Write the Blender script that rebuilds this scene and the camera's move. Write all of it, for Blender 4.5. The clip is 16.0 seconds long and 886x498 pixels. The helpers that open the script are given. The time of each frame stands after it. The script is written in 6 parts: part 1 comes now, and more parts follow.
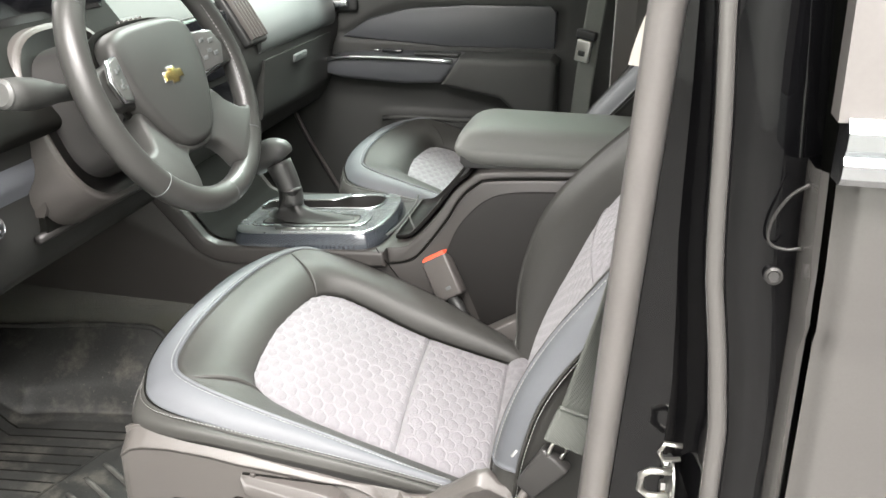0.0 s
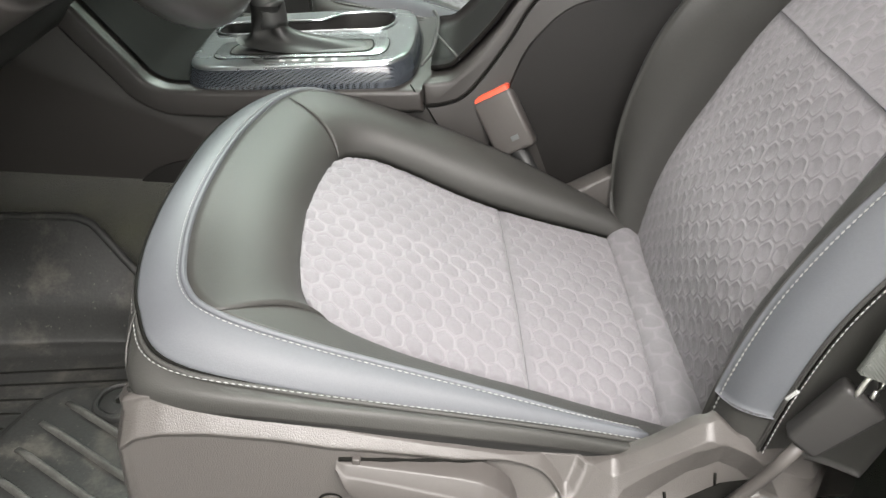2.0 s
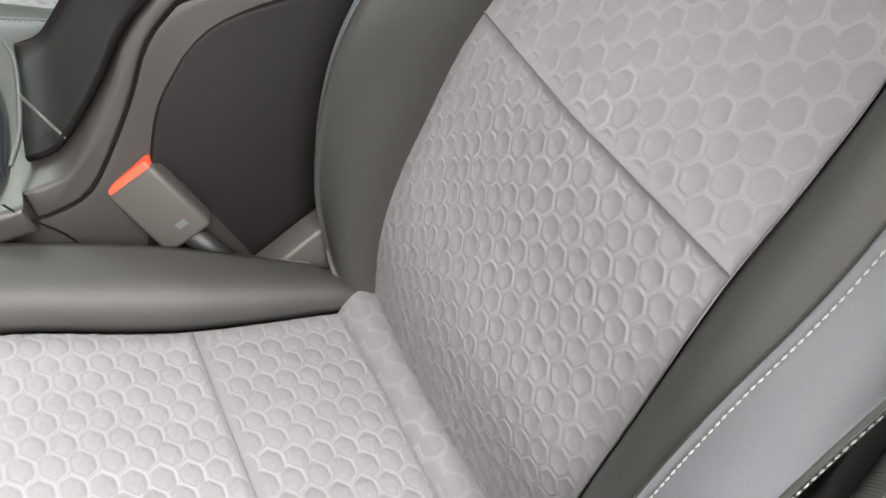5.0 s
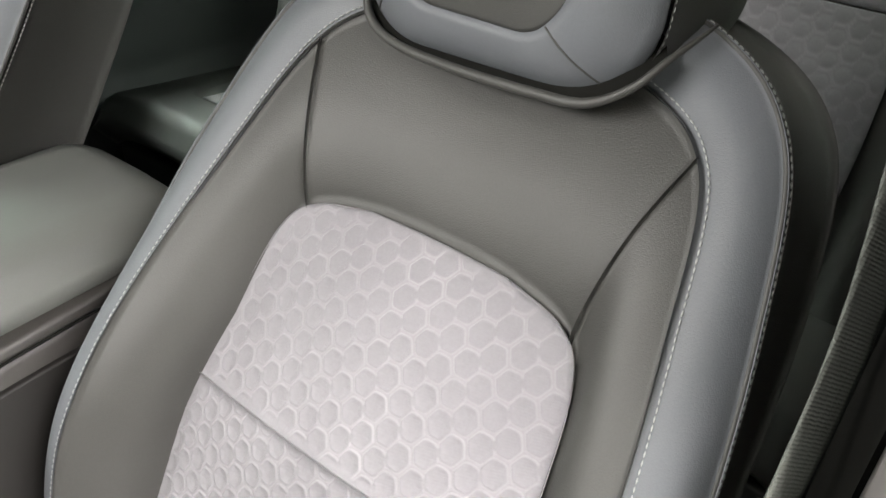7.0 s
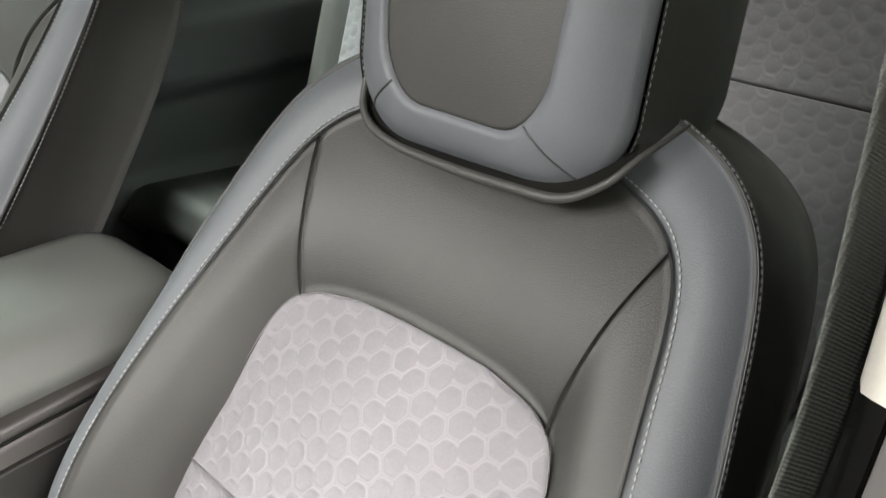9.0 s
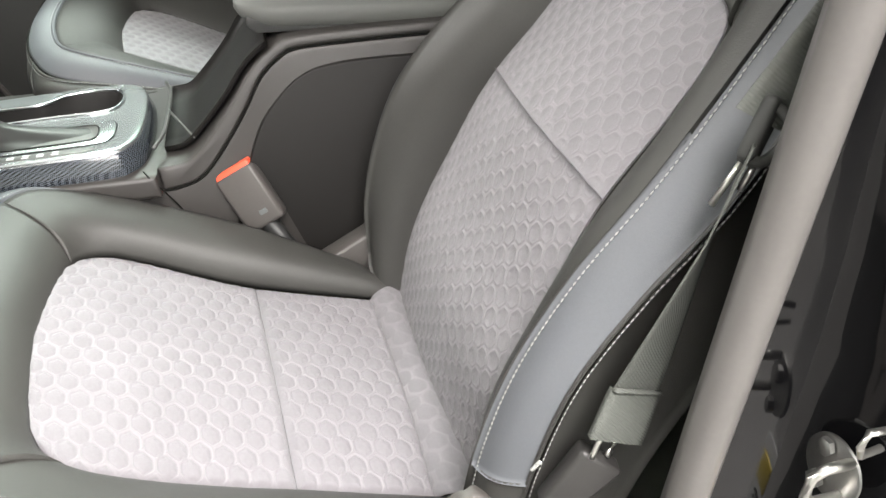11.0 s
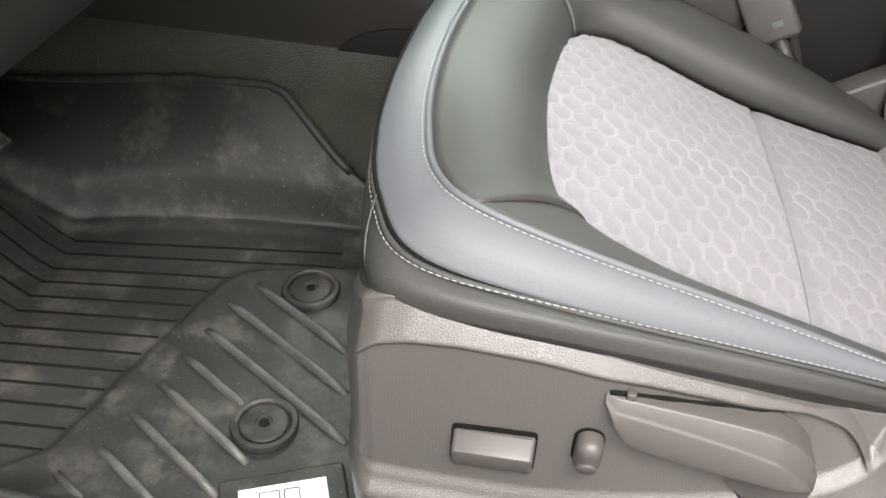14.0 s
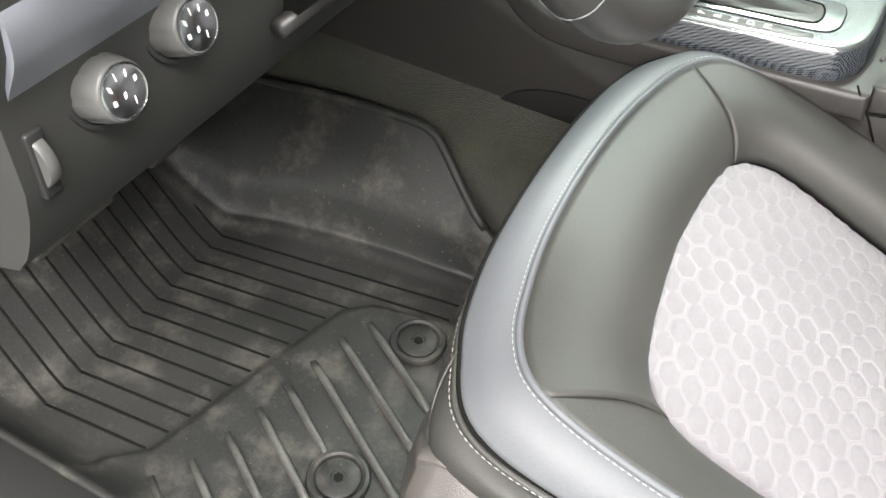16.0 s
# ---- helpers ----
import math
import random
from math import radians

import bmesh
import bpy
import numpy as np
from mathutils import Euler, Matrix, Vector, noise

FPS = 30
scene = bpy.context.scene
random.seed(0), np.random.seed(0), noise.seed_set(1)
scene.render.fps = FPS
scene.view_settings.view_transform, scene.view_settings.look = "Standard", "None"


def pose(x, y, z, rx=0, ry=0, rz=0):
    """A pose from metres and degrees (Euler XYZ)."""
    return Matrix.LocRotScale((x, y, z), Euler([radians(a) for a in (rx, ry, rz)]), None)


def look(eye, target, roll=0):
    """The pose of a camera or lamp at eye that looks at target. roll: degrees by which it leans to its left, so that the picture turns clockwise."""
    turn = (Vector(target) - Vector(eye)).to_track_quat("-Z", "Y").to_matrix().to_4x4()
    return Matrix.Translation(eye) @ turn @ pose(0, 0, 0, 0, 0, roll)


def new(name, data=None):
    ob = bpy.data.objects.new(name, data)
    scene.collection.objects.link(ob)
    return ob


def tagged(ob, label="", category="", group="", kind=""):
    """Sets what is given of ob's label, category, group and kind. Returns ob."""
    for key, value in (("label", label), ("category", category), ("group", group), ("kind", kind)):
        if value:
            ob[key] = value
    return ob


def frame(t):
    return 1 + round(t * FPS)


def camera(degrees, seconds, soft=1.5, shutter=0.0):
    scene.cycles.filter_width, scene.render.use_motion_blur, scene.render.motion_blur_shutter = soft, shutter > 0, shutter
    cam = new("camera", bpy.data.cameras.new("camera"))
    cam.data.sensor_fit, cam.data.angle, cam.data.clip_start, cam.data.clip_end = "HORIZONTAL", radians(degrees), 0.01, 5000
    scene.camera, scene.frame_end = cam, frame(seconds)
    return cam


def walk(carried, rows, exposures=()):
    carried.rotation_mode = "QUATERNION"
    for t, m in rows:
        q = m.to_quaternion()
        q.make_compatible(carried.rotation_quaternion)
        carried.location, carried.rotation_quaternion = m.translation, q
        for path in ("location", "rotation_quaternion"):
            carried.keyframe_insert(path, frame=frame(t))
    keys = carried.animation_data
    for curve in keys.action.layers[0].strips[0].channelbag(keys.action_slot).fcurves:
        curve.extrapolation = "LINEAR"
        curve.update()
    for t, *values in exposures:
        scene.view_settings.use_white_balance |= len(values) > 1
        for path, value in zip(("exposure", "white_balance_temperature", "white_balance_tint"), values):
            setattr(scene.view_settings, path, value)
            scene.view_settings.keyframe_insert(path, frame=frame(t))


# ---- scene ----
cam = camera(54.4, 16.0)
PATH = [
    (0, (0.1199, 0.0995, 0.8639), (-0.2884, 1.8974, 0.0886), 0.37),
    (0.5, (-0.0098, 0.1697, 0.8008), (-0.3295, 1.9817, 0.0170), 0.82),
    (1, (-0.0913, 0.2434, 0.7413), (-0.3033, 2.0491, -0.0921), 1.61),
    (1.5, (-0.1606, 0.3250, 0.7059), (-0.2751, 2.0668, -0.2703), 2.07),
    (2, (-0.2183, 0.4260, 0.6904), (-0.2534, 2.1068, -0.3931), 2.60),
    (2.5, (-0.2470, 0.5288, 0.6832), (-0.2368, 2.1628, -0.4700), 2.90),
    (3, (-0.2475, 0.6060, 0.6854), (-0.2506, 2.2085, -0.5112), 2.36),
    (3.5, (-0.2257, 0.6659, 0.6844), (-0.2355, 2.2107, -0.5858), 1.67),
    (4, (-0.2061, 0.7165, 0.6873), (-0.1904, 2.1880, -0.6672), 1.26),
    (4.5, (-0.1906, 0.7463, 0.7022), (0.1061, 2.1798, -0.6605), 1.65),
    (5, (-0.1596, 0.7705, 0.7563), (0.3909, 2.0947, -0.6378), 0.60),
    (7.3, (-0.1997, 0.8383, 0.9252), (1.1682, 1.8371, -0.1384), 2.87),
    (7.5, (-0.1977, 0.8421, 0.9361), (1.1998, 1.8285, -0.1003), 2.90),
    (8, (-0.2011, 0.8438, 0.9717), (1.2859, 1.7953, 0.0318), 3.28),
    (8.2, (-0.1998, 0.8388, 0.9682), (1.3155, 1.7781, 0.0618), 3.58),
    (10.3, (-0.1604, 0.6091, 0.7833), (0.4993, 2.2168, -0.2067), 1.19),
    (10.5, (-0.1727, 0.5620, 0.7664), (0.4214, 2.1956, -0.2227), 1.96),
    (11, (-0.1545, 0.4686, 0.7484), (0.2381, 2.1215, -0.3071), 2.35),
    (11.5, (-0.1616, 0.4004, 0.7170), (0.0571, 2.0485, -0.3947), 2.79),
    (12, (-0.1850, 0.3855, 0.7096), (-0.0585, 2.0113, -0.4482), 3.80),
    (12.5, (-0.2254, 0.3921, 0.7061), (-0.1570, 2.0002, -0.4810), 4.56),
    (13, (-0.2609, 0.4037, 0.7040), (-0.2538, 1.9966, -0.5054), 4.32),
    (13.5, (-0.3069, 0.4331, 0.6634), (-0.4107, 2.0055, -0.5682), 3.26),
    (14, (-0.3393, 0.5042, 0.6189), (-0.6050, 2.0176, -0.6614), 2.21),
    (14.5, (-0.3523, 0.5765, 0.6019), (-0.7441, 1.9904, -0.7573), 2.16),
    (15, (-0.3501, 0.6299, 0.6131), (-0.8360, 1.9744, -0.7855), 2.55),
    (15.5, (-0.3232, 0.6432, 0.6733), (-0.8676, 1.9462, -0.7430), 3.79),
    (16, (-0.3260, 0.6249, 0.7369), (-0.9236, 1.8833, -0.6981), 4.12),
]
walk(cam, [(t, look(eye, target, roll)) for t, eye, target, roll in PATH],
     exposures=((0, 0.84), (1, 0.62), (2.5, 0.3), (3.5, 0.2), (5, 0.66), (6.2, 0.98), (7.3, 1.45), (8.2, 1.55), (9.3, 1.2), (10.3, 0.84), (11, 0.74), (11.5, 0.55), (12.5, 0.38), (13.5, 0.33), (14.5, 0.52), (16, 0.68)))

# ---------------------------------------------------------------- light
world = bpy.data.worlds.new("workshop_air")
scene.world = world
world.use_nodes = True
bg = world.node_tree.nodes["Background"]
bg.inputs[0].default_value = (0.95, 1.0, 0.97, 1)
bg.inputs[1].default_value = 0.012
scene.view_settings.exposure = 0.0


def area(name, eye, target, sx, sy, watts, colour=(1, 1, 1)):
    lamp = bpy.data.lights.new(name, "AREA")
    lamp.shape, lamp.size, lamp.size_y, lamp.energy, lamp.color = "RECTANGLE", sx, sy, watts, colour
    ob = new(name, lamp)
    ob.matrix_world = look(eye, target)
    return ob


# Unseen area lamps; the first follows the direction of the dash's shadow.
area("unseen_light_panel", (0.30, -0.35, 2.9), (-0.2, 0.9, 0.0), 2.6, 1.2, 300, (1.0, 0.95, 0.92))
# added ahead of the car for sheen on the seat backs
area("unseen_front_panel", (-3.4, 2.4, 2.5), (-0.2, 1.2, 0.6), 2.8, 1.0, 88, (1.0, 0.97, 0.94))
# two added beyond the passenger side to brighten its seat and the armrest
area("unseen_light_panel", (0.05, 3.35, 2.9), (-0.2, 1.9, 0.4), 2.4, 0.8, 260, (0.88, 1.0, 0.92))
area("unseen_light_panel", (0.35, 4.6, 2.4), (0.0, 1.8, 0.5), 2.0, 0.8, 100, (0.86, 1.0, 0.91))
# added to lift the rear bench
area("unseen_light_panel", (1.9, 4.4, 2.4), (0.7, 1.5, 0.4), 1.6, 0.8, 42, (1.0, 0.94, 0.86))
# added so the black paint has something bright to reflect
area("unseen_light_panel", (0.8, -3.1, 2.95), (0.8, -2.6, 0.0), 4.2, 1.2, 260, (1.0, 0.965, 0.95))


# ---------------------------------------------------------------- materials
def material(name, colour, rough=0.5, metal=0.0, vary=0.12, big=6.0, fine=400.0, bump=0.15, depth=0.0004, coat=0.0, sheen=0.0, kind="noise", woven=None, dust=None, spec=0.5):
    m = bpy.data.materials.new(name)
    m.use_nodes = True
    nt = m.node_tree
    n, l = nt.nodes, nt.links
    b = n["Principled BSDF"]
    tc = n.new("ShaderNodeTexCoord")
    n1, n2 = n.new("ShaderNodeTexNoise"), n.new("ShaderNodeTexNoise")
    n1.inputs["Scale"].default_value, n1.inputs["Detail"].default_value = big, 6
    n2.inputs["Scale"].default_value, n2.inputs["Detail"].default_value = fine, 3
    l.new(tc.outputs["Object"], n1.inputs["Vector"])
    l.new(tc.outputs["Object"], n2.inputs["Vector"])
    add = n.new("ShaderNodeMath")
    add.operation = "MULTIPLY_ADD"
    add.inputs[1].default_value = 0.65
    l.new(n1.outputs["Fac"], add.inputs[0])
    mul = n.new("ShaderNodeMath")
    mul.operation = "MULTIPLY"
    mul.inputs[1].default_value = 0.35
    l.new(n2.outputs["Fac"], mul.inputs[0])
    l.new(mul.outputs[0], add.inputs[2])
    ramp = n.new("ShaderNodeValToRGB")
    lo, hi = 1 - vary, 1 + vary
    ramp.color_ramp.elements[0].position, ramp.color_ramp.elements[1].position = 0.3, 0.7
    ramp.color_ramp.elements[0].color = (*[c * lo for c in colour], 1)
    ramp.color_ramp.elements[1].color = (*[min(1, c * hi) for c in colour], 1)
    l.new(add.outputs[0], ramp.inputs[0])
    l.new(ramp.outputs[0], b.inputs["Base Color"])
    b.inputs["Roughness"].default_value = rough
    rr = n.new("ShaderNodeMapRange")
    rr.inputs["To Min"].default_value, rr.inputs["To Max"].default_value = max(0.02, rough - 0.07), min(1, rough + 0.07)
    l.new(n1.outputs["Fac"], rr.inputs["Value"])
    l.new(rr.outputs[0], b.inputs["Roughness"])
    b.inputs["Metallic"].default_value = metal
    b.inputs["Specular IOR Level"].default_value = spec
    b.inputs["Coat Weight"].default_value = coat
    b.inputs["Coat Roughness"].default_value = 0.04
    b.inputs["Sheen Weight"].default_value = sheen
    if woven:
        # paler weave of the outlines, with their sheen mixed into the colour
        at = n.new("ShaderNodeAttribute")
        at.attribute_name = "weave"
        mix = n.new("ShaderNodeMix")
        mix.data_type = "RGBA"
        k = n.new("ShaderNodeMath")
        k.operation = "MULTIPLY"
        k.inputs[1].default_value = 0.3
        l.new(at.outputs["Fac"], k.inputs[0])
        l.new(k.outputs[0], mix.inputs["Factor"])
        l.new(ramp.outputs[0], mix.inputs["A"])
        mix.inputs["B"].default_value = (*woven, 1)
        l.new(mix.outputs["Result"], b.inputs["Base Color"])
    if dust:
        # dry dust lying in irregular patches
        n3 = n.new("ShaderNodeTexNoise")
        n3.inputs["Scale"].default_value, n3.inputs["Detail"].default_value, n3.inputs["Roughness"].default_value = 15.0, 9, 0.72
        l.new(tc.outputs["Object"], n3.inputs["Vector"])
        r3 = n.new("ShaderNodeMapRange")
        for key, val in (("From Min", 0.50), ("From Max", 0.72), ("To Min", 0.0), ("To Max", 0.65)):
            r3.inputs[key].default_value = val
        l.new(n3.outputs["Fac"], r3.inputs["Value"])
        mx3 = n.new("ShaderNodeMix")
        mx3.data_type = "RGBA"
        # and in loose specks
        n4 = n.new("ShaderNodeTexNoise")
        n4.inputs["Scale"].default_value, n4.inputs["Detail"].default_value = 230.0, 1
        l.new(tc.outputs["Object"], n4.inputs["Vector"])
        r4 = n.new("ShaderNodeMapRange")
        for key, val in (("From Min", 0.72), ("From Max", 0.77), ("To Min", 0.0), ("To Max", 0.5)):
            r4.inputs[key].default_value = val
        l.new(n4.outputs["Fac"], r4.inputs["Value"])
        mx4 = n.new("ShaderNodeMath")
        mx4.operation = "MAXIMUM"
        l.new(r3.outputs[0], mx4.inputs[0])
        l.new(r4.outputs[0], mx4.inputs[1])
        l.new(mx4.outputs[0], mx3.inputs["Factor"])
        l.new(ramp.outputs[0], mx3.inputs["A"])
        mx3.inputs["B"].default_value = (*dust, 1)
        l.new(mx3.outputs["Result"], b.inputs["Base Color"])
    if bump:
        src = n2.outputs["Fac"]
        if kind == "leather":
            v = n.new("ShaderNodeTexVoronoi")
            v.feature = "DISTANCE_TO_EDGE"
            v.inputs["Scale"].default_value = fine
            l.new(tc.outputs["Object"], v.inputs["Vector"])
            pw = n.new("ShaderNodeMath")
            pw.operation = "MINIMUM"
            pw.inputs[1].default_value = 0.18
            l.new(v.outputs["Distance"], pw.inputs[0])
            src = pw.outputs[0]
        if kind == "weave":
            w1, w2 = n.new("ShaderNodeTexWave"), n.new("ShaderNodeTexWave")
            for w, ax in ((w1, "Y"), (w2, "DIAGONAL")):
                w.bands_direction = ax
                w.inputs["Scale"].default_value = fine
                w.inputs["Distortion"].default_value = 1.5
                l.new(tc.outputs["Object"], w.inputs["Vector"])
            mx = n.new("ShaderNodeMath")
            mx.operation = "ADD"
            l.new(w1.outputs["Fac"], mx.inputs[0])
            l.new(w2.outputs["Fac"], mx.inputs[1])
            src = mx.outputs[0]
        bp = n.new("ShaderNodeBump")
        bp.inputs["Strength"].default_value, bp.inputs["Distance"].default_value = bump, depth
        l.new(src, bp.inputs["Height"])
        l.new(bp.outputs[0], b.inputs["Normal"])
    return m


LEATHER = material("black_leatherette", (0.0410, 0.0404, 0.0372), 0.52, spec=0.52, vary=0.14, fine=520, bump=0.65, depth=0.0006, kind="leather")
BAND = material("grey_leatherette", (0.106, 0.112, 0.122), 0.54, spec=0.5, vary=0.08, fine=480, bump=0.5, depth=0.0005, kind="leather")
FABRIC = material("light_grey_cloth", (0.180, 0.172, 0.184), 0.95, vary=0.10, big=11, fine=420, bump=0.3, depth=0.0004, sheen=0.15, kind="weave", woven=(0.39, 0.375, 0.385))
THREAD = material("pale_thread", (0.33, 0.335, 0.325), 0.8, vary=0.1, bump=0)
PLASTIC = material("grained_grey_plastic", (0.077, 0.071, 0.066), 0.40, spec=0.75, vary=0.12, big=5, fine=520, bump=0.85, depth=0.0007, kind="leather")
SMOOTH = material("smooth_grey_plastic", (0.072, 0.066, 0.062), 0.42, vary=0.07, fine=300, bump=0.08)
CONSOLE = material("console_plastic", (0.036, 0.033, 0.0308), 0.44, spec=0.5, vary=0.08, big=5, fine=700, bump=0.3, depth=0.0003, kind="leather")
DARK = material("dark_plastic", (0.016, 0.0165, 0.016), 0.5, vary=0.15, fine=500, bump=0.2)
DASH = material("dash_plastic", (0.038, 0.039, 0.037), 0.58, spec=0.35, vary=0.08, fine=700, bump=0.35, kind="leather")
DASHLIGHT = material("dash_grey_plastic", (0.11, 0.118, 0.118), 0.5, vary=0.06, fine=700, bump=0.35, kind="leather")
WHEELSKIN = material("black_wheel_leather", (0.038, 0.038, 0.036), 0.36, vary=0.1, fine=900, bump=0.3, depth=0.0003, kind="leather")
HUBDARK = material("smooth_black_plastic", (0.028, 0.027, 0.026), 0.4, vary=0.08, fine=600, bump=0.2)
# Near-black for dark joints and for shade in gaps, grooves and recesses.
GAPSHADE = material("gap_shade_black", (0.007, 0.007, 0.006), 0.8, spec=0.1, vary=0.2, big=14, fine=300, bump=0.2)
RUBBER = material("mat_rubber", (0.0215, 0.0219, 0.0208), 0.52, spec=0.30, vary=0.45, big=8, fine=300, bump=0.35, depth=0.0006, dust=(0.11, 0.103, 0.088))
# Paler rubber: worn tops and the light on them in one colour.
LITWORN = material("lit_worn_rubber", (0.060, 0.060, 0.055), 0.5, vary=0.5, big=40, fine=300, bump=0.3)
CARPET = material("dark_carpet", (0.027, 0.028, 0.016), 0.95, vary=0.5, big=30, fine=600, bump=1.0, depth=0.003, sheen=0.3)
SATIN = material("satin_silver_plastic", (0.42, 0.44, 0.45), 0.27, metal=0.85, vary=0.04, bump=0)
DOORPAD = material("dark_door_pad", (0.050, 0.053, 0.058), 0.42, spec=0.6, vary=0.05, fine=900, bump=0.2, kind="leather")
PADBLUE = material("blue_grey_soft_pad", (0.17, 0.18, 0.205), 0.45, spec=0.6, vary=0.05, fine=900, bump=0.2, kind="leather")
ARMREST = material("grey_armrest_vinyl", (0.112, 0.115, 0.108), 0.52, spec=0.4, vary=0.06, fine=900, bump=0.25, depth=0.0003, kind="leather")
CHROME = material("satin_chrome", (0.62, 0.64, 0.66), 0.22, metal=1.0, vary=0.04, bump=0)
STEEL = material("zinc_steel", (0.75, 0.74, 0.70), 0.3, metal=1.0, vary=0.1, bump=0)
ZINC = material("dull_zinc_steel", (0.32, 0.32, 0.31), 0.38, metal=1.0, vary=0.15, bump=0)
PAINT = material("black_car_paint", (0.003, 0.003, 0.0034), 0.05, spec=0.40, coat=0.05, vary=0.2, fine=7, bump=0.06, depth=0.02)
# Black body paint whose bright reflections are put into a grey base.
REFLECTGREY = material("black_paint_reflection_grey", (0.13, 0.125, 0.12), 0.18, metal=0.5, vary=0.06, bump=0, coat=0.9)
SEAL = material("grey_rubber_seal", (0.125, 0.118, 0.113), 0.34, vary=0.08, big=12, fine=250, bump=0.1)
PIANO = material("gloss_black_plastic", (0.01, 0.01, 0.012), 0.12, vary=0.1, bump=0, coat=0.6)
CARBON = material("checked_blue_black", (0.03, 0.034, 0.045), 0.22, vary=0.3, big=60, fine=1200, bump=0, coat=0.4)


def checked(m, size, dark, pale):
    """Lays a fine check over a material."""
    nt = m.node_tree
    tc, ck = nt.nodes.new("ShaderNodeTexCoord"), nt.nodes.new("ShaderNodeTexChecker")
    turn = nt.nodes.new("ShaderNodeMapping")
    turn.inputs["Rotation"].default_value = (0.5, 0.5, 0.78)
    ck.inputs["Scale"].default_value = 1 / size
    ck.inputs["Color1"].default_value, ck.inputs["Color2"].default_value = (*dark, 1), (*pale, 1)
    nt.links.new(tc.outputs["Object"], turn.inputs["Vector"])
    nt.links.new(turn.outputs[0], ck.inputs["Vector"])
    nt.links.new(ck.outputs["Color"], nt.nodes["Principled BSDF"].inputs["Base Color"])


checked(CARBON, 0.0017, (0.008, 0.010, 0.013), (0.075, 0.085, 0.10))
RED = material("red_button", (0.80, 0.10, 0.05), 0.45, vary=0.05, bump=0.05)
WEB = material("belt_webbing", (0.094, 0.100, 0.090), 0.75, vary=0.1, fine=200, bump=0.5, depth=0.0006, kind="weave")
WHITE = material("white_print", (0.8, 0.8, 0.8), 0.5, vary=0.03, bump=0)
YELLOW = material("yellow_label", (0.85, 0.62, 0.03), 0.45, vary=0.05, bump=0)
GOLD = material("gold_badge", (0.75, 0.55, 0.22), 0.25, metal=1.0, vary=0.1, bump=0)
SILVERPLATE = material("silver_plate", (0.62, 0.64, 0.66), 0.35, vary=0.05, bump=0)
KNOBGREY = material("knob_grey_plastic", (0.085, 0.086, 0.083), 0.42, vary=0.06, fine=500, bump=0.15)


def tinted(name, colour):
    """Privacy glass: lets a tinted share of the light through, with a glossy face."""
    m = bpy.data.materials.new(name)
    m.use_nodes = True
    n, l = m.node_tree.nodes, m.node_tree.links
    n.remove(n["Principled BSDF"])
    see, gloss, mix, fr = n.new("ShaderNodeBsdfTransparent"), n.new("ShaderNodeBsdfGlossy"), n.new("ShaderNodeMixShader"), n.new("ShaderNodeFresnel")
    see.inputs["Color"].default_value = (*colour, 1)
    gloss.inputs["Roughness"].default_value = 0.03
    fr.inputs["IOR"].default_value = 1.5
    l.new(fr.outputs[0], mix.inputs[0])
    l.new(see.outputs[0], mix.inputs[1])
    l.new(gloss.outputs[0], mix.inputs[2])
    l.new(mix.outputs[0], n["Material Output"].inputs["Surface"])
    return m


GLASS = tinted("tinted_glass", (0.42, 0.46, 0.43))
HEADLINER = material("pale_headliner", (0.5, 0.49, 0.46), 0.9, vary=0.06, fine=500, bump=0.3)
WALLPAINT = material("workshop_wall_paint", (0.66, 0.66, 0.64), 0.7, vary=0.08, big=1.5, fine=60, bump=0.1)
CONCRETE = material("concrete_floor", (0.21, 0.205, 0.198), 0.34, vary=0.25, big=2.0, fine=60, bump=0.2)


# ---------------------------------------------------------------- mesh tools
def mesh_part(name, verts, faces, mat, parent=None, label="", smooth=True):
    me = bpy.data.meshes.new(name)
    me.from_pydata([tuple(v) for v in verts], [], faces)
    me.materials.append(mat)
    if smooth:
        me.shade_smooth()
    me.update()
    ob = new(name, me)
    if parent:
        ob.parent = parent
    if label:
        ob["label"] = label
    return ob


def part(name, bm, mat, parent=None, label="", smooth=True):
    me = bpy.data.meshes.new(name)
    bm.to_mesh(me)
    bm.free()
    me.materials.append(mat)
    if smooth:
        me.shade_smooth()
        me.set_sharp_from_angle(angle=radians(38))
    ob = new(name, me)
    if parent:
        ob.parent = parent
    if label:
        ob["label"] = label
    return ob


def thing(name, label, category, group="", kind=""):
    return tagged(new(name), label, category, group, kind)


def grid_faces(nu, nv, flip=False, wrap=False):
    out = []
    for i in range(nu - 1):
        for j in range(nv if wrap else nv - 1):
            k = (j + 1) % nv
            f = (i * nv + j, i * nv + k, (i + 1) * nv + k, (i + 1) * nv + j)
            out.append(f[::-1] if flip else f)
    return out


def normals(g):
    du, dv = np.gradient(g, axis=0), np.gradient(g, axis=1)
    n = np.cross(du, dv)
    return n / np.maximum(np.linalg.norm(n, axis=-1, keepdims=True), 1e-9)


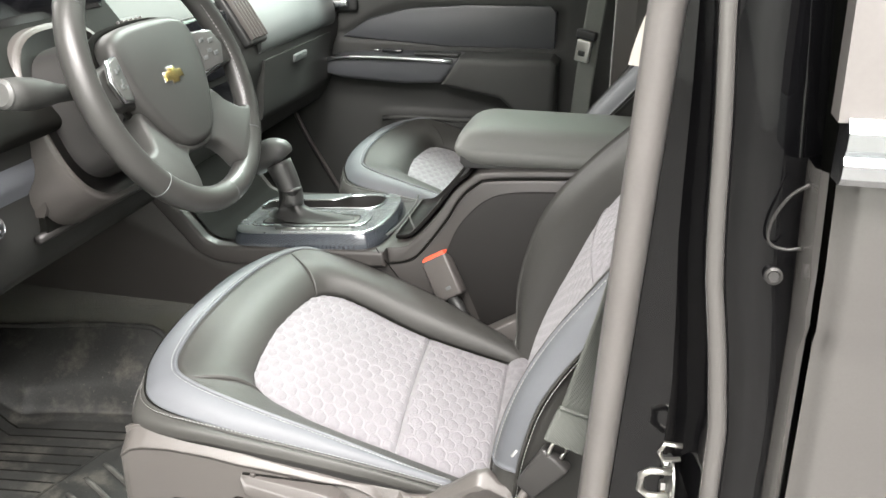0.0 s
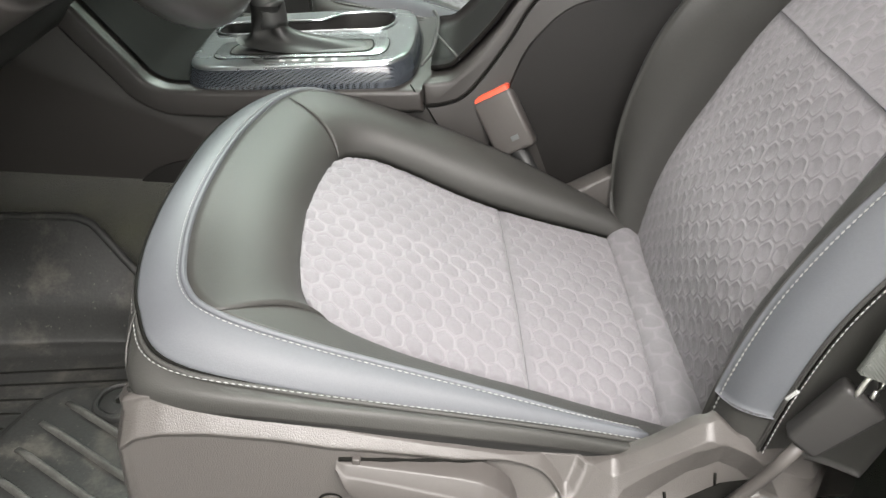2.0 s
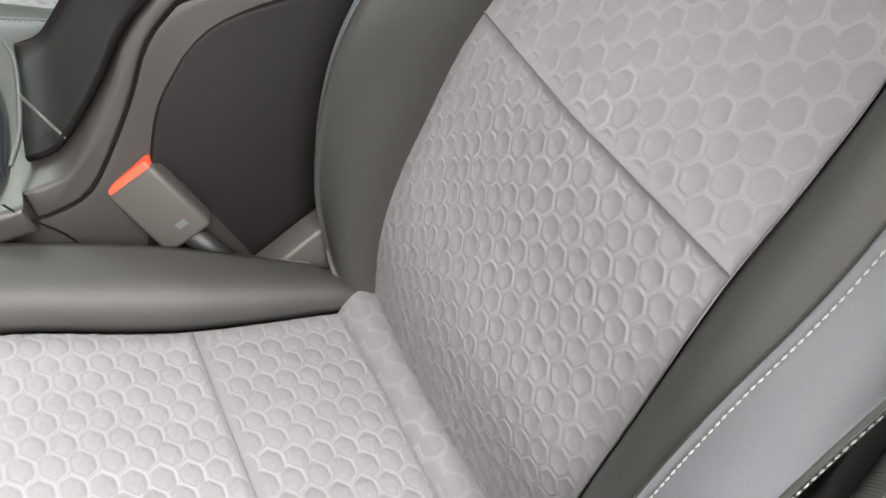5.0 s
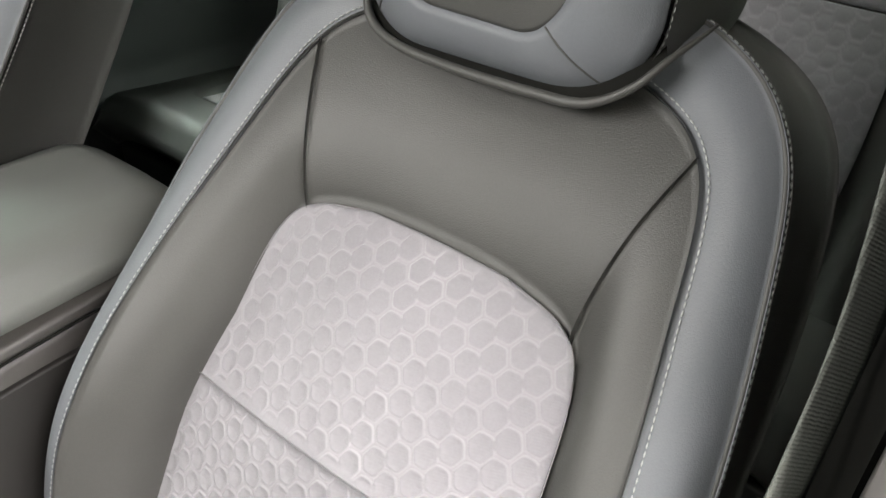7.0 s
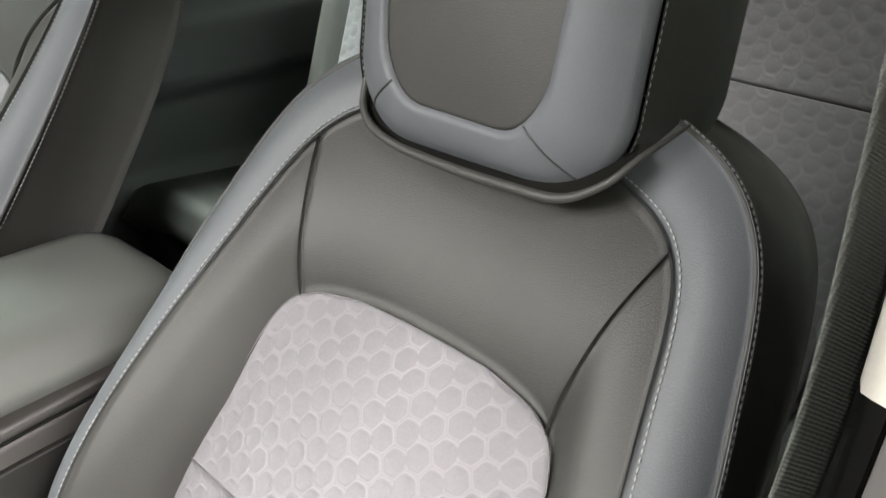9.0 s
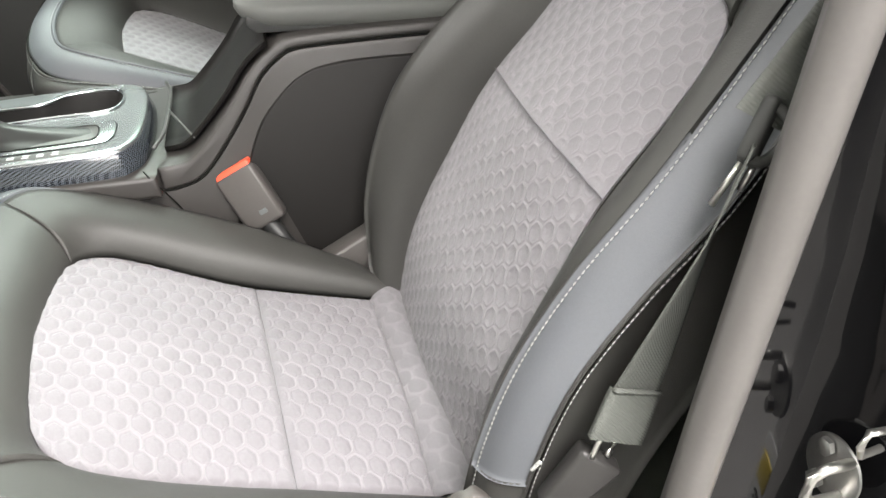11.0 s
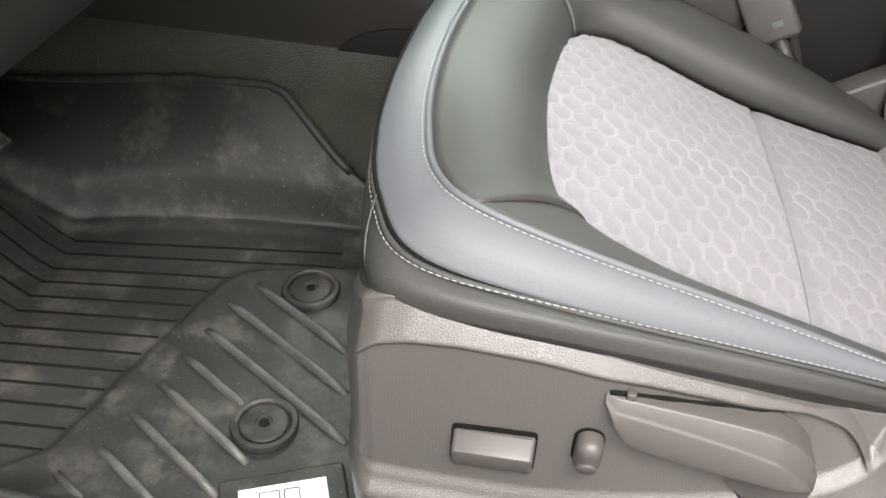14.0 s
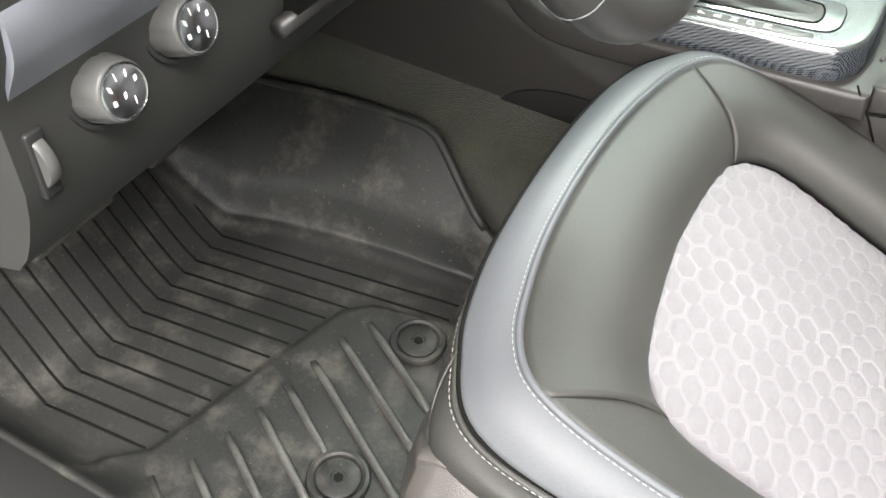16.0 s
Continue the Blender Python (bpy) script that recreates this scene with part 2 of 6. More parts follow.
def sheet(name, g, mat, parent, label="", flip=False, tuck=0.004, back=True):
    """A padded panel from a grid of places, its edges rolled in by tuck and closed behind."""
    g = np.array(g, float)
    n = normals(g) * (-1 if flip else 1)
    if tuck:
        a = g - n * tuck
        pad = np.zeros((g.shape[0] + 2, g.shape[1] + 2, 3))
        pad[1:-1, 1:-1] = g
        pad[0, 1:-1], pad[-1, 1:-1] = a[0], a[-1]
        pad[1:-1, 0], pad[1:-1, -1] = a[:, 0], a[:, -1]
        pad[0, 0], pad[0, -1], pad[-1, 0], pad[-1, -1] = a[0, 0], a[0, -1], a[-1, 0], a[-1, -1]
        # pull the rim itself slightly down, for a rounded seam
        g = pad
    nu, nv = g.shape[:2]
    return mesh_part(name, g.reshape(-1, 3), grid_faces(nu, nv, flip), mat, parent, label)


def curve_points(ctrl, n, even=True):
    """n places along a smooth line through the control places."""
    p = np.array(ctrl, float)
    e = np.vstack([2 * p[0] - p[1], p, 2 * p[-1] - p[-2]])
    t = np.linspace(0, len(p) - 1, n if not even else max(n * 4, 80))
    i = np.minimum(t.astype(int), len(p) - 2)
    f = (t - i)[:, None]
    a, b, c, d = e[i], e[i + 1], e[i + 2], e[i + 3]
    q = 0.5 * (2 * b + (c - a) * f + (2 * a - 5 * b + 4 * c - d) * f**2 + (3 * b - a - 3 * c + d) * f**3)
    if not even:
        return q
    s = np.r_[0, np.cumsum(np.linalg.norm(np.diff(q, axis=0), axis=1))]
    u = np.linspace(0, s[-1], n)
    return np.stack([np.interp(u, s, q[:, k]) for k in range(q.shape[1])], 1)


def at_param(ctrl, t):
    """Places at control parameters t."""
    p = np.array(ctrl, float)
    e = np.vstack([2 * p[0] - p[1], p, 2 * p[-1] - p[-2]])
    t = np.clip(np.array(t, float), 0, len(p) - 1 - 1e-9)
    i = t.astype(int)
    f = (t - i)[:, None]
    a, b, c, d = e[i], e[i + 1], e[i + 2], e[i + 3]
    return 0.5 * (2 * b + (c - a) * f + (2 * a - 5 * b + 4 * c - d) * f**2 + (3 * b - a - 3 * c + d) * f**3)


def mirrored(half):
    """A whole ring from half of it: from the +v end through the middle (v = 0) to the -v end. half runs from the middle outward."""
    h = np.array(half, float)
    far = h[::-1].copy()
    near = h[1:].copy()
    near[:, 1] *= -1
    return np.vstack([far, near])


def between(ra, rb, m, bulge, shape=1.0, out=None):
    """Rings from ra to rb, raised by bulge along the mean normal in the middle."""
    ra, rb = np.array(ra), np.array(rb)
    base = np.stack([ra + (rb - ra) * u for u in np.linspace(0, 1, m)])
    n = normals(base)
    if out is not None:
        n *= np.sign((n * np.array(out)).sum(-1, keepdims=True) + 1e-9)
    u = np.linspace(0, 1, m)
    w = np.sin(np.pi * u**shape)[:, None] * (np.zeros(len(ra)) + bulge)[None]
    return base + n * w[..., None]


def tube(name, pts, r, mat, parent=None, label="", sides=10, closed=False):
    p = np.array(pts, float)
    rr = np.full(len(p), r, float) if np.isscalar(r) else np.array(r, float)
    t = np.gradient(p, axis=0) if not closed else np.roll(p, -1, 0) - np.roll(p, 1, 0)
    t /= np.maximum(np.linalg.norm(t, axis=1, keepdims=True), 1e-9)
    up = np.array([0.13, 0.21, 0.97])
    verts = []
    for q, d, s in zip(p, t, rr):
        a = np.cross(up, d)
        if np.linalg.norm(a) < 0.2:
            a = np.cross([1, 0.1, 0], d)
        a /= np.linalg.norm(a)
        b = np.cross(d, a)
        for k in range(sides):
            h = 2 * math.pi * k / sides
            verts.append(q + s * (math.cos(h) * a + math.sin(h) * b))
    n = len(p)
    faces = grid_faces(n, sides, wrap=True)
    if closed:
        faces += [((n - 1) * sides + k, (n - 1) * sides + (k + 1) % sides, (k + 1) % sides, k) for k in range(sides)]
    else:
        faces += [tuple(range(sides - 1, -1, -1)), tuple((n - 1) * sides + k for k in range(sides))]
    return mesh_part(name, verts, faces, mat, parent, label)


def stitches(name, pts, mat, parent, normal=(0, 0, 1), step=0.0052, long=0.0038, r=0.0004, lift=0.0006):
    """A row of thread stitches along a line, as one mesh."""
    p = np.array(pts, float)
    s = np.r_[0, np.cumsum(np.linalg.norm(np.diff(p, axis=0), axis=1))]
    n = int(s[-1] / step)
    verts, faces = [], []
    nrm = np.array(normal, float)
    fix = nrm.ndim == 1
    for k in range(n):
        a, b = k * step, k * step + long
        q0, q1 = (np.array([np.interp(x, s, p[:, i]) for i in range(3)]) for x in (a, b))
        d = (q1 - q0) / max(np.linalg.norm(q1 - q0), 1e-9)
        nn = nrm if fix else np.array([np.interp(a, s, nrm[:, i]) for i in range(3)])
        side = np.cross(d, nn)
        side /= max(np.linalg.norm(side), 1e-9)
        up = np.cross(side, d)
        base = len(verts)
        for q, w in ((q0, 0.4), ((q0 + q1) / 2, 1.15), (q1, 0.4)):
            c = q + up * lift
            for h in range(4):
                an = math.pi / 2 * h + 0.78
                verts.append(c + r * w * (math.cos(an) * side * 1.3 + math.sin(an) * up))
        for i in range(2):
            for h in range(4):
                g = (h + 1) % 4
                faces.append((base + 4 * i + h, base + 4 * i + g, base + 4 * i + 4 + g, base + 4 * i + 4 + h))
    return mesh_part(name, verts, faces, mat, parent)


def rbox(name, size, mat, parent=None, label="", bevel=0.004, m=None, seg=3):
    bm = bmesh.new()
    bmesh.ops.create_cube(bm, size=1)
    bmesh.ops.scale(bm, vec=size, verts=bm.verts)
    b = min(bevel, min(size) * 0.49)
    bmesh.ops.bevel(bm, geom=bm.edges[:] + bm.verts[:], offset=b, segments=seg, profile=0.5, affect="EDGES")
    if m is not None:
        bmesh.ops.transform(bm, matrix=m, verts=bm.verts)
    return part(name, bm, mat, parent, label)


def prism(name, outline, lo, hi, mat, parent=None, label="", axis="y", bevel=0.003, seg=2):
    """A bevelled solid with an outline in the plane across axis, from lo to hi along it."""
    bm = bmesh.new()
    put = {"y": lambda a, b, c: (a, c, b), "z": lambda a, b, c: (a, b, c), "x": lambda a, b, c: (c, a, b)}[axis]
    lo_v = [bm.verts.new(put(a, b, lo)) for a, b in outline]
    hi_v = [bm.verts.new(put(a, b, hi)) for a, b in outline]
    n = len(outline)
    f1 = bm.faces.new(lo_v)
    f2 = bm.faces.new(hi_v[::-1])
    for i in range(n):
        bm.faces.new((lo_v[i], hi_v[i], hi_v[(i + 1) % n], lo_v[(i + 1) % n]))
    bmesh.ops.recalc_face_normals(bm, faces=bm.faces)
    if bevel:
        edges = [e for e in bm.edges if f1 in e.link_faces or f2 in e.link_faces]
        bmesh.ops.bevel(bm, geom=edges, offset=bevel, segments=seg, profile=0.5, affect="EDGES", clamp_overlap=True)
    return part(name, bm, mat, parent, label)


def disc(name, centre, axis, profile, mat, parent=None, label="", sides=40):
    """A turned solid: profile of (radius, height along the axis)."""
    ax = Vector(axis).normalized()
    q = ax.to_track_quat("Z", "Y").to_matrix()
    c = Vector(centre)
    verts, faces = [], []
    for r, h in profile:
        for k in range(sides):
            a = 2 * math.pi * k / sides
            verts.append(c + q @ Vector((r * math.cos(a), r * math.sin(a), h)))
    n = len(profile)
    faces = [f for f in grid_faces(n, sides, wrap=True)]
    faces.append(tuple(range(sides - 1, -1, -1)))
    faces.append(tuple((n - 1) * sides + k for k in range(sides)))
    bm = bmesh.new()
    vs = [bm.verts.new(v) for v in verts]
    for f in faces:
        bm.faces.new([vs[i] for i in f])
    bmesh.ops.recalc_face_normals(bm, faces=bm.faces)
    return part(name, bm, mat, parent, label)


def smoothstep(a, b, x):
    t = np.clip((x - a) / (b - a), 0, 1)
    return t * t * (3 - 2 * t)


def letters(text, size, m, mat, parent, name="lettering"):
    cu = bpy.data.curves.new(name, "FONT")
    cu.body, cu.size, cu.extrude, cu.align_x, cu.align_y = text, size, 0.0003, "CENTER", "CENTER"
    tmp = bpy.data.objects.new(name, cu)
    scene.collection.objects.link(tmp)
    me = bpy.data.meshes.new_from_object(tmp.evaluated_get(bpy.context.evaluated_depsgraph_get()))
    bpy.data.objects.remove(tmp)
    me.transform(m)
    me.materials.clear()
    me.materials.append(mat)
    ob = new(name, me)
    ob.parent = parent
    return ob


# ---------------------------------------------------------------- seats
YC, YM, YP = 1.145, 1.52, 1.895   # driver's seat, car's middle, passenger's seat


def hex_relief(u, v):
    """Quilted cloth: soft hexagon pads in raised outlines, linked two and two. Gives height and how pale the outline
    is, by weave and painted sheen.
    """
    cu, pv, pu, size = 0.0395, 0.0240, 0.0186, 0.0107
    best = np.full(u.shape, 9.0)
    neck = np.zeros(u.shape)
    shine = np.zeros(u.shape)
    k0 = np.round(u / cu)
    for dk in (-1, 0, 1):
        k = k0 + dk
        for half in (0.0, 1.0):
            du = u - k * cu + half * pu
            j = np.round((v - half * pv / 2) / pv)
            dv = v - j * pv - half * pv / 2
            a, b = np.abs(dv), 0.866 * np.abs(du) + 0.5 * np.abs(dv)
            d = (a**10 + b**10) ** 0.1
            take = d < best
            best = np.where(take, d, best)
            # uneven silver sheen from pair to pair, put into the cloth's colour
            shine = np.where(take, np.clip(0.25 + 0.35 * np.sin(k * 12.9 + j * 1.3 + 2 * np.sin(j * 0.7 + k * 0.9)) + 0.6 * (k == 0), 0, 1), shine)
        # the open neck between the two pads of a pair
        j = np.round((v - pv / 4) / pv)
        mu, mv = u - k * cu + pu / 2, v - j * pv - pv / 4
        neck = np.maximum(neck, np.exp(-((mu**2 + mv**2) / 0.0037**2) ** 3))
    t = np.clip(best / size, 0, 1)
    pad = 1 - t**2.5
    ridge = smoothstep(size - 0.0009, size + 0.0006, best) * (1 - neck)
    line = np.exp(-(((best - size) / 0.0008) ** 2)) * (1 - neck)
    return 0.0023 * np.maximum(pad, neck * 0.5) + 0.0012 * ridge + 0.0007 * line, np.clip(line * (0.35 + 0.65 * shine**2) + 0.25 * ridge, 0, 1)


def quilted(name, g, mat, parent, label="", flip=False, tuck=0.004, uv=None, step=0.001, amp=1.0, dip=0.0014):
    """A quilted panel: the grid of places with the hexagon relief raised on it."""
    g = np.array(g, float)
    n = normals(g) * (-1 if flip else 1)
    nu, nv = g.shape[:2]
    eu = np.minimum(np.arange(nu), np.arange(nu)[::-1])[:, None]
    ev = np.minimum(np.arange(nv), np.arange(nv)[::-1])[None]
    edge = smoothstep(0.0, 0.008, np.minimum(eu, ev) * step)
    u, v = uv
    high, line = hex_relief(u, v)
    far = edge * 0 + np.clip(np.minimum(eu, ev) * step / 0.007, 0, 1)
    g = g + n * (amp * high * edge - dip * (1 - far) ** 2)[..., None]
    ob = sheet(name, g, mat, parent, label, flip, min(tuck, 0.002))
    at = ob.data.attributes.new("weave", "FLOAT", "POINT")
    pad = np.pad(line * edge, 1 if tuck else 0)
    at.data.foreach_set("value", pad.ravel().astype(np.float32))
    return ob


# cushion rings, from the front middle outward and back: x, |v|, z
CA = [(-0.366, 0, 0.254), (-0.365, 0.06, 0.254), (-0.362, 0.10, 0.253), (-0.352, 0.137, 0.250), (-0.328, 0.156, 0.243), (-0.29, 0.160, 0.229), (-0.18, 0.154, 0.189), (-0.03, 0.155, 0.153)]
CB = [(-0.452, 0, 0.300), (-0.449, 0.07, 0.300), (-0.440, 0.13, 0.300), (-0.424, 0.183, 0.300), (-0.393, 0.213, 0.299), (-0.32, 0.222, 0.281), (-0.19, 0.214, 0.240), (-0.06, 0.197, 0.186)]
CC = [(-0.487, 0, 0.294), (-0.485, 0.07, 0.294), (-0.478, 0.14, 0.290), (-0.461, 0.199, 0.284), (-0.425, 0.246, 0.276), (-0.335, 0.256, 0.262), (-0.19, 0.237, 0.225), (-0.055, 0.206, 0.183)]
CD = [(-0.478, 0, 0.215), (-0.475, 0.08, 0.215), (-0.468, 0.16, 0.217), (-0.456, 0.228, 0.228), (-0.435, 0.264, 0.246), (-0.336, 0.274, 0.250), (-0.19, 0.254, 0.222), (-0.075, 0.22, 0.180)]
# backrest rings, from the bottom up to the middle of the top
BA = [(-0.007, 0.150, 0.137), (0.014, 0.152, 0.24), (0.05, 0.151, 0.33), (0.09, 0.148, 0.42), (0.135, 0.142, 0.49), (0.172, 0.132, 0.545), (0.19, 0.11, 0.568), (0.198, 0.06, 0.577), (0.2, 0, 0.579)]
BB = [(-0.012, 0.195, 0.19), (-0.004, 0.20, 0.26), (0.018, 0.20, 0.335), (0.055, 0.20, 0.41), (0.110, 0.198, 0.49), (0.185, 0.179, 0.593), (0.247, 0.155, 0.671), (0.278, 0.098, 0.699), (0.292, 0, 0.706)]
BC = [(0.02, 0.232, 0.20), (0.028, 0.238, 0.27), (0.048, 0.241, 0.345), (0.088, 0.241, 0.415), (0.145, 0.237, 0.49), (0.215, 0.219, 0.602), (0.276, 0.188, 0.693), (0.312, 0.119, 0.735), (0.325, 0, 0.747)]
BD = [(0.11, 0.225, 0.18), (0.125, 0.232, 0.25), (0.155, 0.235, 0.325), (0.195, 0.235, 0.40), (0.245, 0.231, 0.475), (0.315, 0.220, 0.582), (0.366, 0.193, 0.665), (0.388, 0.124, 0.710), (0.395, 0, 0.724)]


def skewed(p):
    """The cloth's near edge lies a little further back than its far edge."""
    p = np.array(p, float)
    x, y = p[..., 0].copy(), p[..., 1]
    p[..., 0] += 0.075 * np.clip(-y, 0, 1) * smoothstep(-0.20, -0.32, x) + np.interp(x, [-0.33, -0.17, -0.03], [0, 0.085, 0.05]) * np.clip(0.155 - y, 0, 0.4)
    # and lies deeper beside the door-side bolster
    w = np.clip(-y / 0.155, 0, 1) ** 2 * smoothstep(-0.35, -0.26, x)
    p[..., 1] += 0.008 * w
    p[..., 2] -= 0.010 * w
    return p


def back_skewed(p, side):
    """The back's cloth: wider towards the car's middle, its foot further back on the door side, its cross seam rising towards the door."""
    p = np.array(p, float)
    v, z = -side * p[..., 1], p[..., 2].copy()
    p[..., 1] += -side * np.interp(z, [0.137, 0.2, 0.3, 0.4, 0.48], [0.006, 0.015, 0.018, 0.012, 0.0]) * np.clip(v / 0.15, 0, 1)
    p[..., 0] += 0.085 * np.clip(0.155 - v, 0, 0.31) * smoothstep(0.30, 0.15, z)
    p[..., 2] += (0.008 * np.clip(-v / 0.14, 0, 1) + 0.007 * np.clip(1 - (v / 0.15) ** 2, 0, 1)) * np.exp(-(((z - 0.43) / 0.06) ** 2))
    return p


BBI = [(-0.035, 0.200, 0.19), (-0.038, 0.208, 0.26), (-0.026, 0.210, 0.335), (0.002, 0.210, 0.41), (0.062, 0.206, 0.49), (0.165, 0.186, 0.595), (0.245, 0.156, 0.677), (0.280, 0.095, 0.706), (0.292, 0, 0.706)]
BCI = [(0.0, 0.240, 0.19), (-0.010, 0.248, 0.27), (0.002, 0.252, 0.345), (0.036, 0.252, 0.415), (0.098, 0.248, 0.49), (0.19, 0.232, 0.605), (0.268, 0.198, 0.70), (0.314, 0.120, 0.745), (0.325, 0, 0.752)]
BDI = [(0.10, 0.240, 0.18), (0.105, 0.248, 0.25), (0.130, 0.250, 0.325), (0.17, 0.250, 0.40), (0.225, 0.244, 0.475), (0.305, 0.228, 0.585), (0.362, 0.196, 0.672), (0.39, 0.122, 0.72), (0.395, 0, 0.73)]


def whole(inboard, outboard, side):
    """A whole ring, bottom to bottom over the top, from the halves of the two sides."""
    far, near = (inboard, outboard) if side < 0 else (outboard, inboard)
    near = np.array(near, float)[::-1][1:] * (1, -1, 1)
    return np.vstack([np.array(far, float), near])


def ring(half, n, t0=0.0, t1=None, side=0):
    """n places of a ring between control parameters t0 and t1 of one side (+1 far, -1 near), or of both (side 0)."""
    h = np.array(half, float)
    if side == 0:
        full = mirrored(h)
        return at_param(full, np.linspace(t0, len(full) - 1 if t1 is None else t1, n))
    p = at_param(h, np.linspace(t0, len(h) - 1 if t1 is None else t1, n))
    p[:, 1] *= side
    return p


def insert_grid(half, step, lo, hi, dome, axis, fade=0.0):
    """A grid across a ring: rows along the ring's sides between control parameters lo and hi."""
    h = np.array(half, float)
    t = np.linspace(lo, hi, 400)
    p = at_param(h, t)
    s = np.r_[0, np.cumsum(np.linalg.norm(np.diff(p[:, [0, 2]], axis=0), axis=1))]
    rows = max(4, int(s[-1] / step))
    u = np.linspace(0, s[-1], rows)
    e = np.stack([np.interp(u, s, p[:, k]) for k in range(3)], 1)
    cols = int(0.32 / step)
    w = np.linspace(-1, 1, cols)
    g = np.zeros((rows, cols, 3))
    g[..., 0] = e[:, None, 0]
    g[..., 1] = e[:, None, 1] * w[None]
    g[..., 2] = e[:, None, 2]
    arch = (1 - w[None] ** 2) * dome
    if fade:
        arch = arch * smoothstep(0.0, fade, u[-1] - u)[:, None]
    if axis == "z":
        g[..., 2] += arch
    else:
        g[..., 0] -= arch * 0.9
        g[..., 2] += arch * 0.4
    return g, np.broadcast_to(u[:, None], (rows, cols)), g[..., 1]


def cloth_uv(g, across, along, from_end=False):
    """Lengths over the laid-out cloth: across the seat, and along it from one of its seams."""
    d = np.linalg.norm(np.diff(g[..., ::2], axis=0), axis=2)
    u = np.concatenate([np.zeros((1, g.shape[1])), np.cumsum(d, 0)])
    if from_end:
        u = u - u[-1:]
    return g[..., 1] * across, u * along


def car_seat(name, label, y, side, step):
    """A front bucket seat. side: -1 with the door on its -y side, +1 on its +y side; its parts' rings are symmetric."""
    seat = thing(name, label, "car seat", "front seats")
    seat.location = (0, y, 0)
    # cushion cloth in three pieces
    seam_t, roll_t = 6.05, 6.93
    for nm, a, b in (("cushion_insert", 0.0, seam_t), ("cushion_insert_rear", seam_t, roll_t)):
        g, u, v = insert_grid(CA, step, a, b, 0.006, "z")
        if a == 0.0:
            # the front edge bows forward a little
            w = np.clip(1 - (g[..., 1] / 0.16) ** 2, 0, 1)
            g[..., 0] -= 0.006 * w * smoothstep(-0.30, -0.366, g[..., 0])
        g = skewed(g)
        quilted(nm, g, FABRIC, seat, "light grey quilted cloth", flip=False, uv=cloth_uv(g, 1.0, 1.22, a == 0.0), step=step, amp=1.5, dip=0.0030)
    g, u, v = insert_grid([(-0.047, 0.156, 0.154), (-0.038, 0.159, 0.166), (-0.024, 0.164, 0.171), (-0.008, 0.172, 0.164), (0.016, 0.178, 0.146)], 0.0015, 0, 4, 0.0, "z")
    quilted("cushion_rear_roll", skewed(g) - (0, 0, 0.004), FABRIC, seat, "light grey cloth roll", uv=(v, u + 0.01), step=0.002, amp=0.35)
    # front panel between cloth and band, then the two bolsters
    inner, outer = (2.75, 3.08), (3.85, 4.0)
    n = 70
    full_a, full_b = mirrored(CA), mirrored(CB)
    mid = len(CA) - 1
    far, near = (inner, outer) if side < 0 else (outer, inner)
    a = at_param(full_a, np.linspace(mid - far[0], mid + near[0], n))
    b = at_param(full_b, np.linspace(mid - far[1], mid + near[1], n))
    a = skewed(a)
    sheet("cushion_front_panel", between(a, b, 18, 0.016, 0.8, (0, 0, 1)), LEATHER, seat, "smooth dark leatherette panel", flip=False)
    for s in (1, -1):
        ends = outer if s == side else inner
        a, b = skewed(ring(CA, 70, ends[0], None, s)), ring(CB, 70, ends[1], None, s)
        ext = np.linspace(0.12, 1, 9)[:, None]
        a, b = np.vstack([a, a[-1] + np.array([0.030, 0, -0.012]) * ext]), np.vstack([b, b[-1] + np.array([0.050, -s * 0.014, -0.026]) * ext])
        # the door side falls steeply from its crest to the cloth, the other side is full and round
        full = [0.012, 0.004, 0.002] if s == side else [0.019, 0.019, 0.008]
        g = between(a, b, 18, np.interp(np.arange(len(a)), [0, 30 if s == side else 55, len(a) - 1], full), 0.75, (0, 0, 1))
        sheet("cushion_bolster", g, LEATHER, seat, "dark leatherette side bolster", flip=s > 0)
    b, c = ring(CB, 170), ring(CC, 170)
    # on the inboard side the band hides behind the bolster
    for q, low in ((b, 0.006), (c, 0.022)):
        q[:, 2] -= low * smoothstep(0.16, 0.215, q[:, 1]) * smoothstep(-0.41, -0.33, q[:, 0])
    band = between(b, c, 12, 0.006, 1.0, (0, 0, 1))
    sheet("cushion_band", band, BAND, seat, "grey leatherette edge band", flip=False, tuck=0.003)
    c2, d = c.copy(), ring(CD, 170)
    d[:, 2] -= 0.022 * smoothstep(0.16, 0.215, d[:, 1]) * smoothstep(-0.41, -0.33, d[:, 0])
    c2 = c2 + (d - c2) * 0.03
    sheet("cushion_skirt", between(c2, d, 14, 0.010), LEATHER, seat, "dark leatherette skirt", flip=False, tuck=0.003)
    nb = normals(band)
    nb *= np.sign(nb[..., 2:3] + 1e-9)
    gap = np.maximum(np.linalg.norm(c - b, axis=1, keepdims=True), 0.004)
    inset = np.clip(0.0075 / gap, 0, 0.4)
    line = b + (c - b) * inset + nb[3] * 0.006 * np.sin(np.pi * inset)
    stitches("cushion_stitching", line, THREAD, seat, nb[3])
    tube("cushion_welt", b + (c - b) * inset * 0.45 + nb[2] * 0.0012, 0.0026, BAND, seat, "folded welt", 7)
    out = normals(between(c2, d, 4, 0.01))[1]
    tall = np.maximum(np.linalg.norm(d - c2, axis=1, keepdims=True), 0.003)
    drop = np.clip(0.0052 / tall, 0, 0.35)
    low = c2 + (d - c2) * drop + out * 0.010 * np.sin(np.pi * drop)
    tube("cushion_groove", c, 0.0016, GAPSHADE, seat, "dark seam groove", 6)
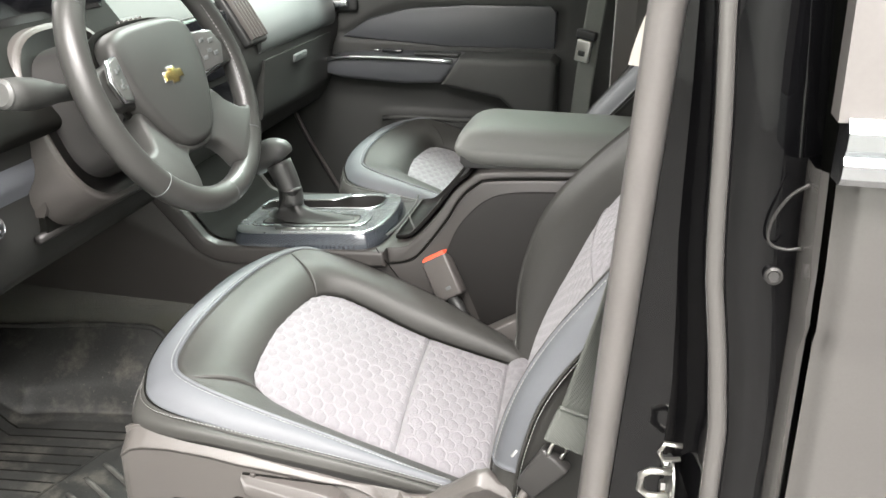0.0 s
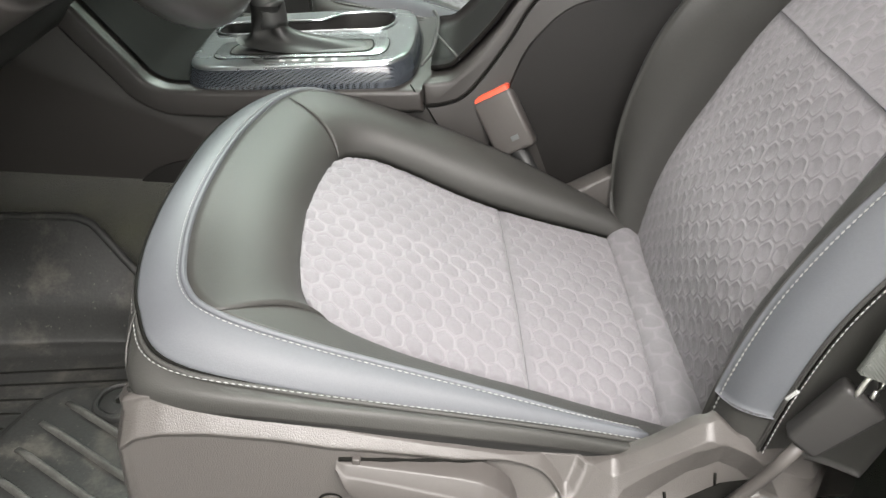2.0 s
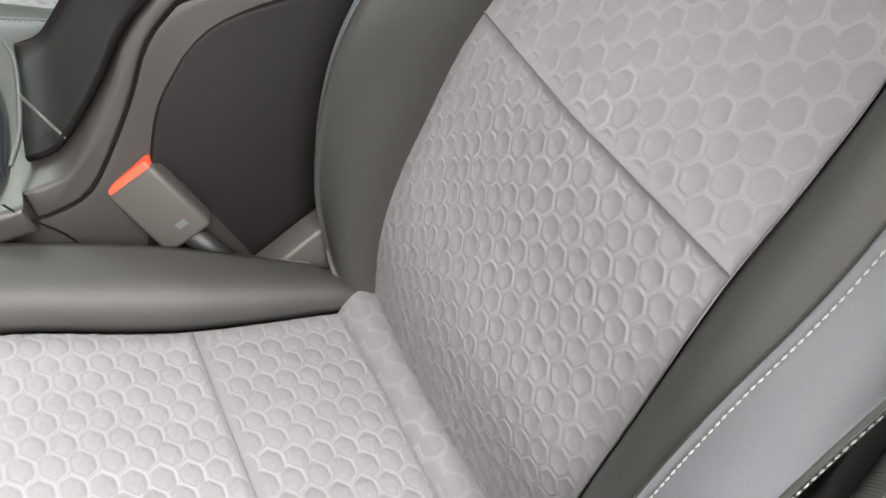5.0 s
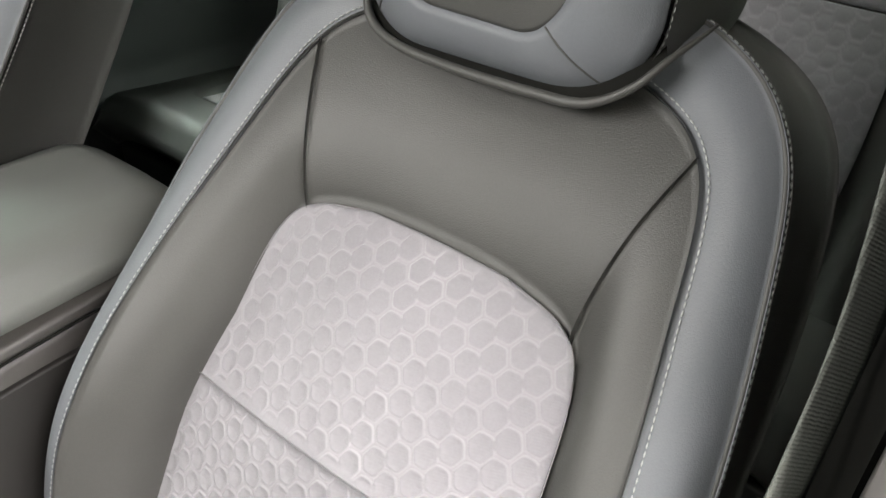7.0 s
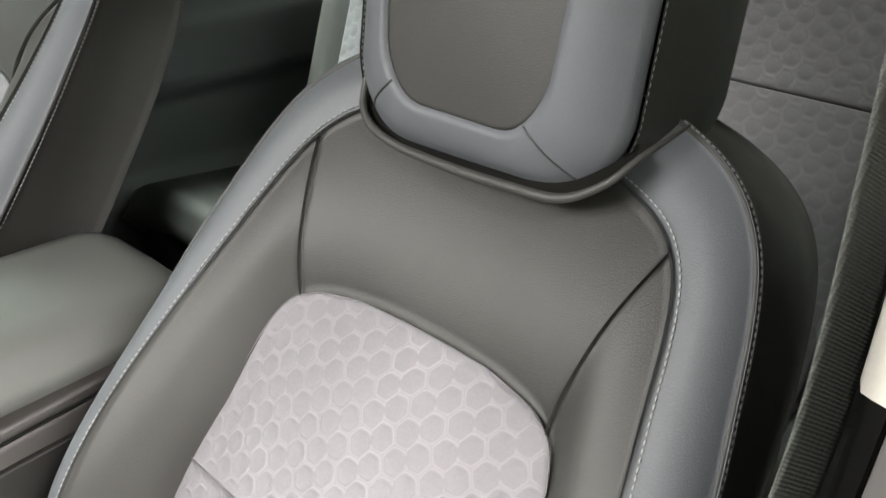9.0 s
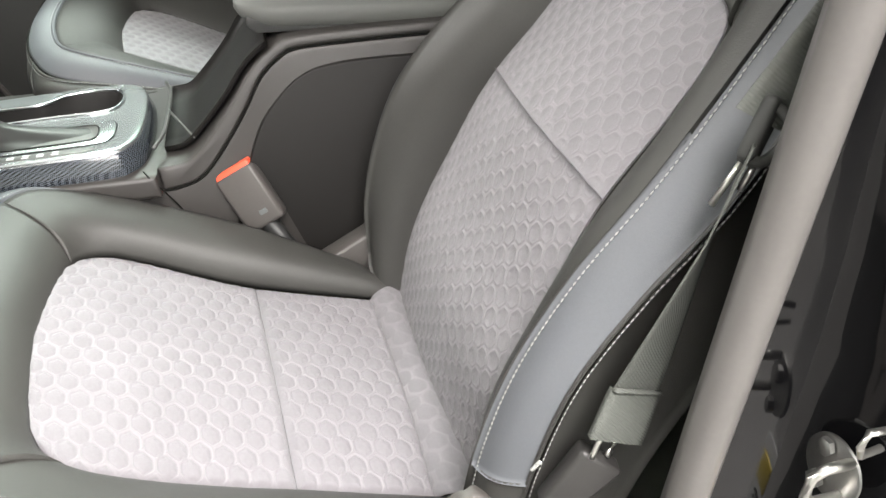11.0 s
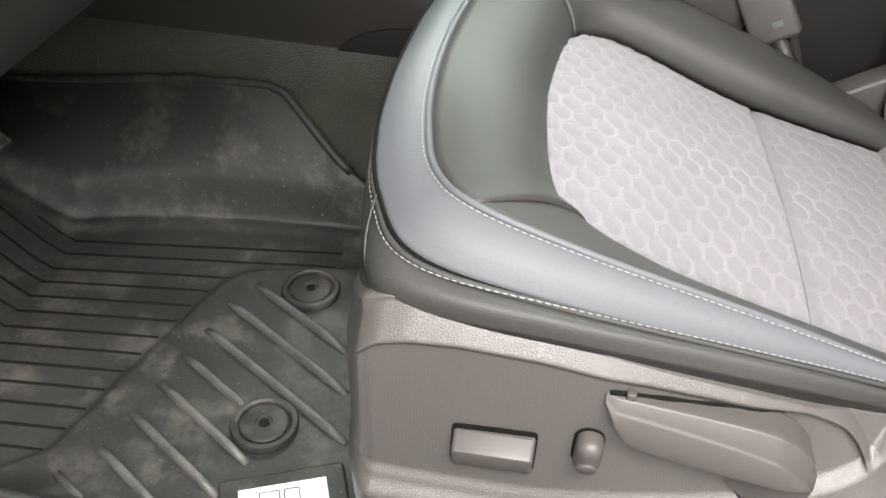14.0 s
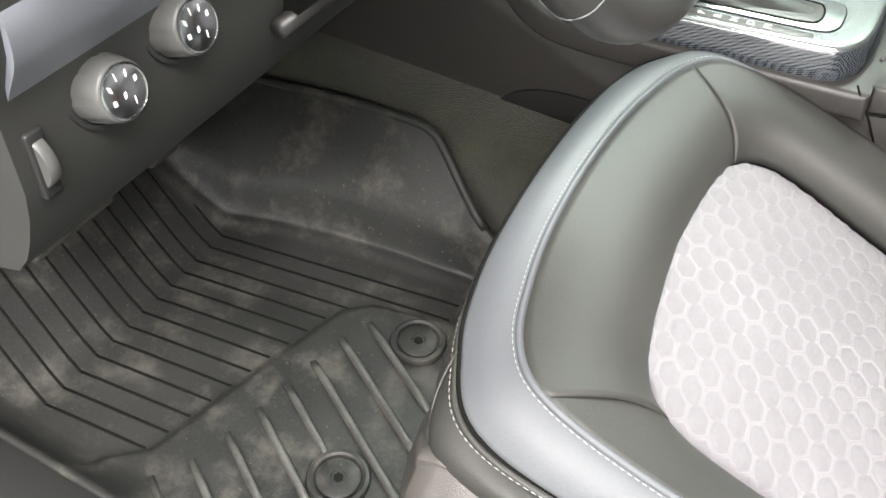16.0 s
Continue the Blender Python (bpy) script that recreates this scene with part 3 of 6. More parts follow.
    tube("cushion_piping", c2 + (d - c2) * drop * 0.5 + out * 0.010 * np.sin(np.pi * drop * 0.5), 0.0024, LEATHER, seat, "folded edge of the skirt", sides=8)
    stitches("cushion_edge_stitching", low, THREAD, seat, out * 1.0, lift=0.0016)
    for s in (1, -1):
        p, q = at_param(CC, [3.0])[0] * (1, s, 1), at_param(CD, [3.55])[0] * (1, s, 1)
        out = np.array([-0.0066, s * 0.0066, 0])
        mid_ = [p + (q - p) * k + out * math.sin(math.pi * min(1, 0.06 + 0.94 * k)) for k in np.linspace(0, 1, 9)]
        tube("skirt_seam", mid_, 0.0010, LEATHER, seat, "corner seam", 6)
    # core that closes the cushion below
    rings = [d, d * (0.97, 0.97, 1) - (0, 0, 0.03), d * (0.94, 0.93, 0) + (0, 0, 0.07)]
    sheet("cushion_pan", np.stack(rings), DARK, seat, "dark seat pan", tuck=0)
    # backrest
    t_top = 5.65
    g, u, v = insert_grid(BA, step, 0.0, 3.16, 0.012, "x")
    g = back_skewed(g * (1, 1.018, 1) + (-0.0040, 0, 0.0020), side)
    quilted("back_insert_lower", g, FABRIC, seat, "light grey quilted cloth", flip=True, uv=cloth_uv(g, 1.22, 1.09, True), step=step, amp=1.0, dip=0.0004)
    g, u, v = insert_grid(BA, step, 3.16, 7.0, 0.012, "x", 0.06)
    g = back_skewed(g * (1, 1.018, 1) + (-0.0040, 0, 0.0020), side)
    bow = np.clip(1 - (g[..., 1] / 0.08) ** 2, 0, 1) * smoothstep(0.55, 0.577, g[..., 2])
    g += bow[..., None] * np.array([0.002, 0, 0.002])
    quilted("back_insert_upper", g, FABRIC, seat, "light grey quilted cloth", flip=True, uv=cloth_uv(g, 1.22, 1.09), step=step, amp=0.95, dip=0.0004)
    mid = len(BA) - 1
    fa, fb = whole(BA, BA, side), whole(BBI, BB, side)
    k = mid - t_top
    top_in, top_out = 5.95, 6.15
    first, last = (top_in, top_out) if side < 0 else (top_out, top_in)
    a, b = at_param(fa, np.linspace(mid - k, mid + k, 50)), at_param(fb, np.linspace(first, 2 * mid - last, 50))
    sheet("back_upper_panel", between(a, b, 18, 0.014, 0.8, (-1, 0, 0.5)), LEATHER, seat, "smooth dark leatherette panel", flip=False)
    for s in (1, -1):
        inb = s == -side
        a, b = back_skewed(ring(BA, 80, 0, t_top, s), side), ring(BBI if inb else BB, 80, 0, top_in if inb else top_out, s)
        sheet("back_bolster", between(a, b, 16, 0.014 if inb else 0.007 + 0.007 * smoothstep(0.55, 1.0, np.linspace(0, 1, 80)), 1.0, (-1, 0, 0.5)), LEATHER, seat, "dark leatherette side bolster", flip=s < 0)
    b, c, d = (at_param(whole(i, o, side), np.linspace(0, 2 * mid, 190)) for i, o in ((BBI, BB), (BCI, BC), (BDI, BD)))
    band = between(b, c, 12, 0.008, 1.0, (-1, 0, 0.5))
    foot = slice(-9, None) if side < 0 else slice(0, 9)
    main = slice(0, -8) if side < 0 else slice(8, None)
    along = band.shape[1] == 190
    sheet("back_band", band[:, main] if along else band[main], BAND, seat, "grey leatherette edge band", flip=False, tuck=0.003)
    sheet("band_foot", band[:, foot] if along else band[foot], LEATHER, seat, "dark leatherette foot of the band", flip=False, tuck=0.003)
    sheet("back_side", between(c + (d - c) * 0.03, d, 12, 0.010), LEATHER, seat, "dark leatherette side", flip=False, tuck=0.003)
    nb = normals(band)
    nb *= np.sign((nb * (-1, 0, 0.5)).sum(-1, keepdims=True) + 1e-9)
    gap = np.maximum(np.linalg.norm(c - b, axis=1, keepdims=True), 0.004)
    inset = np.clip(0.0055 / gap, 0, 0.4)
    stitches("back_stitching", b + (c - b) * inset + nb[3] * 0.008 * np.sin(np.pi * inset), THREAD, seat, nb[3], r=0.0006)
    stitches("back_edge_stitching", c + (d - c) * 0.05, THREAD, seat, nb[-2], lift=0.0026, r=0.0006)
    stitches("back_rear_stitching", d, THREAD, seat, normals(np.stack([c, d, d + (0.01, 0, 0)]))[1] * 1.0, lift=0.0015, r=0.0006)
    tube("back_piping", c, 0.002, LEATHER, seat, sides=7)
    rear = d.copy()
    rear[:, 1] *= 0.8
    rear += (0.03, 0, -0.01)
    inner = rear.copy()
    inner[:, 1] *= 0.0
    sheet("back_shell", np.stack([d, rear, (rear + inner) / 2, inner]), DARK, seat, "dark moulded back shell", tuck=0)
    headrest(seat, 0.016 * -side)
    return seat


def rounded(w, lo, hi, r, n=14):
    """A closed outline (v, z) with rounded corners, from the middle of the top, counter-clockwise."""
    pts = []
    for cx, cz, a0 in ((w - r, hi - r, 0), (-w + r, hi - r, 90), (-w + r, lo + r, 180), (w - r, lo + r, 270)):
        for k in range(n):
            a = radians(a0 + 90 * k / (n - 1))
            pts.append((cx + r * math.cos(a), cz + r * math.sin(a)))
    return np.array(pts)


def headrest(seat, shift):
    def lay(o, x, lean=0.12, z0=0.70):
        return np.stack([x + lean * (o[:, 1] - z0), o[:, 0] + shift, o[:, 1]], 1)

    inner = rounded(0.079, 0.725, 0.900, 0.040)
    inner[:, 0] *= 0.86 + 0.14 * smoothstep(0.73, 0.81, inner[:, 1])
    outer = rounded(0.121, 0.682, 0.945, 0.060)
    outer[:, 0] *= 0.96 + 0.04 * smoothstep(0.69, 0.77, outer[:, 1])
    big = rounded(0.125, 0.679, 0.952, 0.064)
    big[:, 0] *= 0.96 + 0.04 * smoothstep(0.69, 0.77, big[:, 1])
    nv = len(inner)
    mid = big.mean(0)
    rows = [lay(big * 1.0, 0.263), lay(big, 0.269)]
    for dx, k in ((0.03, 1.02), (0.07, 1.04), (0.105, 1.02), (0.13, 0.90), (0.145, 0.6), (0.148, 0.2), (0.148, 0.002)):
        o = mid + (big - mid) * k
        # behind its face the headrest stays wide down to its lower edge
        o[:, 0] *= 1 + 0.03 * smoothstep(0.0, 0.06, dx) * (1 - smoothstep(0.69, 0.80, o[:, 1]))
        rows.append(lay(o, 0.267 + dx))
    hr = mesh_part("headrest", np.vstack(rows), grid_faces(len(rows), nv, wrap=True), LEATHER, seat, "dark and grey leatherette headrest")
    li, lo_ = lay(inner, 0.240), lay(outer, 0.263)
    mid = inner.mean(0)
    rows = [lay(mid + (inner - mid) * k, 0.240 - 0.006 * (1 - k * k)) for k in (0.001, 0.25, 0.5, 0.75, 0.9, 0.97, 1.0)]
    rows += [lay(inner * 1.0, 0.246)]
    mesh_part("headrest_front", np.vstack(rows), grid_faces(len(rows), nv, wrap=True), LEATHER, hr)
    m = 9

    def swell(u):
        return np.array([0.009 * math.sin(math.pi * (0.15 + 0.85 * u)), 0, 0])

    rows = [li + (0.005, 0, 0)]
    for k in range(m):
        u = k / (m - 1)
        rows.append(li + (lo_ - li) * u - swell(u))
    rows.append(lo_ + (0.004, 0, 0))
    mesh_part("headrest_band", np.vstack(rows), grid_faces(len(rows), nv, wrap=True), BAND, hr, "grey leatherette band")
    st = np.vstack([lay(big, 0.267), lay(big, 0.267)[:1]])
    stitches("headrest_stitching", st, THREAD, hr, (-1, 0, 0.1), lift=0.0016, r=0.0006)
    for s in (1, -1):
        # seams from the inner panel's lower corners to the outer edge
        i = int(nv * (0.625 if s < 0 else 0.875))
        tube("headrest_seam", [li[i] + (lo_[i] - li[i]) * k - swell(k) * 1.04 for k in np.linspace(0.02, 0.98, 8)], 0.0008, LEATHER, hr, sides=6)
        tube("headrest_post", [(0.335, shift + s * 0.07, 0.66), (0.335, shift + s * 0.07, 0.72)], 0.006, CHROME, hr, "chrome post")
    # the rim of the backrest that the headrest sits in
    rim = curve_points([(0.284, 0.130, 0.760), (0.266, 0.131, 0.717), (0.254, 0.118, 0.697), (0.246, 0.085, 0.688), (0.242, 0.03, 0.687), (0.240, -0.035, 0.690), (0.241, -0.074, 0.694), (0.247, -0.101, 0.710), (0.264, -0.115, 0.728), (0.302, -0.124, 0.741)], 50)
    tube("neck_rim", rim, np.interp(np.arange(50), [0, 10, 34, 46, 49], [0.002, 0.0036, 0.0036, 0.0020, 0.001]), LEATHER, seat, "folded leatherette rim under the headrest", 10)
    low = rim[5:-6]
    core = np.array((0.0, shift, 0.76))
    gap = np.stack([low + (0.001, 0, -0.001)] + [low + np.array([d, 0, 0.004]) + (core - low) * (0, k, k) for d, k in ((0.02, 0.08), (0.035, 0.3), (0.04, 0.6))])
    # the gap's shade is put into this sheet's near-black colour
    sheet("neck_shade", gap, GAPSHADE, seat, "near-black sheet for the shade under the headrest", tuck=0)


driver_seat = car_seat("driver_seat", "grey quilted cloth and dark leatherette driver's seat with white stitching", YC, -1, 0.00085)
passenger_seat = car_seat("passenger_seat", "grey cloth and dark leatherette passenger seat beyond the console", YP, 1, 0.0022)
passenger_seat.location = (0.012, YP, 0.04)


# ---------------------------------------------------------------- driver seat: side trim and controls
def seat_trim():
    """The plastic valance on the seat's door side, with its inset panel and belt pocket."""
    n, rows = 560, 220
    xs = np.linspace(-0.474, 0.170, n)
    k = np.ones(7) / 7

    def along(pts, soft=True):
        a, b = np.array(pts).T
        v = np.interp(xs, a, b)
        return np.convolve(np.pad(v, 3, mode="edge"), k, mode="valid") if soft else v

    ztop = along([(-0.474, 0.222), (-0.466, 0.240), (-0.455, 0.252), (-0.437, 0.258), (-0.383, 0.253), (-0.298, 0.242), (-0.21, 0.221), (-0.130, 0.197), (-0.086, 0.186), (-0.057, 0.206), (-0.025, 0.232), (-0.013, 0.235), (0.004, 0.221), (0.019, 0.217), (0.035, 0.212), (0.085, 0.18), (0.17, 0.15)])
    ytop = along([(-0.460, 0.872), (-0.3, 0.876), (-0.21, 0.890), (-0.086, 0.922), (-0.02, 0.917), (0.05, 0.922), (0.085, 0.935)])
    crease = along([(-0.474, 0.200), (-0.462, 0.212), (-0.453, 0.224), (-0.443, 0.233), (-0.423, 0.2385), (-0.39, 0.2405), (-0.339, 0.2375), (-0.277, 0.2285), (-0.229, 0.2190), (-0.191, 0.2100), (-0.175, 0.2065), (-0.159, 0.200), (-0.146, 0.193), (-0.136, 0.183), (-0.127, 0.169), (-0.12, 0.155), (0.17, 0.155)])
    bevel = along([(-0.460, 0.3), (-0.125, 0.3), (-0.104, 0.190), (-0.086, 0.178), (-0.05, 0.203), (-0.02, 0.225), (0.004, 0.214), (0.085, 0.17)])
    ridge = np.array([(-0.50, 0.110), (-0.400, 0.111), (-0.345, 0.113), (-0.317, 0.117), (-0.275, 0.125), (-0.222, 0.136), (-0.193, 0.142), (-0.16, 0.151), (-0.144, 0.156), (-0.128, 0.163), (-0.118, 0.173), (-0.111, 0.187), (-0.107, 0.204), (-0.104, 0.224), (-0.102, 0.27)])
    floor_ = np.interp(xs, *ridge[:-1].T, right=0.4)
    ledge = along([(-0.460, 0.095), (-0.3, 0.101), (-0.19, 0.108), (-0.095, 0.111), (0.0, 0.132), (0.045, 0.150), (0.085, 0.15)])
    yo = 0.853 + 0.05 * smoothstep(-0.16, 0.05, xs) + 0.050 * np.clip((-0.444 - xs) / 0.030, 0, 1) ** 2 + 0.11 * smoothstep(0.052, 0.15, xs)
    roof = along([(-0.094, 0.118), (-0.090, 0.150), (-0.078, 0.172), (-0.066, 0.182), (-0.029, 0.213), (-0.006, 0.222), (0.012, 0.213), (0.031, 0.194), (0.048, 0.162)], False)
    lip_ = along([(-0.094, 0.118), (0.048, 0.161)], False)
    g = np.zeros((rows, n, 3))
    foot = 0.060
    for i in range(rows):
        z = ztop + (foot - ztop) * i / (rows - 1)
        f = np.clip((z - ledge) / np.maximum(ztop - ledge, 0.02), 0, 1)
        y = yo + np.maximum(ytop - yo - 0.013, 0) * f
        # how far inside the ridge that runs along the panel's foot and up to the pocket's frame
        far_ = np.full(n, 1.0)
        for a, b in zip(ridge[:-1], ridge[1:]):
            q = np.clip(((xs - a[0]) * (b[0] - a[0]) + (z - a[1]) * (b[1] - a[1])) / ((b - a) @ (b - a)), 0, 1)
            far_ = np.minimum(far_, np.hypot(xs - a[0] - q * (b[0] - a[0]), z - a[1] - q * (b[1] - a[1])))
        held = smoothstep(-0.002, 0.008, np.where((z > floor_) & (xs < -0.102), far_, -far_))
        # sloping shoulder above the crease, bevelled frame round the pocket
        h = z - crease
        y = y + np.minimum((h + np.sqrt(h * h + 6e-6)) / 2, np.interp(xs, (-0.2, -0.14), (0.02, 0.009))) * held
        y = y + np.clip(z - bevel, 0, 0.02)
        # inset panel, deeper round the lever
        y = y + (0.0045 + 0.0035 * smoothstep(-0.215, -0.175, xs)) * smoothstep(0.002, -0.004, h) * held * smoothstep(-0.466, -0.450, xs)
        # from the panel down to the ledge the frame leans outwards
        y = y - 0.009 * smoothstep(0.0, 1.0, (np.minimum(floor_, 0.168) - z) / np.maximum(np.minimum(floor_, 0.168) - ledge, 0.006))
        y = y + 0.5 * np.clip(ledge - 0.012 - z, 0, 0.05) ** 1.0 * 0.25
        # belt pocket: a recess with a sloping roof
        inside = smoothstep(-0.0945, -0.0905, xs) * smoothstep(0.0485, 0.0445, xs)
        y = y + np.clip(0.42 * (roof - z), 0, 0.012) * smoothstep(0, 0.003, z - lip_) * inside
        g[i] = np.stack([xs, y, z], 1)
    base = g[-1].copy()
    base[:, 2] = 0.012
    base[:, 1] += 0.04
    lip = g[0].copy()
    lip[:, 1] += 0.014
    lip[:, 2] -= 0.004
    full = np.concatenate([lip[None], g, base[None]])
    full[..., 1] -= YC
    trim = sheet("side_trim", full, PLASTIC, driver_seat, "grained grey plastic side valance", flip=False, tuck=0)

    def loc(x, y, z, rx=0, ry=0, rz=0):
        return pose(x, y - YC, z, rx, ry, rz)

    def floor_y(x, z):
        c = int(round((x - xs[0]) / (xs[1] - xs[0])))
        return float(np.interp(z, g[::-1, c, 2], g[::-1, c, 1])) - YC - 0.0004

    def shade_patch(name, outline, label):
        """A near-black patch on the panel's surface, in place of a gap's shade."""
        ob = prism(name, outline, 0, 0.0015, GAPSHADE, trim, label, "y", 0)
        for v in ob.data.vertices:
            v.co.y += floor_y(v.co.x, v.co.z) - 0.0007
        return ob

    # seat slide switch: a stepped bar over a near-black patch for its recess
    shade_patch("switch_recess_shade", [(x - 0.3632, z + 0.06 * x) for x, z in rounded(0.0283, 0.1375, 0.1735, 0.004)], "near-black patch for the shaded switch recess")
    bar_ = [(0.868, 0.138), (0.8555, 0.138), (0.8530, 0.1405), (0.8485, 0.1570), (0.8490, 0.1595), (0.8515, 0.1610), (0.8585, 0.1695), (0.868, 0.170)]
    switch = prism("slide_switch", [(y - YC, z) for y, z in bar_], -0.390, -0.336, SMOOTH, trim, "long grey seat slide switch", "x", 0.0028, 3)
    for v in switch.data.vertices:
        v.co.z += 0.06 * (v.co.x + 0.363)
    # recline knob, over a near-black patch for its recess
    shade_patch("knob_recess", [(x - 0.3028, z) for x, z in rounded(0.0100, 0.1535, 0.1870, 0.0095)], "dark recess")
    rbox("recline_knob", (0.0178, 0.022, 0.0315), SMOOTH, trim, "small grey recline switch", 0.0078, loc(-0.3022, 0.8600, 0.1695, 8, 0, 0), 5)
    disc("knob_end", (-0.3022, 0.8502 - YC, 0.1615), (0, -0.93, -0.36), [(0.0070, -0.004), (0.0070, 0.0002), (0.0060, 0.0010), (0.0005, 0.0012)], SMOOTH, trim, "worn round end of the switch", 24)
    # height lever: a long wedge with a sharp crease, before a round hub
    hub_ = [(-0.226, 0.180), (-0.221, 0.170), (-0.211, 0.1545), (-0.199, 0.1420), (-0.192, 0.1375), (-0.185, 0.1360), (-0.175, 0.1375), (-0.167, 0.1450), (-0.1625, 0.155), (-0.1612, 0.165), (-0.1630, 0.178), (-0.175, 0.190)]
    tube("hub_gap", [(x, floor_y(x, z), z) for x, z in hub_[1:10]], 0.0007, GAPSHADE, trim, "dark gap round the hub", 6)
    prism("lever_hub", hub_, 0.8632 - YC, 0.880 - YC, SMOOTH, trim, "round lever hub", "y", 0.0012)
    lx = np.r_[np.linspace(-0.2980, -0.2780, 14), np.linspace(-0.274, -0.20, 24), np.linspace(-0.197, -0.1630, 20)]

    def run(pts):
        return np.interp(lx, *np.array(pts).T)

    zt = run([(-0.298, 0.2195), (-0.28, 0.2185), (-0.238, 0.2145), (-0.207, 0.2112), (-0.191, 0.2075), (-0.179, 0.2015), (-0.169, 0.192), (-0.163, 0.177)])
    zc = run([(-0.298, 0.2165), (-0.291, 0.2090), (-0.256, 0.2030), (-0.217, 0.1950), (-0.189, 0.1870), (-0.179, 0.1800), (-0.170, 0.1712), (-0.163, 0.166)])
    zl = run([(-0.298, 0.2140), (-0.294, 0.2085), (-0.290, 0.2005), (-0.283, 0.1890), (-0.275, 0.1838), (-0.246, 0.1785), (-0.221, 0.1740), (-0.196, 0.1705), (-0.170, 0.1675), (-0.163, 0.163)])
    swell = run([(-0.298, 0.5), (-0.291, 1), (-0.185, 1), (-0.170, 0.8), (-0.163, 0.4)])
    # the upper face stands upright, the lower one leans out like a finger grip
    cols = [np.stack([lx, np.full(len(lx), y) - YC - 0.0070 * o * swell, z], 1) for y, o, z in ((0.884, 0, zt), (0.8690, 0, zt), (0.8680, 0.55, zt - 0.0002), (0.8680, 0.85, zt - 0.0010), (0.8680, 1.00, zc + 0.0018), (0.8680, 1.24, zc + 0.0006), (0.8680, 1.38, zc - 0.0006), (0.8680, 1.95, zl + 0.0016), (0.8680, 1.90, zl + 0.0004), (0.8690, 1.3, zl), (0.884, 0, zl))]
    mesh_part("height_lever", np.array(cols).reshape(-1, 3), grid_faces(len(cols), len(lx)), SMOOTH, trim, "long grey height lever")
    slot = [(x, floor_y(x, z), z) for x, z in zip(np.linspace(-0.2965, -0.188, 28), np.interp(np.linspace(-0.2965, -0.188, 28), lx, zt) + 0.0006)]
    tube("lever_slot", slot, [0.0017 + 0.0003 * math.sin(0.9 * k) - 0.00003 * k for k in range(28)], GAPSHADE, trim, "dark slot above the lever", 8)
    rbox("lever_stop", (0.006, 0.005, 0.006), SMOOTH, trim, "", 0.001, loc(-0.2835, 0.8660, 0.2200))

    # belt pocket: black slits and the stalk's hole in its floor
    for line in ([(-0.083, 0.147), (-0.077, 0.140), (-0.0805, 0.125)], [(-0.077, 0.140), (-0.043, 0.151)], [(-0.0445, 0.165), (-0.042, 0.155), (-0.0375, 0.141)], [(-0.006, 0.182), (-0.004, 0.170)]):
        tube("pocket_slit", [(x, floor_y(x, z), z) for x, z in line], 0.0012, GAPSHADE, trim, "black slit", 6)
    hole = [(-0.044, 0.152), (-0.040, 0.157), (-0.033, 0.1575), (0.0, 0.171), (0.024, 0.173), (0.024, 0.160), (0.0, 0.151), (-0.030, 0.147), (-0.037, 0.143)]
    shade_patch("pocket_hole_shade", hole, "near-black patch for the shaded stalk hole")
    # belt anchor: stalk and its square sleeve
    tube("anchor_stalk", [(0.000, 0.900 - YC, 0.152), (0.012, 0.896 - YC, 0.176), (0.028, 0.891 - YC, 0.212), (0.038, 0.888 - YC, 0.24)], 0.0052, SMOOTH, trim, "grey anchor stalk", 8)
    sleeve = rbox("anchor_sleeve", (0.033, 0.018, 0.060), HUBDARK, trim, "dark plastic belt anchor sleeve", 0.004)
    for v in sleeve.data.vertices:
        v.co.x *= 1 + 0.22 * v.co.z / 0.035
    sleeve.data.transform(loc(0.054, 0.889, 0.266, -4, 34, -12))
    tube("anchor_ring", curve_points([(0.060, 0.882 - YC, 0.295), (0.066, 0.884 - YC, 0.312), (0.074, 0.889 - YC, 0.316), (0.080, 0.890 - YC, 0.300), (0.074, 0.886 - YC, 0.290)], 12), 0.0022, STEEL, trim, "steel anchor ring", 8)
    rbox("tag", (0.003, 0.0016, 0.012), THREAD, driver_seat, "small white tag", 0.0006, loc(0.0225, 0.892, 0.284, 0, 30, -20))
    # far side: low inner trim with the buckle bracket
    far = [(-0.43, 0.20), (-0.2, 0.17), (-0.09, 0.150), (-0.03, 0.185), (-0.012, 0.175), (0.03, 0.12), (0.03, 0.05), (-0.43, 0.05)]
    prism("inner_trim", far, 1.395 - YC, 1.372 - YC, PLASTIC, driver_seat, "grey plastic inner valance", "y", 0.004)
    wedge = [(-0.125, 0.120), (-0.118, 0.158), (-0.100, 0.173), (-0.036, 0.213), (-0.029, 0.214), (-0.027, 0.120)]
    bracket = prism("recline_bracket", wedge, 1.354 - YC, 1.386 - YC, PLASTIC, driver_seat, "grey plastic recliner cover", "y", 0.004, 3)
    for z in (0.168, 0.192):
        disc("recline_bolt", (-0.019, 1.362 - YC, z), (-0.5, -0.8, 0.3), [(0.001, 0.005), (0.006, 0.005), (0.0075, 0.002), (0.0075, -0.008), (0.001, -0.008)], STEEL, bracket, "bright steel bolt", 12)
    tube("recline_rod", [(-0.020, 1.356 - YC, 0.155), (-0.020, 1.356 - YC, 0.205)], 0.003, STEEL, bracket, "steel rod", 8)
    for x in (-0.40, -0.02):
        for yy in (0.93, 1.34):
            rbox("seat_foot", (0.07, 0.05, 0.09), DARK, driver_seat, "dark seat rail foot", 0.004, loc(x, yy, 0.040))
            rbox("seat_foot", (0.07, 0.05, 0.14), DARK, passenger_seat, "dark seat rail foot", 0.004, loc(x, yy, 0.022))


seat_trim()

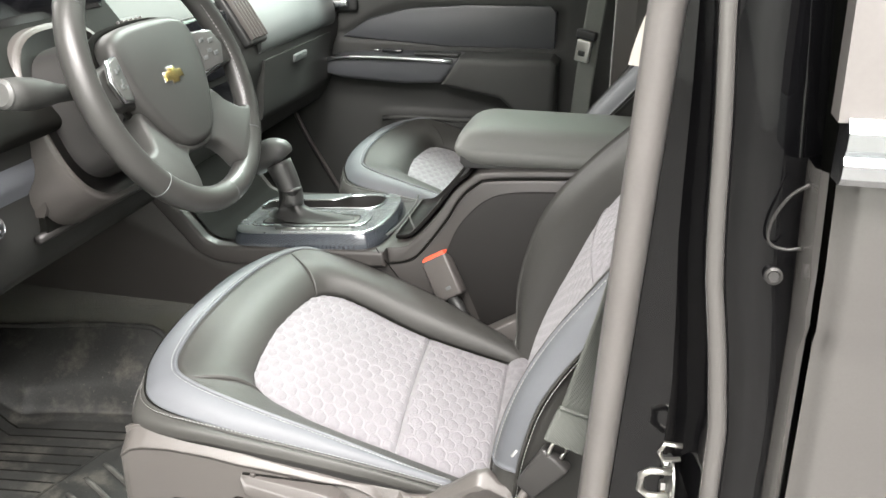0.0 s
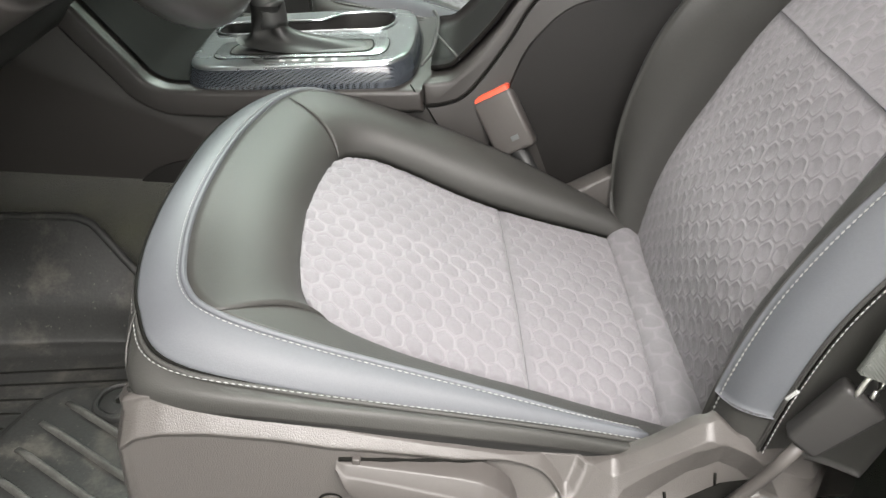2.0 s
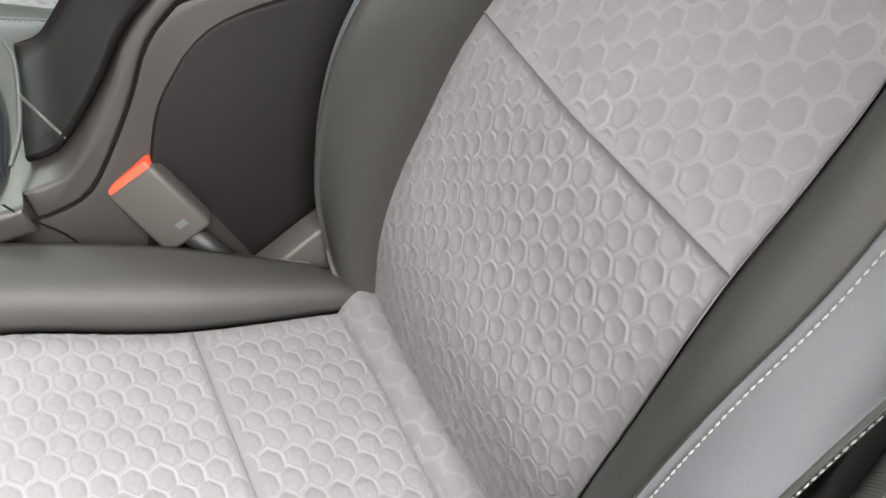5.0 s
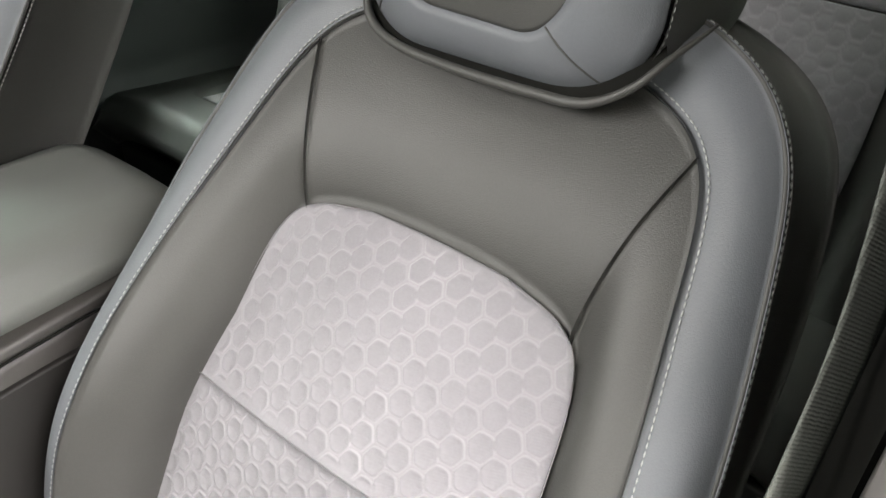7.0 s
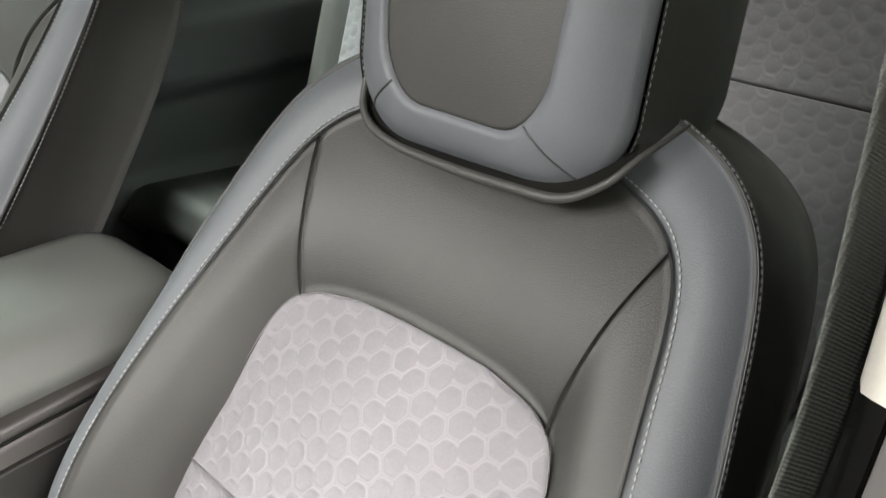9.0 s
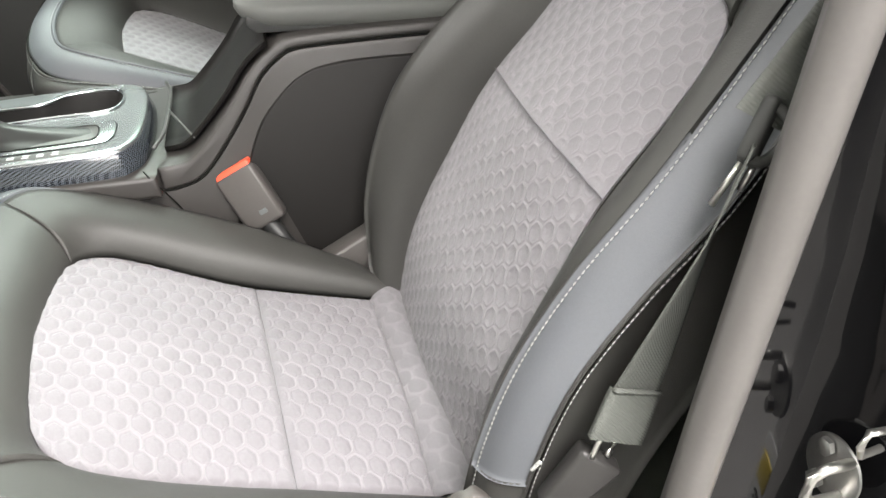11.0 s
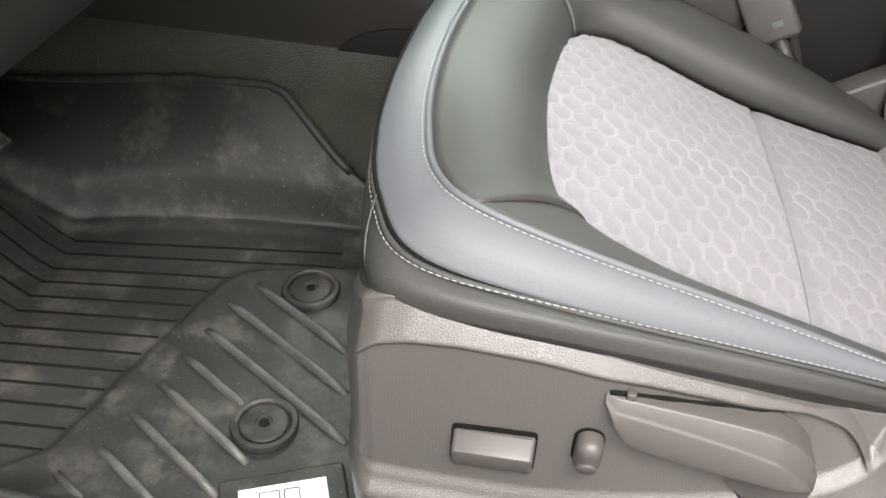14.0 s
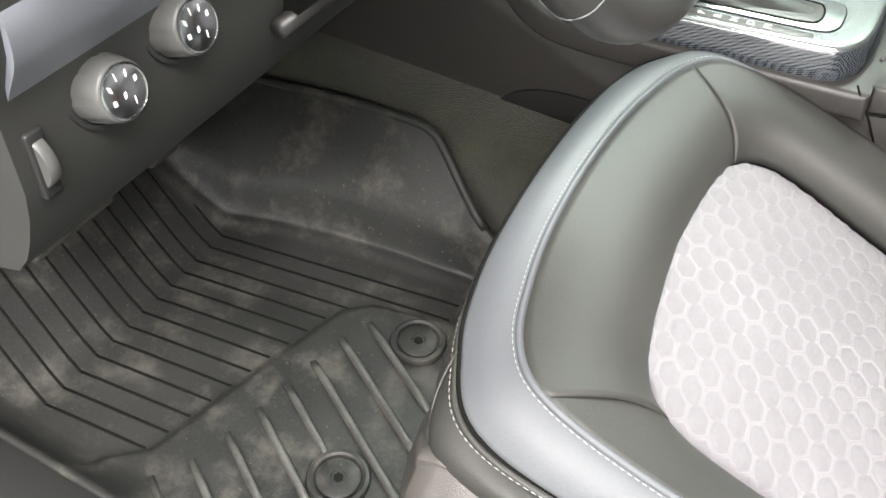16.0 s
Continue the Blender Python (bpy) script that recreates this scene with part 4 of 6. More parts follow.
# ---------------------------------------------------------------- belt buckle between seat and console
buckle = thing("belt_buckle", "grey seat belt buckle with red button beside the seat", "seat belt buckle")
bw_ = Vector((0.843, -0.098, 0.530)).normalized()
bu_ = Vector((-0.446, 0.297, 0.838))
bu_ = (bu_ - bu_.dot(bw_) * bw_).normalized()
bn_ = bu_.cross(bw_)
bq = Matrix.Translation((-0.170, 1.3845, 0.2585)) @ Matrix((bw_, bn_, bu_)).transposed().to_4x4()
bbody = rbox("buckle_body", (0.050, 0.024, 0.074), SMOOTH, buckle, "", 0.005, bq)
rbox("button", (0.046, 0.020, 0.016), RED, buckle, "red release button", 0.003, bq @ pose(0, 0, 0.0345))
rbox("buckle_mark", (0.010, 0.0005, 0.006), DASHLIGHT, bbody, "moulded mark", 0.0002, bq @ pose(0.006, -0.0122, -0.02))
p0 = bq @ Vector((0, 0, -0.034))
tube("buckle_stalk", [p0, p0 + Vector((0.02, -0.004, -0.03)), p0 + Vector((0.05, -0.008, -0.075)), p0 + Vector((0.09, -0.01, -0.16))], [0.011, 0.010, 0.011, 0.010], DARK, buckle, "ribbed dark stalk", 10)

# ---------------------------------------------------------------- driver's seat belt
belt = thing("seat_belt", "dark woven seat belt hanging beside the driver's seat", "seat belt", "seat belts")


def webbing(name, pts, width, across, parent, thick=0.0013):
    p = curve_points(pts, 40)
    ac = np.array(across, float)
    if ac.ndim == 1:
        ac = np.repeat(ac[None], len(p), 0)
    else:
        ac = np.stack([np.interp(np.linspace(0, 1, len(p)), np.linspace(0, 1, len(ac)), ac[:, i]) for i in range(3)], 1)
    ac /= np.linalg.norm(ac, axis=1, keepdims=True)
    t = np.gradient(p, axis=0)
    n = np.cross(t, ac)
    n /= np.linalg.norm(n, axis=1, keepdims=True)
    w = np.linspace(-0.5, 0.5, 9)
    top = p[:, None] + ac[:, None] * (w * width)[None, :, None] + n[:, None] * thick / 2
    bot = top - n[:, None] * thick
    loop = np.concatenate([top, bot[:, ::-1]], 1)
    return mesh_part(name, loop.reshape(-1, 3), grid_faces(len(p), loop.shape[1], wrap=True), WEB, parent)


webbing("belt_webbing", [(0.090, 0.893, 0.340), (0.098, 0.890, 0.38), (0.110, 0.884, 0.45), (0.120, 0.879, 0.51), (0.1255, 0.877, 0.545)], 0.046, [(0.9, 0.2, -0.37), (0.75, 0.5, -0.3), (0.58, 0.76, -0.25), (0.52, 0.82, -0.2)], belt)
webbing("belt_sewn_loop", [(0.077, 0.884, 0.308), (0.080, 0.885, 0.318), (0.086, 0.889, 0.335), (0.091, 0.892, 0.347)], 0.047, [(0.9, 0.1, -0.37), (0.9, 0.2, -0.37)], belt, 0.006)
tube("loop_seam", [np.array((0.0905, 0.8885, 0.3475)) + np.array((0.9, 0.2, -0.37)) * k for k in np.linspace(-0.023, 0.023, 6)], 0.0022, WEB, belt, "sewn fold", 6)
webbing("belt_upper_webbing", [(0.130, 0.874, 0.555), (0.189, 0.876, 0.656), (0.243, 0.891, 0.762), (0.286, 0.905, 0.869), (0.345, 0.92, 1.06)], 0.046, [(0.86, -0.2, -0.41), (0.72, -0.45, -0.38)], belt)
rbox("belt_tongue", (0.022, 0.010, 0.040), DASH, belt, "dark moulded belt tongue", 0.004, pose(0.128, 0.877, 0.552, 8, 18, 40))
tube("tongue_loop", curve_points([(0.121, 0.880, 0.533), (0.126, 0.868, 0.534), (0.133, 0.862, 0.545), (0.137, 0.862, 0.558), (0.133, 0.872, 0.566), (0.128, 0.882, 0.564)], 16), 0.0036, DASH, belt, "dark bar of the tongue", 8)
for a, b in (((0.122, 0.878, 0.532), (0.110, 0.882, 0.500)), ((0.126, 0.872, 0.531), (0.121, 0.873, 0.514))):
    tube("tongue_blade", [a, b], 0.0022, STEEL, belt, "steel blade", 6)


# ---------------------------------------------------------------- body shell: floor, sill, pillar, doors, roof
floor = mesh_part("floor", *(lambda g: (g.reshape(-1, 3), grid_faces(2, 2)))(np.array([[(-1.5, 0.80, -0.022), (-1.5, 2.26, -0.022)], [(1.3, 0.80, -0.022), (1.3, 2.26, -0.022)]])), CARPET)
tagged(floor, "dark carpeted cabin floor", "floor", kind="structure")


def extrude_profile(name, prof, lo, hi, mat, axis="y", parent=None, label="", closed=True, n=2):
    """A profile in the other two axes, swept along one axis (with end caps)."""
    prof = np.array(prof, float)
    rows = []
    for c in np.linspace(lo, hi, n):
        if axis == "y":
            rows.append(np.stack([prof[:, 0], np.full(len(prof), c), prof[:, 1]], 1))
        elif axis == "x":
            rows.append(np.stack([np.full(len(prof), c), prof[:, 0], prof[:, 1]], 1))
        else:
            rows.append(np.stack([prof[:, 0], prof[:, 1], np.full(len(prof), c)], 1))
    g = np.array(rows)
    m = len(prof)
    faces = grid_faces(n, m, wrap=closed)
    if closed:
        faces += [tuple(range(m - 1, -1, -1)), tuple((n - 1) * m + k for k in range(m))]
    bm = bmesh.new()
    vs = [bm.verts.new(v) for v in g.reshape(-1, 3)]
    for f in faces:
        bm.faces.new([vs[i] for i in f])
    bmesh.ops.recalc_face_normals(bm, faces=bm.faces)
    return part(name, bm, mat, parent, label)


sill = thing("sill", "dark plastic door sill below the driver's seat", "sill", kind="structure")
extrude_profile("sill_cover", [(0.58, -0.30), (0.59, -0.09), (0.65, -0.03), (0.70, -0.018), (0.78, -0.006), (0.825, -0.004), (0.868, -0.012), (0.875, -0.2)], -1.2, 0.14, DARK, "x", sill, "dark sill cover", n=2)

# B-pillar: grey rubber seal along its inner edge, glossy black jamb, outer face
pillar = thing("b_pillar", "glossy black door pillar with grey rubber seal and striker", "pillar", kind="structure")


def pillar_x(z):
    return 0.098 + 0.048 * (z - 0.1)


def seal_strip():
    zs = np.linspace(-0.02, 1.12, 40)
    prof = [(0.000, 0.012), (0.004, 0.002), (0.011, -0.003), (0.019, -0.002), (0.025, 0.004), (0.028, 0.012), (0.029, 0.022), (0.020, 0.030), (0.006, 0.028)]
    g = np.zeros((len(zs), len(prof), 3))
    for i, z in enumerate(zs):
        for j, (a, b) in enumerate(prof):
            g[i, j] = (pillar_x(z) - 0.010 + a * 1.08, 0.829 - 0.030 * (z - 0.1) + b, z)
    return mesh_part("door_seal", g.reshape(-1, 3), grid_faces(*g.shape[:2], flip=True, wrap=True), SEAL, pillar, "grey rubber door seal")


seal_strip()


def pillar_edge(z):
    return np.interp(z, [-0.05, 0.375, 0.433, 0.51, 0.575, 0.62, 0.71, 0.787, 1.15], [0.216, 0.212, 0.211, 0.201, 0.190, 0.186, 0.180, 0.173, 0.158])


def jamb(name, cols, mat, label="", flip=False):
    """A strip of the pillar from sill to roof. Columns: share of the way from seal to outer edge, metres past it, y."""
    zs = np.linspace(-0.05, 1.15, 90)
    g = np.zeros((len(cols), len(zs), 3))
    for j, z in enumerate(zs):
        for i, (f, a, b) in enumerate(cols):
            s0, e = pillar_x(z) + 0.010, pillar_edge(z)
            g[i, j] = (s0 + (e - s0) * f + a, b - 0.030 * (z - 0.1) * (1 - f), z)
    return sheet(name, g, mat, pillar, label, flip=flip, tuck=0)


jamb("pillar_inner_face", [(0.0, 0.002, 0.850), (0.15, 0, 0.846), (0.4, 0, 0.842), (0.60, 0, 0.838)], PAINT, "glossy black inner jamb")
jamb("pillar_front_face", [(0.60, 0, 0.838), (0.70, 0, 0.830), (0.80, 0, 0.80), (0.88, 0, 0.775), (0.93, 0, 0.764)], PAINT, "glossy black jamb face")
# the reflection along this black edge is painted in grey
jamb("pillar_edge", [(0.93, 0, 0.764), (0.95, -0.001, 0.7605), (0.97, 0.001, 0.758), (1.0, 0.003, 0.757), (1.0, 0.008, 0.758), (1.0, 0.010, 0.762)], REFLECTGREY, "black pillar edge with its reflection painted in grey")
jamb("pillar_outer_face", [(1.0, 0.009, 0.764), (1.0, 0.012, 0.760), (1.0, 0.03, 0.757), (1.0, 0.045, 0.758), (1.0, 0.06, 0.766), (1.0, 0.08, 0.79)], PAINT, "glossy black outer face")
# grey-brown cover, coloured near-black for the shaded void beside the belt
mesh_part("pillar_trim", *(lambda g: (g.reshape(-1, 3), grid_faces(*g.shape[:2], flip=True)))(np.array([[(pillar_x(z) + a, b - 0.03 * (z - 0.1), z) for z in np.linspace(-0.05, 1.15, 30)] for a, b in ((0.018, 0.862), (0.05, 0.872), (0.10, 0.885), (0.17, 0.882), (0.25, 0.86))])), GAPSHADE, pillar, "black interior pillar cover")

CREAM = material("cream_pillar_plastic", (0.36, 0.345, 0.31), 0.55, vary=0.05, fine=500, bump=0.2)
edge = curve_points([(0.0805, 0.844, 0.728), (0.085, 0.845, 0.75), (0.096, 0.848, 0.782), (0.112, 0.858, 0.806), (0.122, 0.866, 0.83), (0.130, 0.886, 0.912), (0.150, 0.90, 1.02), (0.18, 0.92, 1.14)], 40) + (0.030, 0.003, 0)
front = np.stack([pillar_x(edge[:, 2]) - 0.004, 0.846 - 0.03 * (edge[:, 2] - 0.1), edge[:, 2]], 1)
cov = np.stack([front + (0.01, 0, 0), front + (0.0, 0.002, 0), edge * (1, 0.5, 1) + front * (0, 0.5, 0) - (0.001, 0, 0)] + [edge + np.array(o) for o in ((0.001, -0.002, 0), (0.003, 0.003, 0), (0.012, 0.006, 0), (0.16, 0.02, 0))])
sheet("upper_pillar_cover", cov, CREAM, pillar, "cream upper pillar cover", tuck=0)

# striker: round plate with a bent bar
sp = Vector((0.183, 0.795, 0.352))
plate = disc("striker_plate", sp, (-1, -0.12, 0), [(0.001, 0.0), (0.023, 0.0), (0.023, 0.002), (0.020, 0.003), (0.001, 0.003)], ZINC, pillar, "zinc striker plate")
for dz in (0.014, -0.014):
    disc("bolt", sp + Vector((-0.0045, 0.006, dz)), (-1, -0.12, 0), [(0.001, 0.0), (0.0065, 0.0), (0.0065, 0.004), (0.005, 0.005), (0.001, 0.005)], ZINC, plate, "", 6)
tube("striker_bar", [sp + Vector(v) for v in ((0, -0.012, 0.016), (-0.020, -0.014, 0.016), (-0.028, -0.014, 0.010), (-0.028, -0.014, -0.006), (-0.020, -0.014, -0.012), (0, -0.012, -0.012))], 0.0036, STEEL, plate, "bent steel bar", 8)
tube("lock_eye", [(0.187, 0.772, 0.405), (0.172, 0.770, 0.407), (0.168, 0.768, 0.398), (0.172, 0.770, 0.389), (0.187, 0.772, 0.391)], 0.0025, STEEL, pillar, "small steel eye", 8)

tube("latch_ring", curve_points([(0.250, 0.752, 0.662), (0.238, 0.752, 0.652), (0.228, 0.752, 0.632), (0.228, 0.752, 0.614), (0.240, 0.752, 0.609), (0.252, 0.752, 0.611)], 20), 0.0013, HUBDARK, pillar, "dark edge of the latch opening", 8)
disc("latch_screw", (0.236, 0.754, 0.585), (0, -1, 0.2), [(0.007, -0.004), (0.007, 0.001), (0.005, 0.0025), (0.004, 0.001), (0.001, 0.001)], HUBDARK, pillar, "recessed latch screw", 16)


def label_sheet(z0, z1):
    """Paper label on the jamb: white, with a yellow band and rows of print as bars."""
    lab = rbox("pillar_label", (0.0012, 0.056, z1 - z0), WHITE, pillar, "white and yellow tyre label with black print", 0.0004, pose(pillar_x((z0 + z1) / 2) + 0.0862, 0.802, (z0 + z1) / 2, 3, 2.7, 10))
    c = Vector((pillar_x((z0 + z1) / 2) + 0.0852, 0.802, (z0 + z1) / 2))
    m = pose(*c, 3, 2.7, 10)
    rbox("label_band", (0.0012, 0.012, z1 - z0 - 0.006), YELLOW, lab, "yellow band", 0.0003, m @ pose(0, 0.020, 0))
    rbox("label_block", (0.0012, 0.022, 0.026), YELLOW, lab, "yellow block", 0.0003, m @ pose(0, -0.012, 0.03))
    for k in range(9):
        rbox("print_bar", (0.0012, 0.024 if k % 3 else 0.016, 0.0022), DARK, lab, "", 0.0002, m @ pose(-0.0002, -0.006, -0.045 + k * 0.0065))
    letters("TIRE AND LOADING INFORMATION", 0.0066, m @ Matrix(((0, 0, -1, -0.0009), (0, 1, 0, 0.020), (1, 0, 0, 0), (0, 0, 0, 1))), DARK, lab)


label_sheet(0.17, 0.285)

# rear door: closed behind the pillar, outer skin with belt moulding
rear_door = thing("door_2", "closed black rear door with chrome belt moulding, reflections painted in grey", "car door", kind="structure")


def door_skin():
    us = np.r_[np.linspace(0, 0.04, 12), np.linspace(0.05, 1.0, 24)]
    zs = np.linspace(-0.25, 0.676, 70)
    g = np.zeros((len(us), len(zs), 3))
    for i, u in enumerate(us):
        for j, z in enumerate(zs):
            x0 = np.interp(z, [-0.3, 0.42, 0.555, 0.674, 0.79], [0.272, 0.269, 0.268, 0.263, 0.246])
            y = 0.712 + 0.012 * ((z - 0.2) / 0.4) ** 2 - 0.010 * smoothstep(0.54, 0.565, z) + 0.004 * np.exp(-(((z - 0.575) / 0.012) ** 2)) + 0.012 * smoothstep(0.02, 0.0, u) ** 2
            g[i, j] = (x0 + u, y, z)
    edge = np.stack([g[0] + (-0.004, 0.006, 0), g[0] + (-0.012, 0.018, 0), g[0] + (-0.013, 0.05, 0)])[::-1]
    sheet("door_edge", edge, REFLECTGREY, rear_door, "painted door edge", tuck=0)
    return sheet("door_skin", g, REFLECTGREY, rear_door, "black outer skin with reflections painted in grey", tuck=0, flip=False)


door_skin()
extrude_profile("belt_moulding", [(0.704, 0.678), (0.698, 0.684), (0.697, 0.694), (0.701, 0.699), (0.697, 0.704), (0.697, 0.716), (0.704, 0.724), (0.73, 0.722), (0.73, 0.676)], 0.258, 1.25, CHROME, "x", rear_door, "chrome belt moulding")
extrude_profile("window_pane", [(0.722, 0.72), (0.728, 0.72), (0.790, 1.13), (0.784, 1.13)], 0.29, 1.25, GLASS, "x", rear_door, "dark tinted window pane")
extrude_profile("window_frame", [(0.708, 0.72), (0.735, 0.72), (0.80, 1.15), (0.775, 1.15)], 0.252, 0.292, SEAL, "x", rear_door, "black window frame")
extrude_profile("inner_panel", [(0.80, -0.05), (0.775, 0.66), (0.83, 0.66), (0.86, 0.45), (0.87, -0.05)], 0.33, 1.25, DARK, "x", rear_door, "dark inner door panel")


# ---------------------------------------------------------------- floor mat
mat = thing("floor_mat", "black rubber floor tray with chevron ribs, dusty and scuffed", "floor mat")


def v_line(y):
    """x of the step between the ribbed front field and the raised rear field."""
    return np.interp(y, [0.84, 0.892, 1.036, 1.125, 1.15, 1.165, 1.20], [-0.80, -0.743, -0.708, -0.683, -0.66, -0.598, -0.48])


def mat_height(x, y):
    h = 0.006 * smoothstep(-0.006, 0.006, x - v_line(y))
    toe = np.clip(-0.868 - x, 0, 1)
    h = h + 0.62 * (np.sqrt(toe**2 + 0.0006) - math.sqrt(0.0006))
    return h


def wall_foot(x):
    """y at which the tray's far wall begins."""
    return np.interp(x, [-1.12, -0.883, -0.868, -0.81, -0.748, -0.686, -0.585, -0.40], [1.172, 1.182, 1.190, 1.209, 1.222, 1.232, 1.243, 1.25])


def tray_rim(x):
    """y and z of the rim of the far wall."""
    return (np.interp(x, [-1.12, -0.687, -0.666, -0.651, -0.618, -0.593, -0.55, -0.40], [1.311, 1.311, 1.307, 1.299, 1.282, 1.268, 1.258, 1.258]),
            np.interp(x, [-1.12, -1.0, -0.928, -0.855, -0.785, -0.719, -0.687, -0.666, -0.651, -0.618, -0.593, -0.55, -0.50, -0.40], [0.09, 0.10, 0.109, 0.120, 0.130, 0.134, 0.135, 0.129, 0.117, 0.090, 0.073, 0.045, 0.022, 0.016]))


def mat_sheet():
    xs = np.linspace(-1.12, -0.40, 180)
    near = ((0.822, 0.9), (0.824, 0.97), (0.828, 1.0), (0.833, 0.75), (0.839, 0.5), (0.848, 0.2))
    wall = ((0.02, 0.01), (0.05, 0.05), (0.09, 0.13), (0.13, 0.24), (0.17, 0.34), (0.21, 0.40), (0.30, 0.47), (0.42, 0.56), (0.55, 0.66), (0.7, 0.78), (0.83, 0.88), (0.93, 0.96), (0.98, 1.0), (1.0, 1.01), (1.04, 1.0), (1.09, 0.93))
    g = []
    for x in xs:
        foot = float(wall_foot(x))
        ry, rim = (float(v) for v in tray_rim(x))
        share = min(1.0, (ry - foot) / (1.311 - foot))
        fs, ks = np.array(wall).T
        cut = np.interp(fs * share, fs, ks)
        cut = np.where(fs <= 1.0, cut / max(np.interp(share, fs, ks), 0.1), ks)
        yy = np.r_[[y for y, k in near], np.linspace(0.860, foot, 96), foot + (ry - foot) * np.minimum(fs, 1) + 0.12 * np.maximum(fs - 1, 0)]
        k = np.r_[[k for y, k in near], np.zeros(96), cut]
        base = mat_height(np.full(len(yy), x), np.clip(yy, 0.86, foot))
        # shallow gutter along the foot of the far wall
        base = base + 0.004 * smoothstep(foot - 0.022, foot - 0.004, yy)
        top = np.where(yy > 1, np.maximum(rim, base + 0.02 * (x < -0.9)), 0.035)
        g.append(np.stack([np.full(len(yy), x), yy, base * (1 - k) + np.maximum(top, base) * k], 1))
    return sheet("tray", np.array(g), RUBBER, mat, "moulded black rubber tray", tuck=0.004)


mat_sheet()
rim_x = np.linspace(-1.10, -0.58, 60)
tube("tray_rim", np.stack([rim_x, tray_rim(rim_x)[0] + 0.001, tray_rim(rim_x)[1] + 0.0005], 1), 0.0052, RUBBER, mat, "rounded rubber rim", 10)


def bar(name, p, q, w, h, m):
    """A rounded rib lying on the mat from p to q."""
    p, q = np.array(p, float), np.array(q, float)
    d = (q - p) / np.linalg.norm(q - p)
    s = np.array([-d[1], d[0], 0])
    n = max(2, int(np.linalg.norm(q - p) / 0.02))
    rows = []
    for k in np.linspace(0, 1, n):
        c = p + (q - p) * k
        c[2] = float(mat_height(np.array([c[0]]), np.array([c[1]]))[0])
        e = 0.25 if k in (0.0, 1.0) else 1.0
        rows.append([c + s * a * w / 2 + np.array([0, 0, b * h * e]) for a, b in ((-1, -0.3), (-0.8, 0.75), (-0.3, 1), (0.3, 1), (0.8, 0.75), (1, -0.3))])
    g = np.array(rows)
    return mesh_part(name, g.reshape(-1, 3), grid_faces(n, 6) + [tuple(range(5, -1, -1)), tuple((n - 1) * 6 + k for k in range(6))], m, mat)


for k in range(13):
    # thin lines of the front field, running on up the toe slope
    ye = 0.8905 + k * 0.0245 if k < 11 else (1.178, 1.2015)[k - 11]
    xe = float(v_line(np.array(ye))) - 0.006 if k < 11 else -0.575
    ys = ye - (0.09 + 0.006 * k) * (xe + 0.868)
    # low bars stand in for grooves, the grooves' shade as their colour
    bar("groove_shade", (-1.06, ys + 0.046, 0), (-0.868, ys, 0), 0.0030, 0.0014, GAPSHADE)
    bar("groove_shade", (-0.868, ys, 0), (xe, ye, 0), 0.0032, 0.0014, GAPSHADE)
for k, (x0, y0) in enumerate(((-0.646, 1.126), (-0.661, 1.093), (-0.669, 1.053), (-0.675, 1.015), (-0.683, 0.978), (-0.692, 0.940), (-0.702, 0.900), (-0.723, 0.868), (-0.766, 0.851))):
    L = (0.8, 1.0, 1.15, 0.62, 0.74, 0.72, 0.55, 0.40, 0.3)[k]
    bar("chevron_rib", (x0, y0, 0), (x0 + 0.150 * L, y0 - 0.090 * L, 0), 0.0078, 0.0068, LITWORN)
for c in ((-0.571, 0.951), (-0.586, 1.128)):
    clip = thing("mat_clip", "round black floor mat clip pressed into the rubber", "mat clip", "mat clips")
    disc("clip_ring", (c[0], c[1], 0.006), (0, 0, 1), [(0.0295, 0), (0.0303, 0.005), (0.0288, 0.008), (0.0255, 0.009), (0.0232, 0.0075), (0.0225, 0.003)], RUBBER, clip)
    disc("clip_cap", (c[0], c[1], 0.006), (0, 0, 1), [(0.0208, 0), (0.0208, 0.006), (0.0188, 0.0072), (0.0078, 0.0076), (0.0068, 0.0062), (0.0064, 0.0062)], RUBBER, clip)
    disc("clip_stud", (c[0], c[1], 0.0122), (0, 0, 1), [(0.0052, -0.001), (0.0050, 0.0008), (0.003, 0.0010), (0.0005, 0.001)], GAPSHADE, clip, "", 6)
badge = thing("mat_badge", "bright metal badge plate set in the rubber mat", "badge")
bm_ = pose(-0.528, 0.878, 0.0105, 0, 0, 24)
rbox("badge_frame", (0.104, 0.068, 0.007), RUBBER, badge, "raised rubber frame", 0.003, pose(-0.526, 0.876, 0.0085, 0, 0, 24))
rbox("badge_plate", (0.072, 0.040, 0.005), SILVERPLATE, badge, "bright plate", 0.001, pose(-0.526, 0.876, 0.0115, 0, 0, 24))
for dx, w in ((-0.01, 0.016), (0.008, 0.012)):
    tube("badge_shape", [bm_ @ Vector(v) for v in ((dx - w / 2, -0.010, 0.005), (dx - w / 2, 0.010, 0.005), (dx + w / 2, 0.010, 0.005), (dx + w / 2, -0.004, 0.005))], 0.0007, SMOOTH, badge, "grey emblem outline", 5)

# carpet over the tunnel beside the tray
tun = np.array([[(x, y, z) for y, z in ((1.30, -0.01), (1.315, 0.09), (1.335, 0.125), (1.365, 0.142), (1.41, 0.16), (1.63, 0.16), (1.675, 0.142), (1.72, 0.10), (1.74, -0.01))] for x in np.linspace(-1.2, 0.4, 30)])
tunnel = sheet("carpet_tunnel", tun, CARPET, None, "dark carpeted transmission tunnel", tuck=0)
tagged(tunnel, "dark carpet over the transmission tunnel", "carpet", kind="structure")

